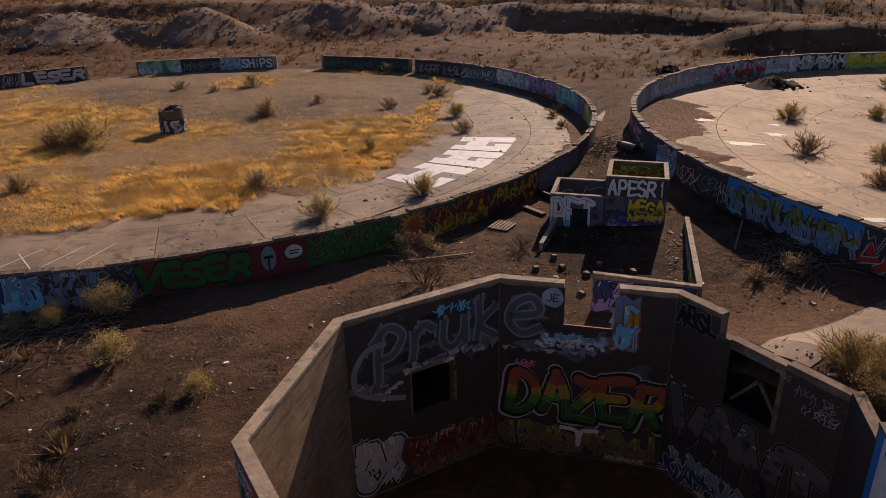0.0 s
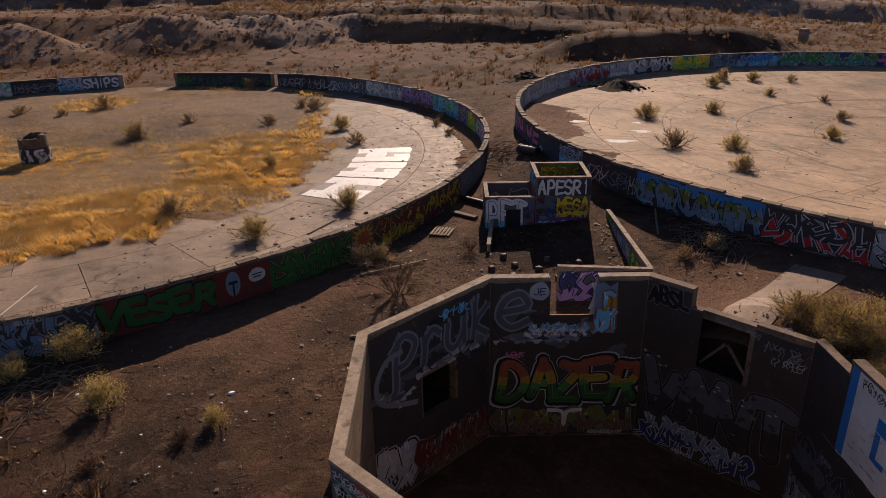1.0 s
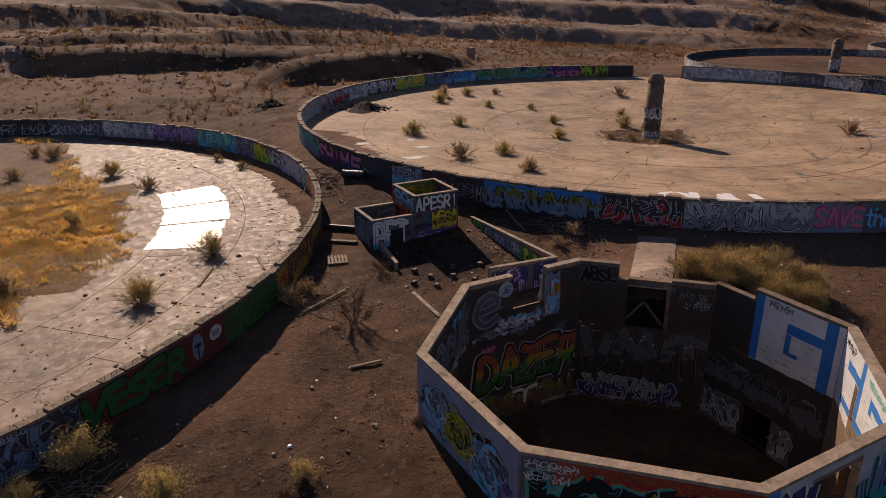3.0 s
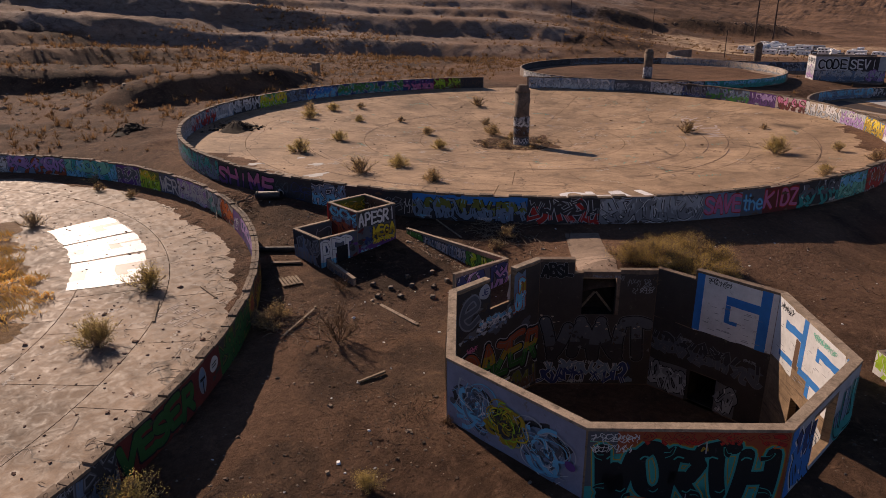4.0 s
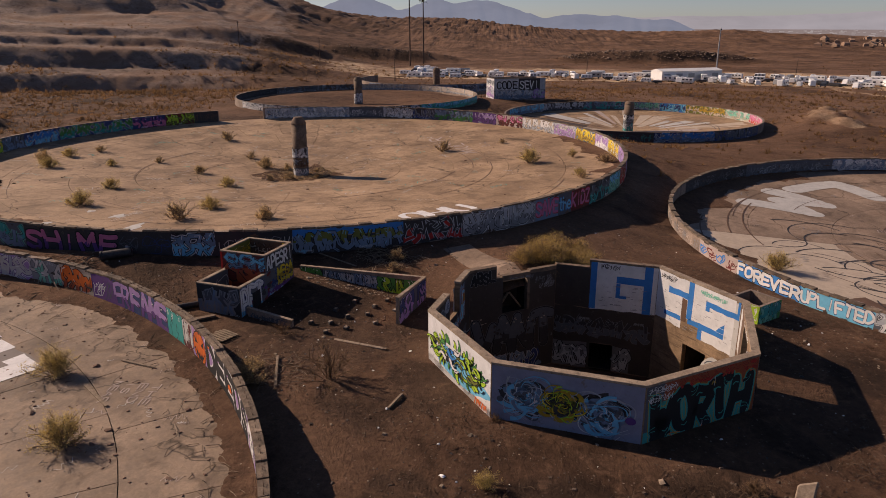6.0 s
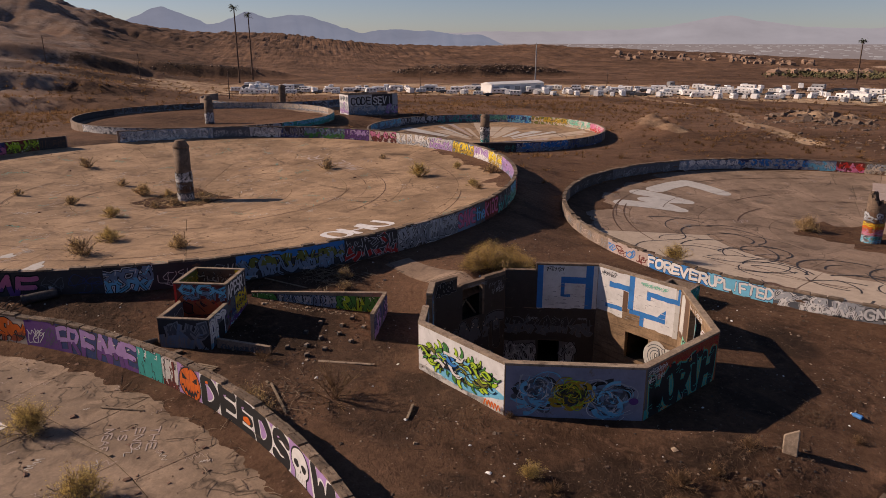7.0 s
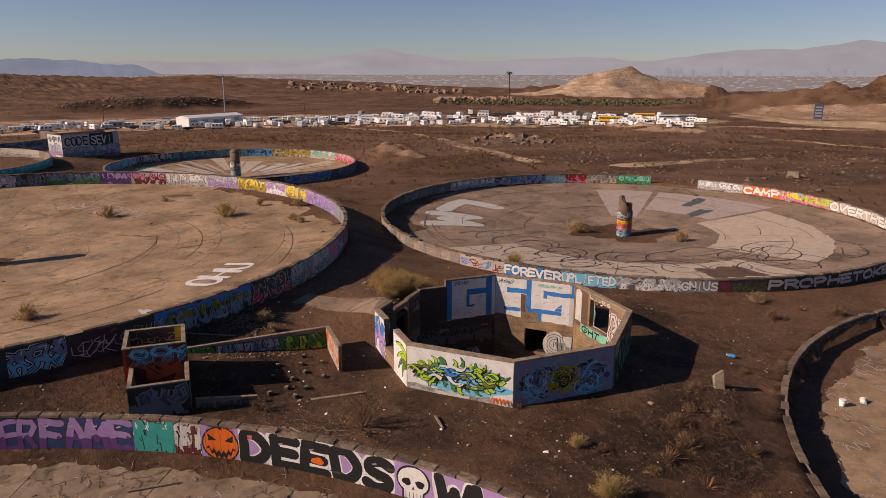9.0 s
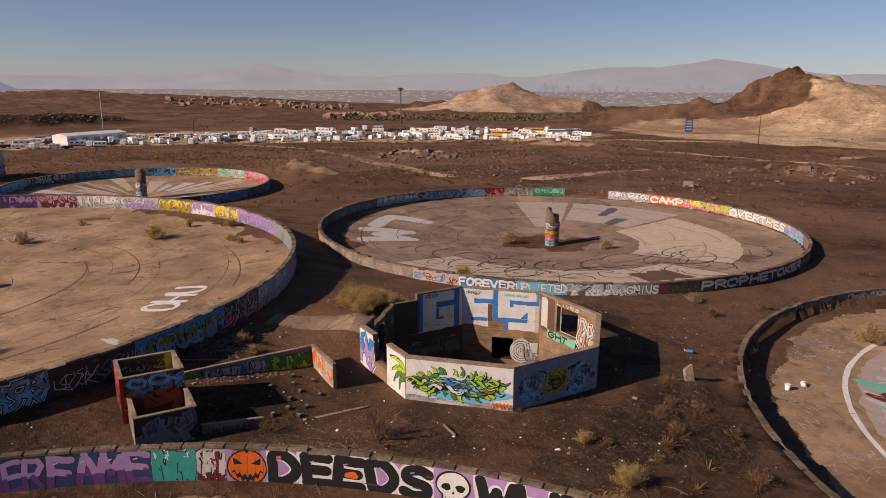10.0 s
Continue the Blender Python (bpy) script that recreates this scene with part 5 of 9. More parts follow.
for w, a0, a1, d, lb in ((walls_west[2], 95.5, 89.0, letters("SHIPS", "white", "black", "slate", bounce=0.0, bold=0.10), "white letters reading SHIPS on a dark wall"),
                         (walls_west[2], 100.0, 95.5, wild(("silver", "sky"), "navy", "bluegrey"), "silver letters on blue"),
                         (walls_west[2], 108.0, 100.0, tags(("silver", "white"), "charcoal"), "silver tags on black"),
                         (walls_west[2], 116.5, 108.0, wild(("mint", "white"), "black", "green"), "pale green letter shapes"),
                         (walls_west[3], 138.0, 126.5, letters("LESER", "offwhite", "black", "charcoal", bold=0.09, warp=2.0), "white letters reading LESER on black"),
                         (walls_west[3], 150.0, 138.5, tags(("silver", "white"), "charcoal"), "silver tags on black"),
                         (walls_west[1], 77.5, 57.5, tags(("green", "slate"), "charcoal", 1, 0.08), "dark green tags on black")):
    on_tank(w, "west", "in", a0, a1, d, lb)
# west tank, outer face
P = [
    (-96.0, -88.0, tags(("silver", "sky"), "slate"), "silver tags on slate"),
    (-88.0, -80.5, wild(("bluegrey", "silver"), "black", "slate"), "blue grey letter shapes"),
    (-80.5, -78.0, wild(("bluegrey", "sky"), "sky", "navy"), "blue letters outlined in sky blue"),
    (-78.0, -72.4, wild(("charcoal", "bluegrey"), "slate", "charcoal", shine="grey"), "dark blue and black letter shapes"),
    (-72.4, -65.0, letters("VESER", "forest", "black", "maroon", "forest", bold=0.12, bounce=0.08, over=1.04, warp=1.9), "dark green letters on dark red"),
    (-65.0, -61.0, lambda a, W, H: (a.rect(0, -0.1, W, H, "maroon"), a.up(), a.blob(W * 0.3, H * 0.55, W * 0.13, H * 0.36, "grey", 0.0), a.blob(W * 0.75, H * 0.62, W * 0.16, H * 0.2, "offwhite", 0.03), a.up(),
                                    a.blob(W * 0.3, H * 0.6, W * 0.10, H * 0.26, "bluegrey", 0.0), a.stroke([(W * 0.66, H * 0.65), (W * 0.85, H * 0.65)], 0.05, "black"), a.stroke([(W * 0.67, H * 0.57), (W * 0.83, H * 0.57)], 0.05, "black"), a.up(),
                                    a.rect(W * 0.22, H * 0.55, W * 0.38, H * 0.63, "black"), a.rect(W * 0.285, H * 0.2, W * 0.315, H * 0.56, "black")), "grey helmet shape and a white bubble on dark red"),
    (-61.0, -53.5, wild(("forest", "forest"), "black", "soot", shine="olive"), "dark green letter shapes on maroon"),
    (-53.5, -51.0, lambda a, W, H: (a.rect(0, -0.1, W, H, "brown"), a.up(), a.blob(W * 0.5, H * 0.6, W * 0.62, H * 0.5, "gold", 0.0, 26, 0.5), a.up(), a.blob(W * 0.55, H * 0.55, W * 0.36, H * 0.3, "rust", 0.1, 20, 0.3)), "gold burst on brown"),
    (-51.0, -44.0, wild(("maroon", "gold"), "black", "soot", weight=0.20, shine="gold"), "dark red letter shapes edged with gold on black"),
    (-44.0, -36.0, wild(("gold", "maroon"), "black", "soot", weight=0.16, shine="rust"), "gold and dark red shapes on black"),
    (-36.0, -26.0, tags(("bluegrey", "teal"), "slate"), "teal tags on slate"),
    (-26.0, -14.0, tags(("slate", "grey"), "charcoal"), "grey tags on black"),
]
for a0, a1, d, lb in P:
    on_tank(ww, "west", "out", a0, a1, d, lb)

# north tank, outer face
nw = walls_north[0]
P = [
    (140.0, 150.0, tags(("silver", "sky"), "slate"), "silver tags on slate"),
    (150.0, 165.5, wild(("teal", "bluegrey"), "black", "slate", shine="mint"), "teal and slate letter shapes"),
    (165.5, 177.0, letters("SHIME", "pink", "black", "charcoal", "purple", bold=0.05, lo=-0.05, hi=0.9), "pink letters reading SHIME on black"),
    (177.0, 182.7, tags(("slate", "navy"), "charcoal"), "dark tags on black"),
    (182.7, 187.2, wild(("bluegrey", "sky"), "black", "charcoal", weight=0.18), "sky blue letter shapes on black"),
    (187.2, 195.0, tags(("offwhite", "grey"), "charcoal", 1, 0.05), "white tags on dark concrete"),
    (195.0, 206.8, lambda a, W, H: (a.rect(0, H * 0.62, W, H, "blue", 0.5, 0.12), a.rect(0, -0.1, W, H * 0.62, "charcoal", 0.5), a.up(), a.wild(0.1, 0.0, W - 0.1, H * 0.9, ("olive", "gold", "bluegrey"), "black", None, 10, 0.24, "sky")), "blue, olive and gold letter shapes"),
    (206.8, 214.0, wild(("charcoal", "red"), "silver", "charcoal", weight=0.2), "black and red shapes outlined in silver"),
    (214.0, 225.0, wild(("silver", "grey"), "black", "grey", weight=0.24), "silver letter shapes"),
    (225.0, 229.4, letters("SAVE", "pink", "red", "bluegrey", bounce=0.0, bold=0.08), "pink letters reading SAVE"),
    (229.4, 232.2, letters("the", "sky", "blue", "slate", bounce=0.0, hi=0.85), "blue letters reading the"),
    (232.2, 237.0, letters("KIDZ", "pink", "red", "maroon", bounce=0.0, bold=0.08), "pink and red letters reading KIDZ"),
    (237.0, 244.0, wild(("slate", "teal"), "black", "charcoal"), "dark teal letter shapes"),
    (244.0, 250.0, wild(("sky", "mint"), "black", "teal"), "sky blue and mint letter shapes"),
    (250.0, 256.0, wild(("rust", "red"), "black", "maroon"), "rust red letter shapes"),
    (256.0, 266.0, wild(("lilac", "silver"), "black", "purple"), "lilac letter shapes"),
    (266.0, 280.0, tags(("silver", "slate"), "charcoal"), "grey tags on black"),
]
for a0, a1, d, lb in P:
    on_tank(nw, "north", "out", a0, a1, d, lb)
# north tank, inner face
P = [
    (168.0, 150.0, tags(("silver", "slate"), "grey", 1, 0.06), "dark tags on grey"),
    (150.0, 128.0, wild(("grey", "silver"), "slate", "grey"), "faded grey letter shapes"),
    (128.0, 115.0, wild(("silver", "red"), "black", "bluegrey"), "silver and red letter shapes"),
    (115.0, 108.0, wild(("silver", "white"), "slate", "bluegrey"), "white letters on blue grey"),
    (108.0, 98.5, wild(("white", "silver"), "black", "charcoal"), "white letters on black"),
    (98.5, 90.0, wild(("yellow", "lime"), "black", "green"), "yellow and green letter shapes"),
    (90.0, 84.0, wild(("slate", "bluegrey"), "black", "slate"), "slate letter shapes"),
    (84.0, 75.0, wild(("blue", "sky"), "black", "navy"), "blue letter shapes"),
    (75.0, 57.0, wild(("green", "teal"), "black", "navy", weight=0.2), "green and navy letter shapes"),
    (57.0, 49.0, wild(("purple", "pink"), "black", "navy"), "purple letter shapes"),
    (49.0, 42.0, wild(("lime", "olive"), "black", "maroon"), "lime letter shapes"),
    (42.0, 36.2, tags(("brown",), "charcoal"), "bare dark wall end"),
    (24.5, 3.0, wild(("silver", "white"), "black", "bluegrey"), "white and silver letter shapes on blue grey"),
    (3.0, -6.0, tags(("white", "silver"), "slate"), "white tags on slate"),
    (-6.0, -14.0, wild(("silver", "white"), "black", "charcoal"), "silver letters on black"),
    (-14.0, -20.0, wild(("slate", "navy"), "silver", "charcoal"), "slate and navy letter shapes"),
    (-20.0, -31.0, wild(("bluegrey", "green"), "navy", "slate"), "blue and green letter shapes"),
    (-31.0, -38.0, wild(("lilac", "purple"), "black", "purple"), "lilac letter shapes"),
    (-38.0, -46.2, wild(("pink", "maroon"), "black", "palepink"), "pink letter shapes"),
    (-46.2, -57.0, wild(("white", "silver"), "black", "cream"), "white letter shapes on cream"),
    (-57.0, -65.2, wild(("offwhite", "lilac"), "black", "silver"), "pale lilac letter shapes"),
    (-65.2, -74.0, wild(("yellow", "gold"), "black", "bluegrey"), "bright yellow letter shapes"),
    (-74.0, -81.0, wild(("lilac", "white"), "purple", "offwhite"), "lilac and white shapes"),
    (-81.0, -89.0, wild(("yellow", "gold"), "black", "offwhite"), "yellow letter shapes"),
    (-89.0, -104.0, wild(("lilac", "bluegrey"), "purple", "lilac", weight=0.16), "pale lilac wall with faint shapes"),
    (-104.0, -125.0, tags(("grey", "slate"), "grey"), "grey tags on concrete"),
]
for a0, a1, d, lb in P:
    on_tank(nw, "north", "in", a0, a1, d, lb)

# east tank
ew = walls_east[0]
P = [
    ("out", 80.0, 100.0, tags(("palepink", "grey"), None), "faded pink tags"),
    ("out", 100.0, 109.5, tags(("blue", "maroon"), "palepink", 1, 0.08), "blue and maroon tags on faded pink"),
    ("out", 109.5, 119.8, letters("FOREVER", "white", "black", "blue", bold=0.08), "white letters reading FOREVER on blue"),
    ("out", 119.8, 128.5, letters("UPLIFTED", "white", "navy", "sky", None, bold=0.08), "white and blue letters reading UPLIFTED"),
    ("out", 128.5, 138.5, wild(("silver", "white"), "black", "slate"), "silver and black letter shapes"),
    ("out", 138.5, 144.2, letters("GNIUS", "white", "black", "grey", bold=0.08), "white letters reading GNIUS on grey"),
    ("out", 144.2, 146.2, tags(("purple",), "maroon"), "maroon patch"),
    ("out", 146.2, 152.2, tags(("olive",), "charcoal"), "dark green tags on black"),
    ("out", 152.2, 183.0, letters("PROPHETOKER", "offwhite", "black", "charcoal", bounce=0.0, bold=0.095, edge=0.05, warp=0.8), "tall silver letters on black"),
    ("out", 183.0, 205.0, tags(("grey", "brown"), "charcoal"), "brown and grey tags on black"),
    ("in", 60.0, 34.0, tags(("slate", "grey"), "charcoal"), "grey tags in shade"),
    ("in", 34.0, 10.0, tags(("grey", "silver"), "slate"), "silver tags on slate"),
    ("in", 10.0, -7.0, wild(("white", "silver"), "navy", "bluegrey"), "white letters on navy"),
    ("in", -7.0, -25.0, wild(("blue", "silver"), "black", "navy"), "blue letter shapes on navy"),
    ("in", -25.0, -31.5, wild(("silver", "sky"), "black", "bluegrey"), "silver letter shapes"),
    ("in", -31.5, -38.0, wild(("red", "pink"), "black", "maroon"), "red letter shapes"),
    ("in", -38.0, -47.5, wild(("grey", "cream"), "black", "brown"), "grey and cream letter shapes"),
    ("in", -47.5, -57.8, wild(("mint", "green"), "black", "teal"), "mint green letter shapes"),
    ("in", -72.2, -85.5, wild(("white", "silver"), "black", "silver"), "white and silver letter shapes"),
    ("in", -85.5, -97.0, letters("CAMP", "white", "rust", "orange", bold=0.09), "cream letters reading CAMP outlined in orange"),
    ("in", -97.0, -104.0, wild(("yellow", "pink"), "black", "sky"), "yellow and pink letter shapes"),
    ("in", -104.0, -113.0, wild(("lime", "pink"), "rust", "pink"), "lime and pink shapes"),
    ("in", -113.0, -138.0, letters("OVERTHES", "white", "slate", "cream", bold=0.09), "white rounded letters on cream"),
    ("in", -138.0, -152.0, wild(("lilac", "sky"), "grey", "offwhite"), "pale lilac letter shapes"),
]
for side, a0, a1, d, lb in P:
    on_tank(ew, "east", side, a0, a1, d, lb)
# south tank
sw = walls_south[0]
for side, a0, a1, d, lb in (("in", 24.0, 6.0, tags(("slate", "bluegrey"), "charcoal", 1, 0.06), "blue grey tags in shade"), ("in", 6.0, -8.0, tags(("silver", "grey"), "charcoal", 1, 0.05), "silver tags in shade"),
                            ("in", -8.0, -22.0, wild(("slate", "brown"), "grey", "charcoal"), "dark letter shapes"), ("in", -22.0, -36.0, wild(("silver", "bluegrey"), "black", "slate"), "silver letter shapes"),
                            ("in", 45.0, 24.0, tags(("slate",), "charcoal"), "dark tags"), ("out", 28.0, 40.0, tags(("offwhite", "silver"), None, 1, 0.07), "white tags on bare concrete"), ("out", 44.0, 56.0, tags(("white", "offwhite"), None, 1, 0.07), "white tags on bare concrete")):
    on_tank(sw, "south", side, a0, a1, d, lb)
# rear and far tanks
rw, fw = walls_rear[0], walls_far[0]
for w, key, side, a0, a1, d, lb in (
        (rw, "rear", "in", 75.0, 40.0, wild(("sky", "bluegrey"), "black", "slate"), "blue letter shapes"), (rw, "rear", "in", 40.0, 15.0, wild(("silver", "slate"), "black", "charcoal"), "silver letter shapes on black"),
        (rw, "rear", "in", 15.0, -10.0, wild(("bluegrey", "teal"), "black", "slate"), "blue and teal letter shapes"), (rw, "rear", "in", -10.0, -26.0, wild(("mint", "silver"), "black", "bluegrey"), "mint letter shapes"),
        (rw, "rear", "in", -26.0, -40.0, wild(("navy", "sky"), "black", "blue"), "navy letter shapes"), (rw, "rear", "in", -40.0, -64.0, wild(("gold", "cream"), "black", "olive"), "gold letter shapes"),
        (rw, "rear", "in", -64.0, -84.0, wild(("mint", "cream"), "black", "offwhite"), "mint and cream letter shapes"), (rw, "rear", "in", -84.0, -125.0, wild(("pink", "red"), "black", "palepink"), "pink and red letter shapes"),
        (rw, "rear", "out", 150.0, 180.0, tags(("slate", "teal"), "charcoal"), "dark tags"), (rw, "rear", "out", 180.0, 205.0, wild(("blue", "bluegrey"), "black", "navy"), "blue letter shapes"),
        (rw, "rear", "out", 205.0, 235.0, wild(("slate", "navy"), "grey", "charcoal"), "dark letter shapes"),
        (fw, "far", "out", 130.0, 165.0, wild(("silver", "white"), "black", "slate"), "white letter shapes"), (fw, "far", "out", 165.0, 218.0, wild(("silver", "bluegrey"), "black", "charcoal"), "grey letter shapes"),
        (fw, "far", "out", 218.0, 268.0, wild(("sky", "teal"), "black", "teal"), "teal letter shapes"), (fw, "far", "in", 110.0, 60.0, tags(("slate",), "charcoal"), "dark tags"),
        (fw, "far", "in", 60.0, 10.0, wild(("slate", "grey"), "black", "brown"), "grey letter shapes"), (fw, "far", "in", 10.0, -75.0, wild(("cream", "grey"), "slate", "palepink"), "cream letter shapes")):
    on_tank(w, key, side, a0, a1, d, lb)


# ---- paint on the pump house ----
def on_oct(k, side, draw, label, z0=0.0):
    SEED[0] += 1
    p, u, n = oct_frame(k)
    holes = OCT_HOLES.get(k, [])
    if side == "out":
        f = lambda s, z, d: p + u * s + n * d + Vector((0, 0, z))
        hs = holes
        lim = (0.03, SIDE - 0.03)
    else:
        q = p + u * SIDE - n * WALL_T
        f = lambda s, z, d: q - u * s - n * d + Vector((0, 0, z))
        hs = [(SIDE - h[1], SIDE - h[0], h[2], h[3]) for h in holes]
        lim = (0.14, SIDE - 0.14)
    art = Art(SEED[0])
    draw(art)
    tops = [(0, SIDE, OCT_TOP - 0.11)]
    lay(art, f, oct_walls[k], "graffiti", label, clip=(lim[0], lim[1], -4.25, OCT_TOP - 0.11), holes=hs)


def roses(a):
    a.rect(0, -0.4, SIDE, 2.45, "violetgrey", 0.6)
    a.up()
    for k in range(26):
        cx, cz, r = ((1.35, 1.2, 1.0), (2.9, 1.1, 0.8), (4.4, 1.0, 1.0))[k % 3]
        t = a.rnd.uniform(0, 6.28)
        a.blob(cx + r * 0.75 * math.cos(t), cz + r * 0.6 * math.sin(t), r * a.rnd.uniform(0.2, 0.45), r * a.rnd.uniform(0.15, 0.35), "charcoal", 0.2, 14)
    a.up()
    for cx, cz, r, cols in ((1.35, 1.25, 0.95, ("slate", "sky", "silver", "white", "bluegrey")), (4.4, 0.98, 1.0, ("slate", "sky", "silver", "white", "bluegrey")), (2.9, 1.15, 0.72, ("olive", "gold", "lime", "yellow", "charcoal"))):
        for k in range(7):
            t = 0.9 * k
            a.blob(cx + r * 0.45 * math.cos(t), cz + r * 0.38 * math.sin(t), r * 0.45, r * 0.36, cols[(4, 0, 4)[k % 3]], 0.12, 16)
        a.up()
        for k in range(64):
            t, q, turn, ph = a.rnd.uniform(0, 6.28), 1.08 * r * a.rnd.uniform(0.08, 1.0) ** 0.8, a.rnd.uniform(0.6, 1.8), a.rnd.uniform(0, 6.28)
            ox, oz = a.rnd.uniform(-0.14, 0.14) * r, a.rnd.uniform(-0.12, 0.12) * r
            pts = [(cx + ox + q * (1 + 0.3 * math.sin(3.2 * u + ph)) * math.cos(t + turn * u), cz + oz + 0.85 * q * (1 + 0.3 * math.sin(3.2 * u + ph)) * math.sin(t + turn * u)) for u in (0, 0.25, 0.5, 0.75, 1.0)]
            a.stroke(pts, a.rnd.uniform(0.13, 0.24) if k % 3 == 0 else a.rnd.uniform(0.03, 0.07), cols[(4, 1, 0, 1)[k // 3 % 4]] if k % 3 == 0 else cols[(1, 2, 3, 2)[k % 4]], taper=True)
            if k % 8 == 7:
                a.up()
    for k in range(16):
        x, z = a.rnd.uniform(0.6, 5.2), a.rnd.uniform(0.2, 2.1)
        a.stroke([(x, z), (x + a.rnd.uniform(-0.3, 0.3), z + 0.15), (x + a.rnd.uniform(-0.4, 0.4), z - 0.2)], 0.03, a.rnd.choice(("sky", "silver")), taper=True)
    a.blob(0.4, 1.0, 0.13, 0.13, "slate")
    a.blob(5.45, 0.95, 0.2, 0.16, "purple")


def worth(a):
    a.rect(0, -0.4, SIDE, 2.45, "rust", 0.6)
    a.up()
    a.rect(0, -0.4, SIDE * 0.95, 0.5, "teal", 0.5, 0.12)
    a.rect(0, 0.4, 0.9, 2.45, "slate", 0.5, 0.08)
    a.blob(2.9, 1.0, 2.6, 0.95, "teal", 0.06, 40, 0.1)
    a.up()
    a.text("WORTH", 0.35, -0.05, 5.5, 1.95, "gold", 0.31, None, 0.10, warp=1.9, over=1.1)
    a.up()
    a.text("WORTH", 0.35, -0.05, 5.5, 1.95, "teal", 0.275, None, 0.10, warp=1.9, over=1.1)
    a.up()
    a.text("WORTH", 0.35, -0.05, 5.5, 1.95, "black", 0.19, None, 0.10, warp=1.9, over=1.1)
    a.up()
    for x, z, dx, dz in ((0.5, 1.5, -0.3, 0.25), (1.4, 0.2, -0.25, -0.2), (2.3, 1.6, 0.3, 0.3), (3.2, 0.3, 0.35, -0.25), (4.2, 1.6, -0.2, 0.3), (5.1, 1.5, 0.4, 0.2), (5.2, 0.4, 0.4, -0.2), (0.6, 0.5, -0.35, -0.1)):
        a.stroke([(x, z), (x + 0.6 * dx, z + 0.2 * dz), (x + dx, z + dz)], 0.22, "teal", taper=True)
        a.stroke([(x, z), (x + 0.6 * dx, z + 0.2 * dz), (x + 0.9 * dx, z + 0.9 * dz)], 0.15, "black", taper=True)
    a.up()
    for k in range(5):
        x = 0.62 + k * 0.98
        a.stroke([(x, 1.45), (x + 0.12, 1.55), (x + 0.3, 1.5)], 0.05, "teal")
        a.stroke([(x + 0.35, 0.35), (x + 0.5, 0.3), (x + 0.62, 0.42)], 0.04, "teal")
    for k in range(16):
        x, z = a.rnd.uniform(0.2, 5.6), a.rnd.choice((a.rnd.uniform(-0.2, 0.12), a.rnd.uniform(1.75, 2.1)))
        a.stroke([(x, z), (x + a.rnd.uniform(-0.25, 0.25), z + a.rnd.uniform(-0.3, 0.3)), (x + a.rnd.uniform(-0.4, 0.4), z + a.rnd.uniform(-0.4, 0.4))], 0.035, a.rnd.choice(("mint", "orange", "gold", "silver")))
    a.wild(1.7, 1.95, 5.7, 2.42, ("rust", "red"), "maroon", None, 7, 0.16, "rust")
    a.tag(0.15, 2.05, 1.5, 2.3, "white", 0.025)
    a.tag(0.15, 1.7, 1.3, 1.95, "white", 0.025)
    a.up()


def thorns(a, marks):
    """Curved thorns (from, to, breadth, colour), each with a black edge; later ones lie over earlier ones."""
    for k, (x0, z0, x1, z1, w, col) in enumerate(marks):
        mid = ((x0 + x1) / 2 + 0.22 * (z1 - z0), (z0 + z1) / 2 - 0.22 * (x1 - x0))
        a.stroke([(x0, z0), mid, (x1, z1)], w + 0.09, "black", taper=True)
        a.stroke([(x0, z0), mid, (x0 + 0.93 * (x1 - x0), z0 + 0.93 * (z1 - z0))], w, col, taper=True)
        if k % 3 == 2:
            a.up()


def dragon(a):
    a.rect(0, -0.4, SIDE, 2.45, "white", 0.6)
    a.rect(0, -0.4, SIDE, 0.30, "offwhite", 0.5, 0.1)
    a.up()
    a.blob(3.2, 0.75, 2.6, 0.5, "sky", 0.10)
    a.up()
    r, marks = a.rnd, []
    for k in range(34):                                # outer thorns
        t = 6.283 * k / 34 + r.uniform(-0.08, 0.08)
        x, z, L = 2.85 + 2.1 * math.cos(t), 1.2 + 0.50 * math.sin(t), r.uniform(0.35, 0.75)
        marks.append((x, z, x + L * (math.cos(t) * 0.8 + 0.25 * math.sin(3 * t)), z + L * 0.75 * math.sin(t), r.uniform(0.18, 0.34), r.choice(("lime", "lime", "green"))))
    for k in range(60):                                # the mass within
        x, z, t = r.uniform(0.55, 5.2), r.uniform(0.75, 1.7), r.uniform(-0.7, 0.7) + (3.14 if r.random() < 0.5 else 0)
        L = r.uniform(0.4, 0.9)
        cool = abs(x - 2.6 - 0.5 * (z - 1.2)) < 0.62
        marks.append((x, z, x + L * math.cos(t), z + 0.7 * L * math.sin(t), r.uniform(0.10, 0.24), r.choice(("sky", "sky", "white", "blue")) if cool else r.choice(("lime", "lime", "lime", "green", "olive", "sky"))))
    thorns(a, marks)
    a.up()
    for k in range(5):
        a.stroke([(4.75 + 0.2 * k, 0.12), (4.85 + 0.2 * k, 0.42), (4.95 + 0.2 * k, 0.17)], 0.06, "orange")
    a.up()


def side_c(a):  # outer face of the window wall
    a.rect(0, -0.4, SIDE, 2.45, "silver", 0.3)
    a.up()
    a.rect(0, -0.4, 0.5, 2.45, "blue", 0.3)
    a.wild(0.5, 0.0, 1.8, 2.2, ("navy", "blue"), "black", None, 2)
    a.wild(4.0, 0.0, 5.8, 2.2, ("bluegrey", "teal"), "black", None, 2)


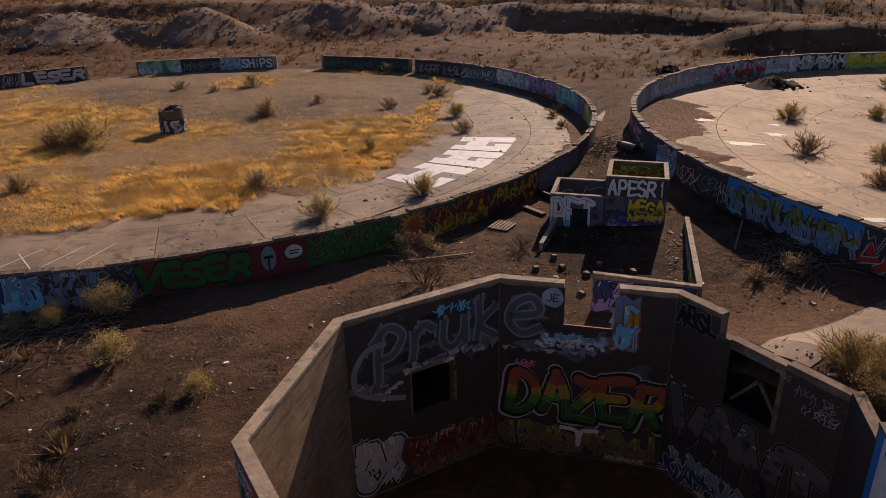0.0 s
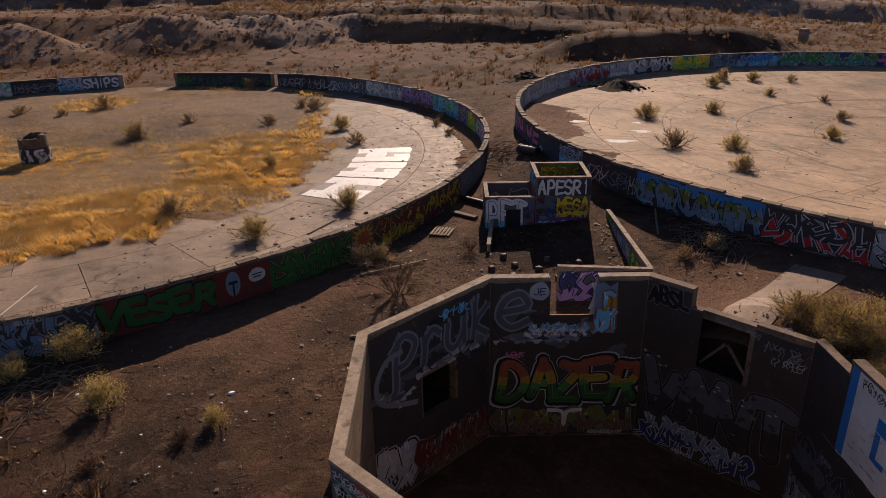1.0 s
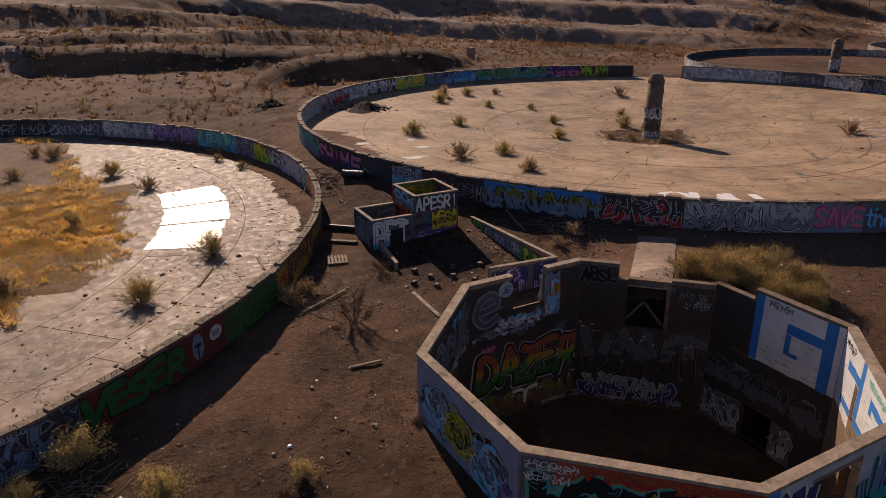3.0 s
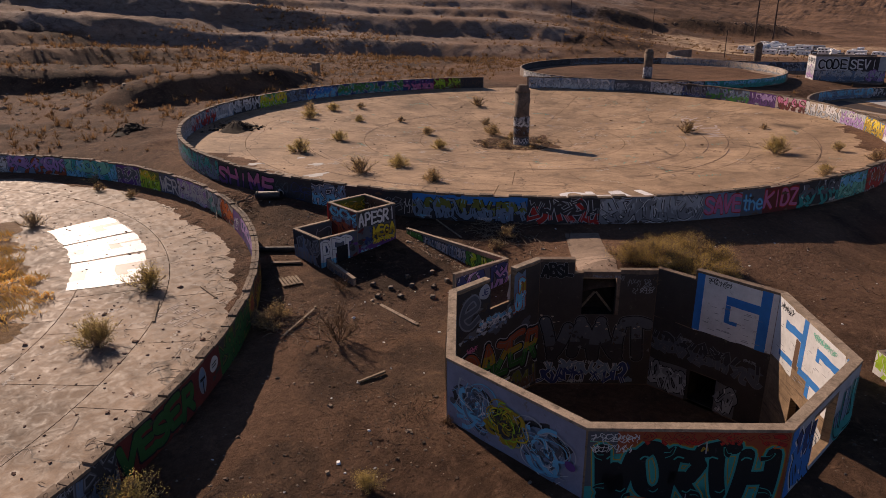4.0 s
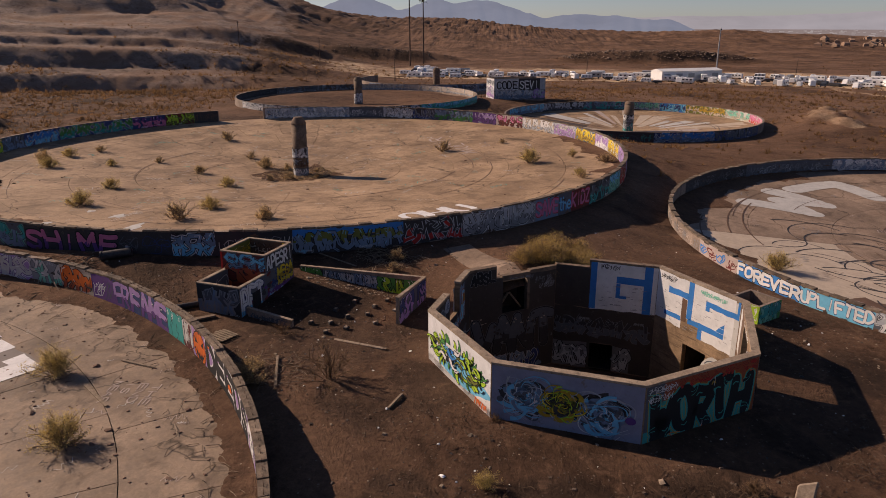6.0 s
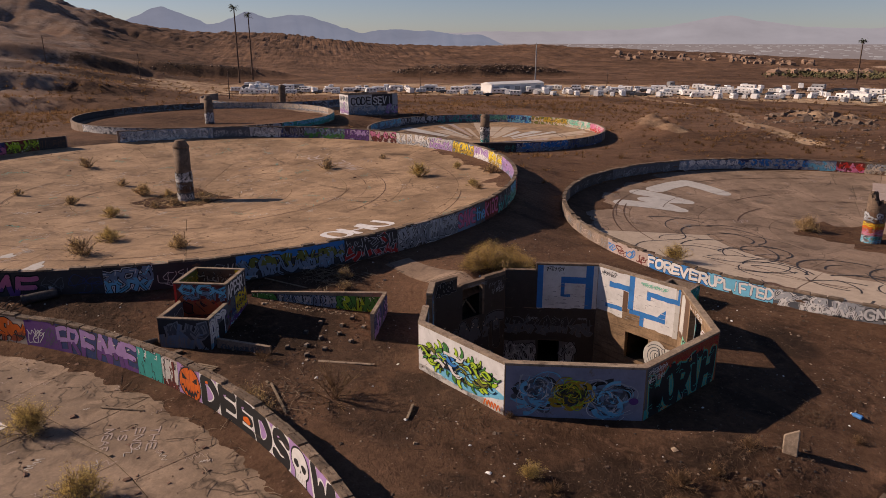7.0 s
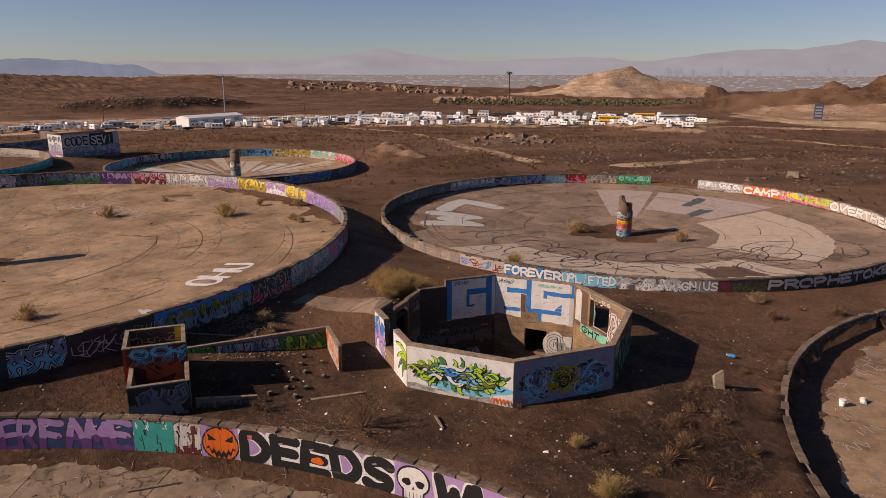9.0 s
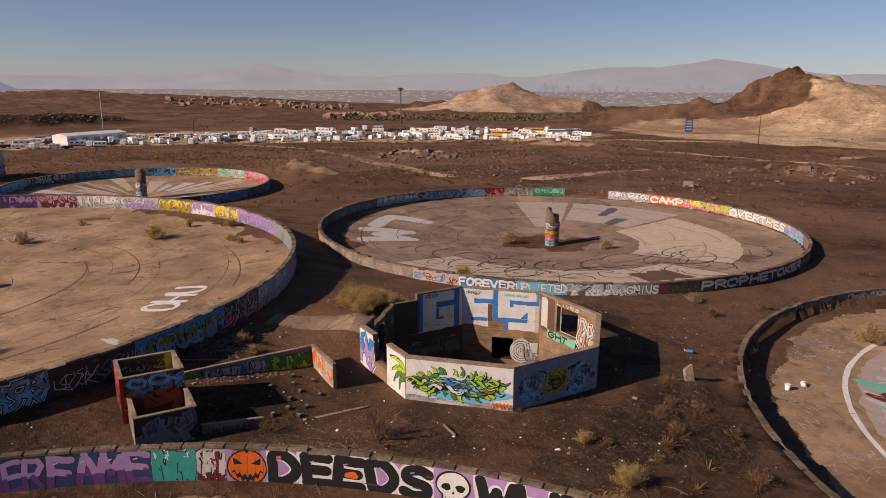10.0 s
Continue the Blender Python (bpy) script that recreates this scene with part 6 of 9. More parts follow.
def inner_g(a):
    L = SIDE
    a.rect(L - 3.75, -0.42, L - 0.1, 2.4, "white", 0.5, 0.05)
    a.up()
    a.rect(L - 3.80, -0.42, L - 3.45, 2.4, "blue", 0.5, 0.02)
    a.rect(L - 0.85, -0.42, L - 0.40, 2.4, "blue", 0.5, 0.02)
    a.rect(L - 2.35, 1.25, L - 0.85, 1.66, "blue", 0.5, 0.02)
    a.rect(L - 2.35, 0.45, L - 2.12, 1.25, "blue", 0.5, 0.02)
    a.rect(L - 2.35, 0.38, L - 1.75, 0.55, "blue", 0.5, 0.03)
    a.up()
    for k in range(26):
        x, z = a.rnd.uniform(L - 3.4, L - 0.9), a.rnd.uniform(-0.35, 1.1)
        a.stroke([(x, z), (x + a.rnd.uniform(0.1, 0.4), z + a.rnd.uniform(-0.01, 0.01))], a.rnd.uniform(0.012, 0.03), "grey")
    a.tag(L - 3.25, 2.05, L - 2.2, 2.3, "black", 0.03)


def inner_ts(a):
    a.rect(0.12, -0.35, 2.05, 2.4, "white", 0.4, 0.06)
    a.rect(2.05, 0.28, 5.45, 2.4, "white", 0.4, 0.02)
    a.rect(3.50, -0.48, 5.45, 0.28, "white", 0.4, 0.05)
    a.rect(5.45, -0.55, 5.75, 2.3, "offwhite", 0.4, 0.03)
    a.up()
    for r in ((1.0, 1.36, 2.42, 1.70), (2.40, 0.30, 2.76, 2.40), (0.8, 0.02, 2.0, 0.28), (2.52, 0.08, 4.92, 0.38), (4.62, 0.38, 4.92, 0.66), (3.62, 1.44, 5.72, 1.74), (3.62, 1.20, 3.88, 1.46), (5.58, 1.74, 5.72, 2.40), (3.26, -0.50, 3.54, 0.10)):
        a.rect(*r, "blue", 0.4, 0.03)
    a.poly([(4.40, 0.38), (4.62, 0.38), (4.62, 0.66)], "blue")
    a.poly([(4.62, 0.66), (4.92, 0.66), (4.92, 0.92)], "blue")
    a.rect(2.02, 0.05, 2.38, 1.34, "brown", 0.4, 0.03)
    a.up()
    for k in range(26):
        x, z = a.rnd.uniform(0.3, 5.0), a.rnd.uniform(-0.4, 1.4)
        a.stroke([(x, z), (x + a.rnd.uniform(0.1, 0.35), z + a.rnd.uniform(-0.01, 0.01))], a.rnd.uniform(0.012, 0.03), "grey")
    a.tag(0.4, 2.0, 1.5, 2.25, "black", 0.03)
    a.tag(3.2, 2.0, 4.9, 2.2, "mint", 0.03)
    a.up()
    # lower storey
    a.blob(4.55, -2.05, 0.85, 0.95, "offwhite", 0.03)
    a.up()
    for r in (0.72, 0.55, 0.38):
        a.ring(4.55, -2.05, r, r * 1.05, 0.05, "slate")
    a.text("IPD", 4.25, -2.3, 4.85, -1.8, "black", 0.03)
    a.wild(5.0, -3.2, 5.75, -1.2, ("offwhite", "grey"), "black", None, 2)


def inner_window(a):  # inner face of the wall with the window
    a.rect(0.2, -0.15, 1.75, 2.3, "brown", 0.4, 0.08)
    a.up()
    a.rect(0.3, 0.2, 1.0, 2.2, "offwhite", 0.4, 0.15)
    a.rect(1.0, -0.55, 5.0, 0.05, "mint", 0.4, 0.08)
    a.up()
    a.text("GHT K", 1.1, -0.5, 4.6, 0.0, "black", 0.05)
    a.text("LIVES", 1.9, 2.08, 4.2, 2.32, "white", 0.02)
    a.wild(4.2, -0.4, 5.5, 1.9, ("offwhite", "palepink"), "maroon", None, 2, 0.12)


HAND = dict(p=[[(0.25, 0.98), (0.2, 0.5), (0.24, 0.0), (0.1, -0.16), (0.55, -0.2)], [(0.0, 0.72), (0.45, 1.0), (0.88, 0.78), (0.62, 0.45), (0.12, 0.42)]], r=[[(0.2, 0.82), (0.25, 0.5), (0.22, 0.2)], [(0.22, 0.62), (0.5, 0.86), (0.85, 0.7)]],
            u=[[(0.12, 0.84), (0.14, 0.4), (0.45, 0.24), (0.74, 0.45), (0.78, 0.84)], [(0.78, 0.8), (0.86, 0.22)]], k=[[(0.2, 1.04), (0.26, 0.6), (0.22, 0.2)], [(0.82, 0.84), (0.3, 0.52), (0.9, 0.16)]],
            e=[[(0.15, 0.52), (0.82, 0.66), (0.62, 0.95), (0.25, 0.8), (0.16, 0.42), (0.5, 0.18), (0.95, 0.36)]])


def script(a, word, s0, z0, s1, z1, width=0.30):
    """Brushed lower-case hand, slate strokes with a ragged grey edge."""
    cell = (s1 - s0) / len(word)
    for grow, col in ((0.16, "grey"), (0.0, "slate")):
        for k, ch in enumerate(word):
            for path in HAND[ch]:
                pts = [(s0 + cell * (k + x + 0.12 * (y - 0.5)), z0 + (z1 - z0) * y) for x, y in path]
                a.stroke(pts, width + grow, col)
                for q in range(5 if grow else 0):
                    x, z = a.rnd.choice(pts)
                    a.blob(x + a.rnd.uniform(-0.2, 0.2), z + a.rnd.uniform(-0.25, 0.1), 0.07, a.rnd.uniform(0.08, 0.22), col, 0.2, 10)
        a.up()


def inner_pruke(a):  # big faded grey script
    # near-black coat: stained concrete, with the pit's shade put into the paint
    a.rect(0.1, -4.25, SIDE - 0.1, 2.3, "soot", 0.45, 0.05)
    a.up()
    for k in range(40):
        a.blob(a.rnd.uniform(0.4, 5.6), a.rnd.uniform(-0.3, 1.9), a.rnd.uniform(0.15, 0.5), a.rnd.uniform(0.10, 0.3), a.rnd.choice(("ash", "charcoal", "slate", "charcoal")), 0.3, 12)
    a.up()
    script(a, "pruk", 0.95, 0.05, 5.85, 1.85, 0.20)
    a.stroke([(1.5, 1.35), (0.8, 1.25), (0.35, 0.55), (0.5, -0.15), (1.2, -0.55), (2.1, -0.85)], 0.20, "grey")
    a.up()
    for k in range(46):                                # chalky lower edge of the script
        x = a.rnd.uniform(0.4, 5.8)
        a.blob(x, 0.16 - 0.75 * max(0.0, 1 - abs(x - 1.3)) + a.rnd.uniform(-0.12, 0.12), a.rnd.uniform(0.06, 0.2), a.rnd.uniform(0.05, 0.13), a.rnd.choice(("silver", "grey", "offwhite")), 0.25, 10)
    a.tag(3.2, 1.75, 4.6, 2.1, "sky", 0.06)
    a.wild(0.3, -4.1, 2.0, -2.0, ("offwhite", "silver"), "black", None, 3, 0.18)
    a.wild(2.0, -4.2, 5.7, -2.6, ("maroon", "brown"), "ash", "soot", 6, 0.18, "cream")


def inner_dazer(a):
    # dark coat again, the wall's shade included in its colour
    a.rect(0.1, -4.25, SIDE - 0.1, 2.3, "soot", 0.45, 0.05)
    a.up()
    for k in range(34):
        a.blob(a.rnd.uniform(0.3, 5.4), a.rnd.uniform(-0.5, 2.0), a.rnd.uniform(0.12, 0.45), a.rnd.uniform(0.10, 0.3), a.rnd.choice(("ash", "charcoal", "slate", "grime")), 0.3, 12)
    a.up()
    script(a, "e", 0.25, 0.2, 1.7, 1.95, 0.22)
    a.blob(1.9, 1.95, 0.36, 0.36, "silver", 0.04)
    a.rect(3.9, 0.2, 4.7, 2.2, "bluegrey", 0.4, 0.1)
    a.up()
    a.wild(1.5, 0.1, 3.8, 0.72, ("sky", "white"), "navy", None, 3)
    for k in range(22):
        a.blob(a.rnd.uniform(0.3, 3.6), a.rnd.uniform(-0.1, 0.15), a.rnd.uniform(0.06, 0.22), a.rnd.uniform(0.04, 0.1), a.rnd.choice(("silver", "grey", "bluegrey")), 0.3, 10)
    a.text("JE", 1.65, 1.78, 2.15, 2.12, "navy", 0.02)
    a.wild(3.95, 0.3, 4.65, 2.1, ("gold", "sky"), "rust", None, 2, 0.10)
    a.up()
    for grow, bold, col in ((0.12, 0.215, "silver"), (0.06, 0.185, "black")):
        a.text("DAZER", 0.40 - grow, -2.75 - grow, 5.70 + grow, -0.75 + grow * 0.5, col, bold, None, 0.08, 0.1, warp=1.9, over=1.1)
        a.up()
    a.text("DAZER", 0.42, -2.72, 5.68, -0.78, "rust", 0.12, None, 0.08, 0.1, warp=1.9, over=1.08, bands=((0.32, "forest"), (0.46, "green"), (0.66, "gold")))
    a.up()
    a.text("DAZER", 0.42, -2.66, 5.68, -0.72, "ash", -0.06, None, 0.08, 0.1, warp=1.9, over=1.08)
    a.up()
    a.tag(0.7, -0.72, 1.4, -0.5, "pink", 0.05)
    a.wild(0.3, -4.2, 5.7, -2.95, ("olive", "brown"), "ash", "charcoal", 7, 0.2, "cream")
    a.stroke([(2.35, -3.05), (2.95, -3.15), (3.02, -3.75), (3.12, -3.15), (3.7, -3.05)], 0.16, "white")


def inner_vant(a):
    # dark ground to the pit floor; stain and shade share one colour
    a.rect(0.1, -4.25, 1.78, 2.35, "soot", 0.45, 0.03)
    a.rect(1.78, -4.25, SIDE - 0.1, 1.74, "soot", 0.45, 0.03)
    a.up()
    for bold, col in ((0.21, "silver"), (0.18, "black")):
        a.text("ABSL", 0.2, 1.55, 1.72, 2.28, col, bold, None, 0.1, warp=1.8)
        a.up()
    for bold, col in ((0.215, "ash"), (0.195, "black"), (0.145, "slate")):
        a.text("VANT", 0.25, -2.95, 5.75, -0.65, col, bold, "charcoal" if col == "slate" else None, 0.05, warp=2.1, over=1.12)
        a.up()
    for k in range(60):                                # sprayed grain and chips over the letters
        a.blob(a.rnd.uniform(0.3, 5.7), a.rnd.uniform(-2.9, -0.7), a.rnd.uniform(0.03, 0.12), a.rnd.uniform(0.03, 0.10), a.rnd.choice(("ash", "soot", "charcoal", "grime")), 0.3, 9)
    for k in range(14):                                # pale chips where the plaster has burst
        x = a.rnd.uniform(0.2, 5.6)
        a.blob(x, -0.55 - 0.12 * x + a.rnd.uniform(-0.2, 0.2), a.rnd.uniform(0.03, 0.09), a.rnd.uniform(0.02, 0.05), "cream", 0.3, 8)
    a.tag(4.35, 1.1, 5.5, 1.5, "grey", 0.03)
    a.tag(4.6, 0.75, 5.6, 1.05, "silver", 0.025)
    a.tag(2.6, 1.45, 4.2, 1.66, "grey", 0.025)
    a.up()
    a.wild(0.2, -4.2, 4.9, -2.9, ("bluegrey", "navy"), "silver", "charcoal", 6, 0.16)


def inner_g_low(a):
    # lower wall and bare strip: dark stain, shade coloured in with it
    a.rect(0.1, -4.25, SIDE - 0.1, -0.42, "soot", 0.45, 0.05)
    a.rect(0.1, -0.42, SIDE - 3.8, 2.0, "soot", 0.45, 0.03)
    a.up()
    inner_g(a)
    a.up()
    a.wild(0.3, -2.2, 5.5, -1.0, ("charcoal", "slate"), "ash", None, 7, 0.22, "grey")
    a.rect(0.15, -4.22, 4.6, -2.65, "ash", 0.5, 0.06)
    a.up()
    a.wild(0.2, -4.15, 4.5, -2.75, ("grey", "silver"), "black", None, 6, 0.16)


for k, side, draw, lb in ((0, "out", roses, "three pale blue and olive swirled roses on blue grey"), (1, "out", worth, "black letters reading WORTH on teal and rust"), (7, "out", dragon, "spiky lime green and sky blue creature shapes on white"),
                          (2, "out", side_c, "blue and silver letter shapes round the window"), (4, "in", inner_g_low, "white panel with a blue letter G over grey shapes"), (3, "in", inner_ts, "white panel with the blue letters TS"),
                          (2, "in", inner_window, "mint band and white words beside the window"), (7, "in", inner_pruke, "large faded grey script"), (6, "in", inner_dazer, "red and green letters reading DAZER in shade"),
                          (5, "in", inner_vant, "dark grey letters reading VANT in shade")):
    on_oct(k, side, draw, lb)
on_oct(6, "out", lambda a: (a.rect(0, -0.4, 1.88, 2.4, "white", 0.4, 0.05), a.up(), a.wild(0.1, 0.0, 1.8, 2.2, ("blue", "lilac"), "navy", None, 2)), "blue and lilac shapes on white beside the opening")
on_oct(6, "out", lambda a: (a.rect(3.68, -0.4, SIDE, 2.4, "white", 0.4, 0.04), a.up(), thorns(a, [(5.9, 1.25, x, z, w, c) for x, z, w, c in ((4.1, 1.95, 0.45, "lime"), (4.5, 0.55, 0.4, "green"), (4.3, 1.2, 0.45, "lime"), (5.0, 2.1, 0.4, "lime"), (5.2, 0.3, 0.4, "green"), (4.9, 1.5, 0.3, "lime"), (4.9, 0.9, 0.3, "olive"))])), "lime green spikes running on round the corner")
on_oct(1, "in", lambda a: (a.tag(1.0, 0.6, 1.8, 1.1, "white", 0.05), a.tag(4.2, 1.2, 5.4, 1.7, "sky", 0.05), a.wild(0.3, -3.8, 2.2, -1.6, ("white", "silver"), "black", None, 3)), "white tags on bare board-marked concrete")


# ---- paint on the valve house, yard walls and sump ----
def on_flat(parent, p, u, n, W, draw, label, top, z0=0.0):
    SEED[0] += 1
    art = Art(SEED[0])
    draw(art, W, top - z0)
    lay(art, lambda s, z, d: p + u * s + n * d + Vector((0, 0, z0 + z)), parent, "graffiti", label, clip=(0.01, W - 0.01, -0.2, top - z0 - 0.07))


def box_side(box, nm, draw, label, top, z0=0.0):
    ob, p, u, n, L = box[nm]
    on_flat(ob, p, u, n, L, draw, label, top, z0=z0)


def box_inside(box, nm, draw, label, top, z0=0.0, t=0.17):
    ob, p, u, n, L = box[nm]
    on_flat(ob, p + u * L - n * t, -u, -n, L, lambda a, W, H: draw(a, W, H), label, top, z0=z0)


def apes(a, W, H):
    a.rect(0, -0.1, W, H, "slate", 0.5, 0.02)
    a.up()
    a.rect(0, 0.2, W, 0.9, "purple", 0.5, 0.15)
    a.rect(0.1, 2.05, W, 2.9, "charcoal", 0.5, 0.05)
    for k in range(40):
        a.blob(a.rnd.uniform(0.1, W - 0.1), a.rnd.uniform(0.0, 1.9), a.rnd.uniform(0.1, 0.35), a.rnd.uniform(0.06, 0.2), a.rnd.choice(("purple", "charcoal", "navy", "bluegrey", "slate", "maroon")), 0.3, 12)
    a.up()
    a.text("APESR1", 0.1, 2.02, W - 0.05, 2.9, "black", 0.17)
    a.up()
    a.text("APESR1", 0.1, 2.02, W - 0.05, 2.9, "white", 0.10)
    a.text("MEGA", W * 0.38, 1.2, W - 0.05, 1.95, "black", 0.2, None, 0.1)
    a.up()
    a.text("MEGA", W * 0.38, 1.2, W - 0.05, 1.95, "yellow", 0.12, "gold", 0.1)
    a.tag(W * 0.4, 0.9, W * 0.95, 1.2, "yellow", 0.06)
    a.wild(0.2, 0.0, W - 0.2, 0.7, ("slate", "sky"), "silver", None, 5, 0.2)


def pft(a, W, H):
    a.rect(0, -0.1, W, H, "slate", 0.5, 0.02)
    a.up()
    for k in range(26):
        a.blob(a.rnd.uniform(0.1, W - 0.1), a.rnd.uniform(0.0, H - 0.2), a.rnd.uniform(0.1, 0.35), a.rnd.uniform(0.08, 0.22), a.rnd.choice(("purple", "charcoal", "navy", "maroon", "slate")), 0.3, 12)
    a.up()
    a.text("PFT", 0.05, 0.25, W * 0.85, H * 0.95, "navy", 0.26, None, 0.05, warp=1.6)
    a.up()
    a.text("PFT", 0.05, 0.25, W * 0.85, H * 0.95, "white", 0.20, "sky", 0.05, cut=0.3, warp=1.6)
    a.up()
    a.text("PFT", 0.02, 0.28, W * 0.83, H * 0.97, "slate", -0.05, None, 0.05, warp=1.6)
    a.up()
    a.rect(W * 0.42, 0.0, W * 0.72, 1.3, "black", 0.4, 0.05)


def redface(a, W, H):
    a.rect(0, -0.1, W, H, "maroon", 0.5, 0.02)
    a.up()
    a.wild(0.05, 0.4, W - 0.05, 2.2, ("rust", "maroon"), "black", None, 2, 0.30, "red")
    a.wild(0.05, 1.95, W - 0.05, H - 0.05, ("sky", "bluegrey"), "black", None, 3, 0.20, "rust")
    a.rect(0, 0, 0.14, H, "red", 0.5, 0.02)


box_side(tall_box, "south", apes, "white letters reading APESR1 over a gold word MEGA", 3.0)
box_side(low_box, "south", pft, "pale blue letters with a black doorway shape", 2.0)
box_side(tall_box, "west", redface, "red, black and sky blue letter shapes", 3.0)
box_side(tall_box, "north", lambda a, W, H: (a.rect(0, 0, W, H, "red", 0.5), a.up(), a.wild(0, 0.2, W, H * 0.9, ("maroon", "black"), "black", None)), "red painted side", 3.0)
box_side(low_box, "west", lambda a, W, H: (a.rect(0, -0.1, W, H, "charcoal", 0.5), a.up(), a.wild(0.1, 0.2, W - 0.1, H * 0.9, ("slate", "bluegrey"), "grey", None, 4, 0.15, "grey")), "dark grey letter outlines on black", 2.0)
box_inside(tall_box, "north", lambda a, W, H: (a.rect(0, 0, W, H, "olive", 0.5), a.up(), a.wild(0.1, 0.1, W - 0.1, H * 0.8, ("gold", "yellow"), "olive", None, 3, 0.15)), "olive inner face with yellow letter shapes", 3.0, 2.05)
box_inside(tall_box, "east", lambda a, W, H: (a.rect(0, 0, W, H, "brown", 0.5), a.up(), a.rect(W * 0.82, 0, W, H, "yellow", 0.5, 0.03), a.wild(0.1, 0.1, W * 0.8, H * 0.8, ("brown", "cream"), "black", None, 3, 0.15)), "brown inner face with a yellow corner", 3.0, 2.05)
box_inside(low_box, "north", lambda a, W, H: (a.rect(0, 0, W, H, "slate", 0.5), a.up(), a.tag(0.2, 0.4, W - 0.2, H * 0.8, "silver", 0.06)), "slate inner face with silver tags", 2.0)


def wall_paint(wall, flip, draw, label, top):
    ob, a, u, L, t = wall
    n = Vector((u.y, -u.x, 0))
    body = [c for c in ob.children if c.name.startswith("body")][0]
    if flip:
        on_flat(body, a + u * L - n * (t / 2), -u, -n, L, draw, label, top)
    else:
        on_flat(body, a + n * (t / 2), u, n, L, draw, label, top)


wall_paint(yard_east, False, lambda a, W, H: (a.wild(0.1, 0.0, W * 0.2, H, ("green", "slate"), "black", "charcoal", 3), a.wild(W * 0.2, 0.0, W * 0.66, H, ("silver", "bluegrey"), "black", "slate", 9, 0.14), a.wild(W * 0.66, 0.0, W * 0.99, H, ("green", "lime"), "black", "green", 5, 0.2)), "slate, silver and green letter shapes", 1.25)
wall_paint(yard_east, True, lambda a, W, H: a.wild(0.1, 0.0, W - 0.1, H, ("grey", "brown"), "slate", None, 8), "faded grey letter shapes", 1.25)
wall_paint(yard_south, True, lambda a, W, H: a.wild(0.05, 0.0, W - 0.05, H, ("navy", "lilac"), "black", "slate", 4), "navy and lilac letter shapes", 1.45)
wall_paint(yard_south, False, lambda a, W, H: (a.rect(0, 0, W, H, "palepink", 0.4, 0.04), a.up(), a.wild(0.1, 0.1, W - 0.1, H * 0.95, ("orange", "cream"), "rust", None, 4, 0.16)), "orange letter shapes on pale pink", 1.45)
wall_paint(yard_stub, False, lambda a, W, H: a.tag(0.2, 0.15, W - 0.2, H * 0.8, "slate", 0.08), "dark tag", 0.65)
wall_paint(yard_stub, True, lambda a, W, H: (a.rect(0, 0, W, H, "charcoal", 0.4), a.up(), a.tag(0.2, 0.1, W - 0.2, H * 0.7, "grey", 0.05)), "grey tags on black", 0.65)
sw_obs = [c for c in sump.children]
for k, (ob, cols, bg) in enumerate(zip(sw_obs, (("teal", "mint"), ("slate", "grey"), ("slate", "grey"), ("lime", "white")), ("green", "slate", "slate", "lime"))):
    cs = [Vector((*SUMP_O, 0)), Vector((*SUMP_O, 0)) + SU * 2.0, Vector((*SUMP_O, 0)) + SU * 2.0 + SV * 1.9, Vector((*SUMP_O, 0)) + SV * 1.9]
    p, q = cs[k], cs[(k + 1) % 4]
    u = (q - p).normalized()
    on_flat(ob, p, u, Vector((u.y, -u.x, 0)), (q - p).length, lambda a, W, H: a.wild(0, -0.1, W, H, cols, "white" if bg == "lime" else "black", bg, 3), "green and teal letter shapes", 1.07)


# ---- paint on the columns and tank floors ----
def on_column(col, draw, label, z0, z1):
    SEED[0] += 1
    t, r = col
    shaft = [c for c in t.children if c.name.startswith("shaft")][0]
    art = Art(SEED[0])
    W = 2 * math.pi * r
    draw(art, W, z1 - z0)
    lay(art, lambda s, z, d: ((r * 1.02 + d) * math.cos(s / r), (r * 1.02 + d) * math.sin(s / r), z0 + z), shaft, "graffiti", label, clip=(0, W, 0, z1 - z0), gap=0.02)


def bands(rows):
    def draw(a, W, H):
        for z0, z1, cols, bg in rows:
            if bg:
                a.rect(0, H * z0, W, H * z1, bg, 0.25, 0.04)
                a.up()
            a.wild(0, H * z0, W, H * z1, cols, "black", None, 6, 0.2)
    return draw


on_column(col_north, bands(((0.0, 0.30, ("white", "silver"), "slate"), (0.34, 0.62, ("grey", "brown"), None), (0.66, 0.98, ("silver", "white"), "charcoal"))), "white and grey bands of tags", 0.2, 3.4)
on_column(col_east, bands(((0.0, 0.25, ("teal", "sky"), "slate"), (0.25, 0.45, ("red", "pink"), "rust"), (0.45, 0.62, ("yellow", "orange"), "gold"), (0.66, 0.95, ("silver", "grey"), "brown"))), "bands of teal, red and yellow paint", 0.2, 3.3)
on_column(col_west, bands(((0.1, 0.9, ("silver", "white"), "charcoal"),)), "white tags on black", 0.3, 1.7)
on_column(col_rear, bands(((0.0, 0.5, ("silver", "teal"), "slate"), (0.5, 0.95, ("white", "grey"), "charcoal"))), "white and teal tags", 0.3, 3.4)
on_column(col_far, bands(((0.0, 0.9, ("silver", "white"), "slate"),)), "white tags on slate", 0.3, 2.6)


def on_floor(tank, key, draw, label, name="floor_paint", kind="", gap=0.016):
    """Paint on a cone floor; s and z are metres east and north of the tank's centre."""
    SEED[0] += 1
    art = Art(SEED[0])
    draw(art)
    ob = lay(art, lambda s, z, d: (s, z, float(floor_z(key, math.hypot(s, z))) + d), tank, name, label, gap=gap)
    if kind:
        ob["kind"] = kind


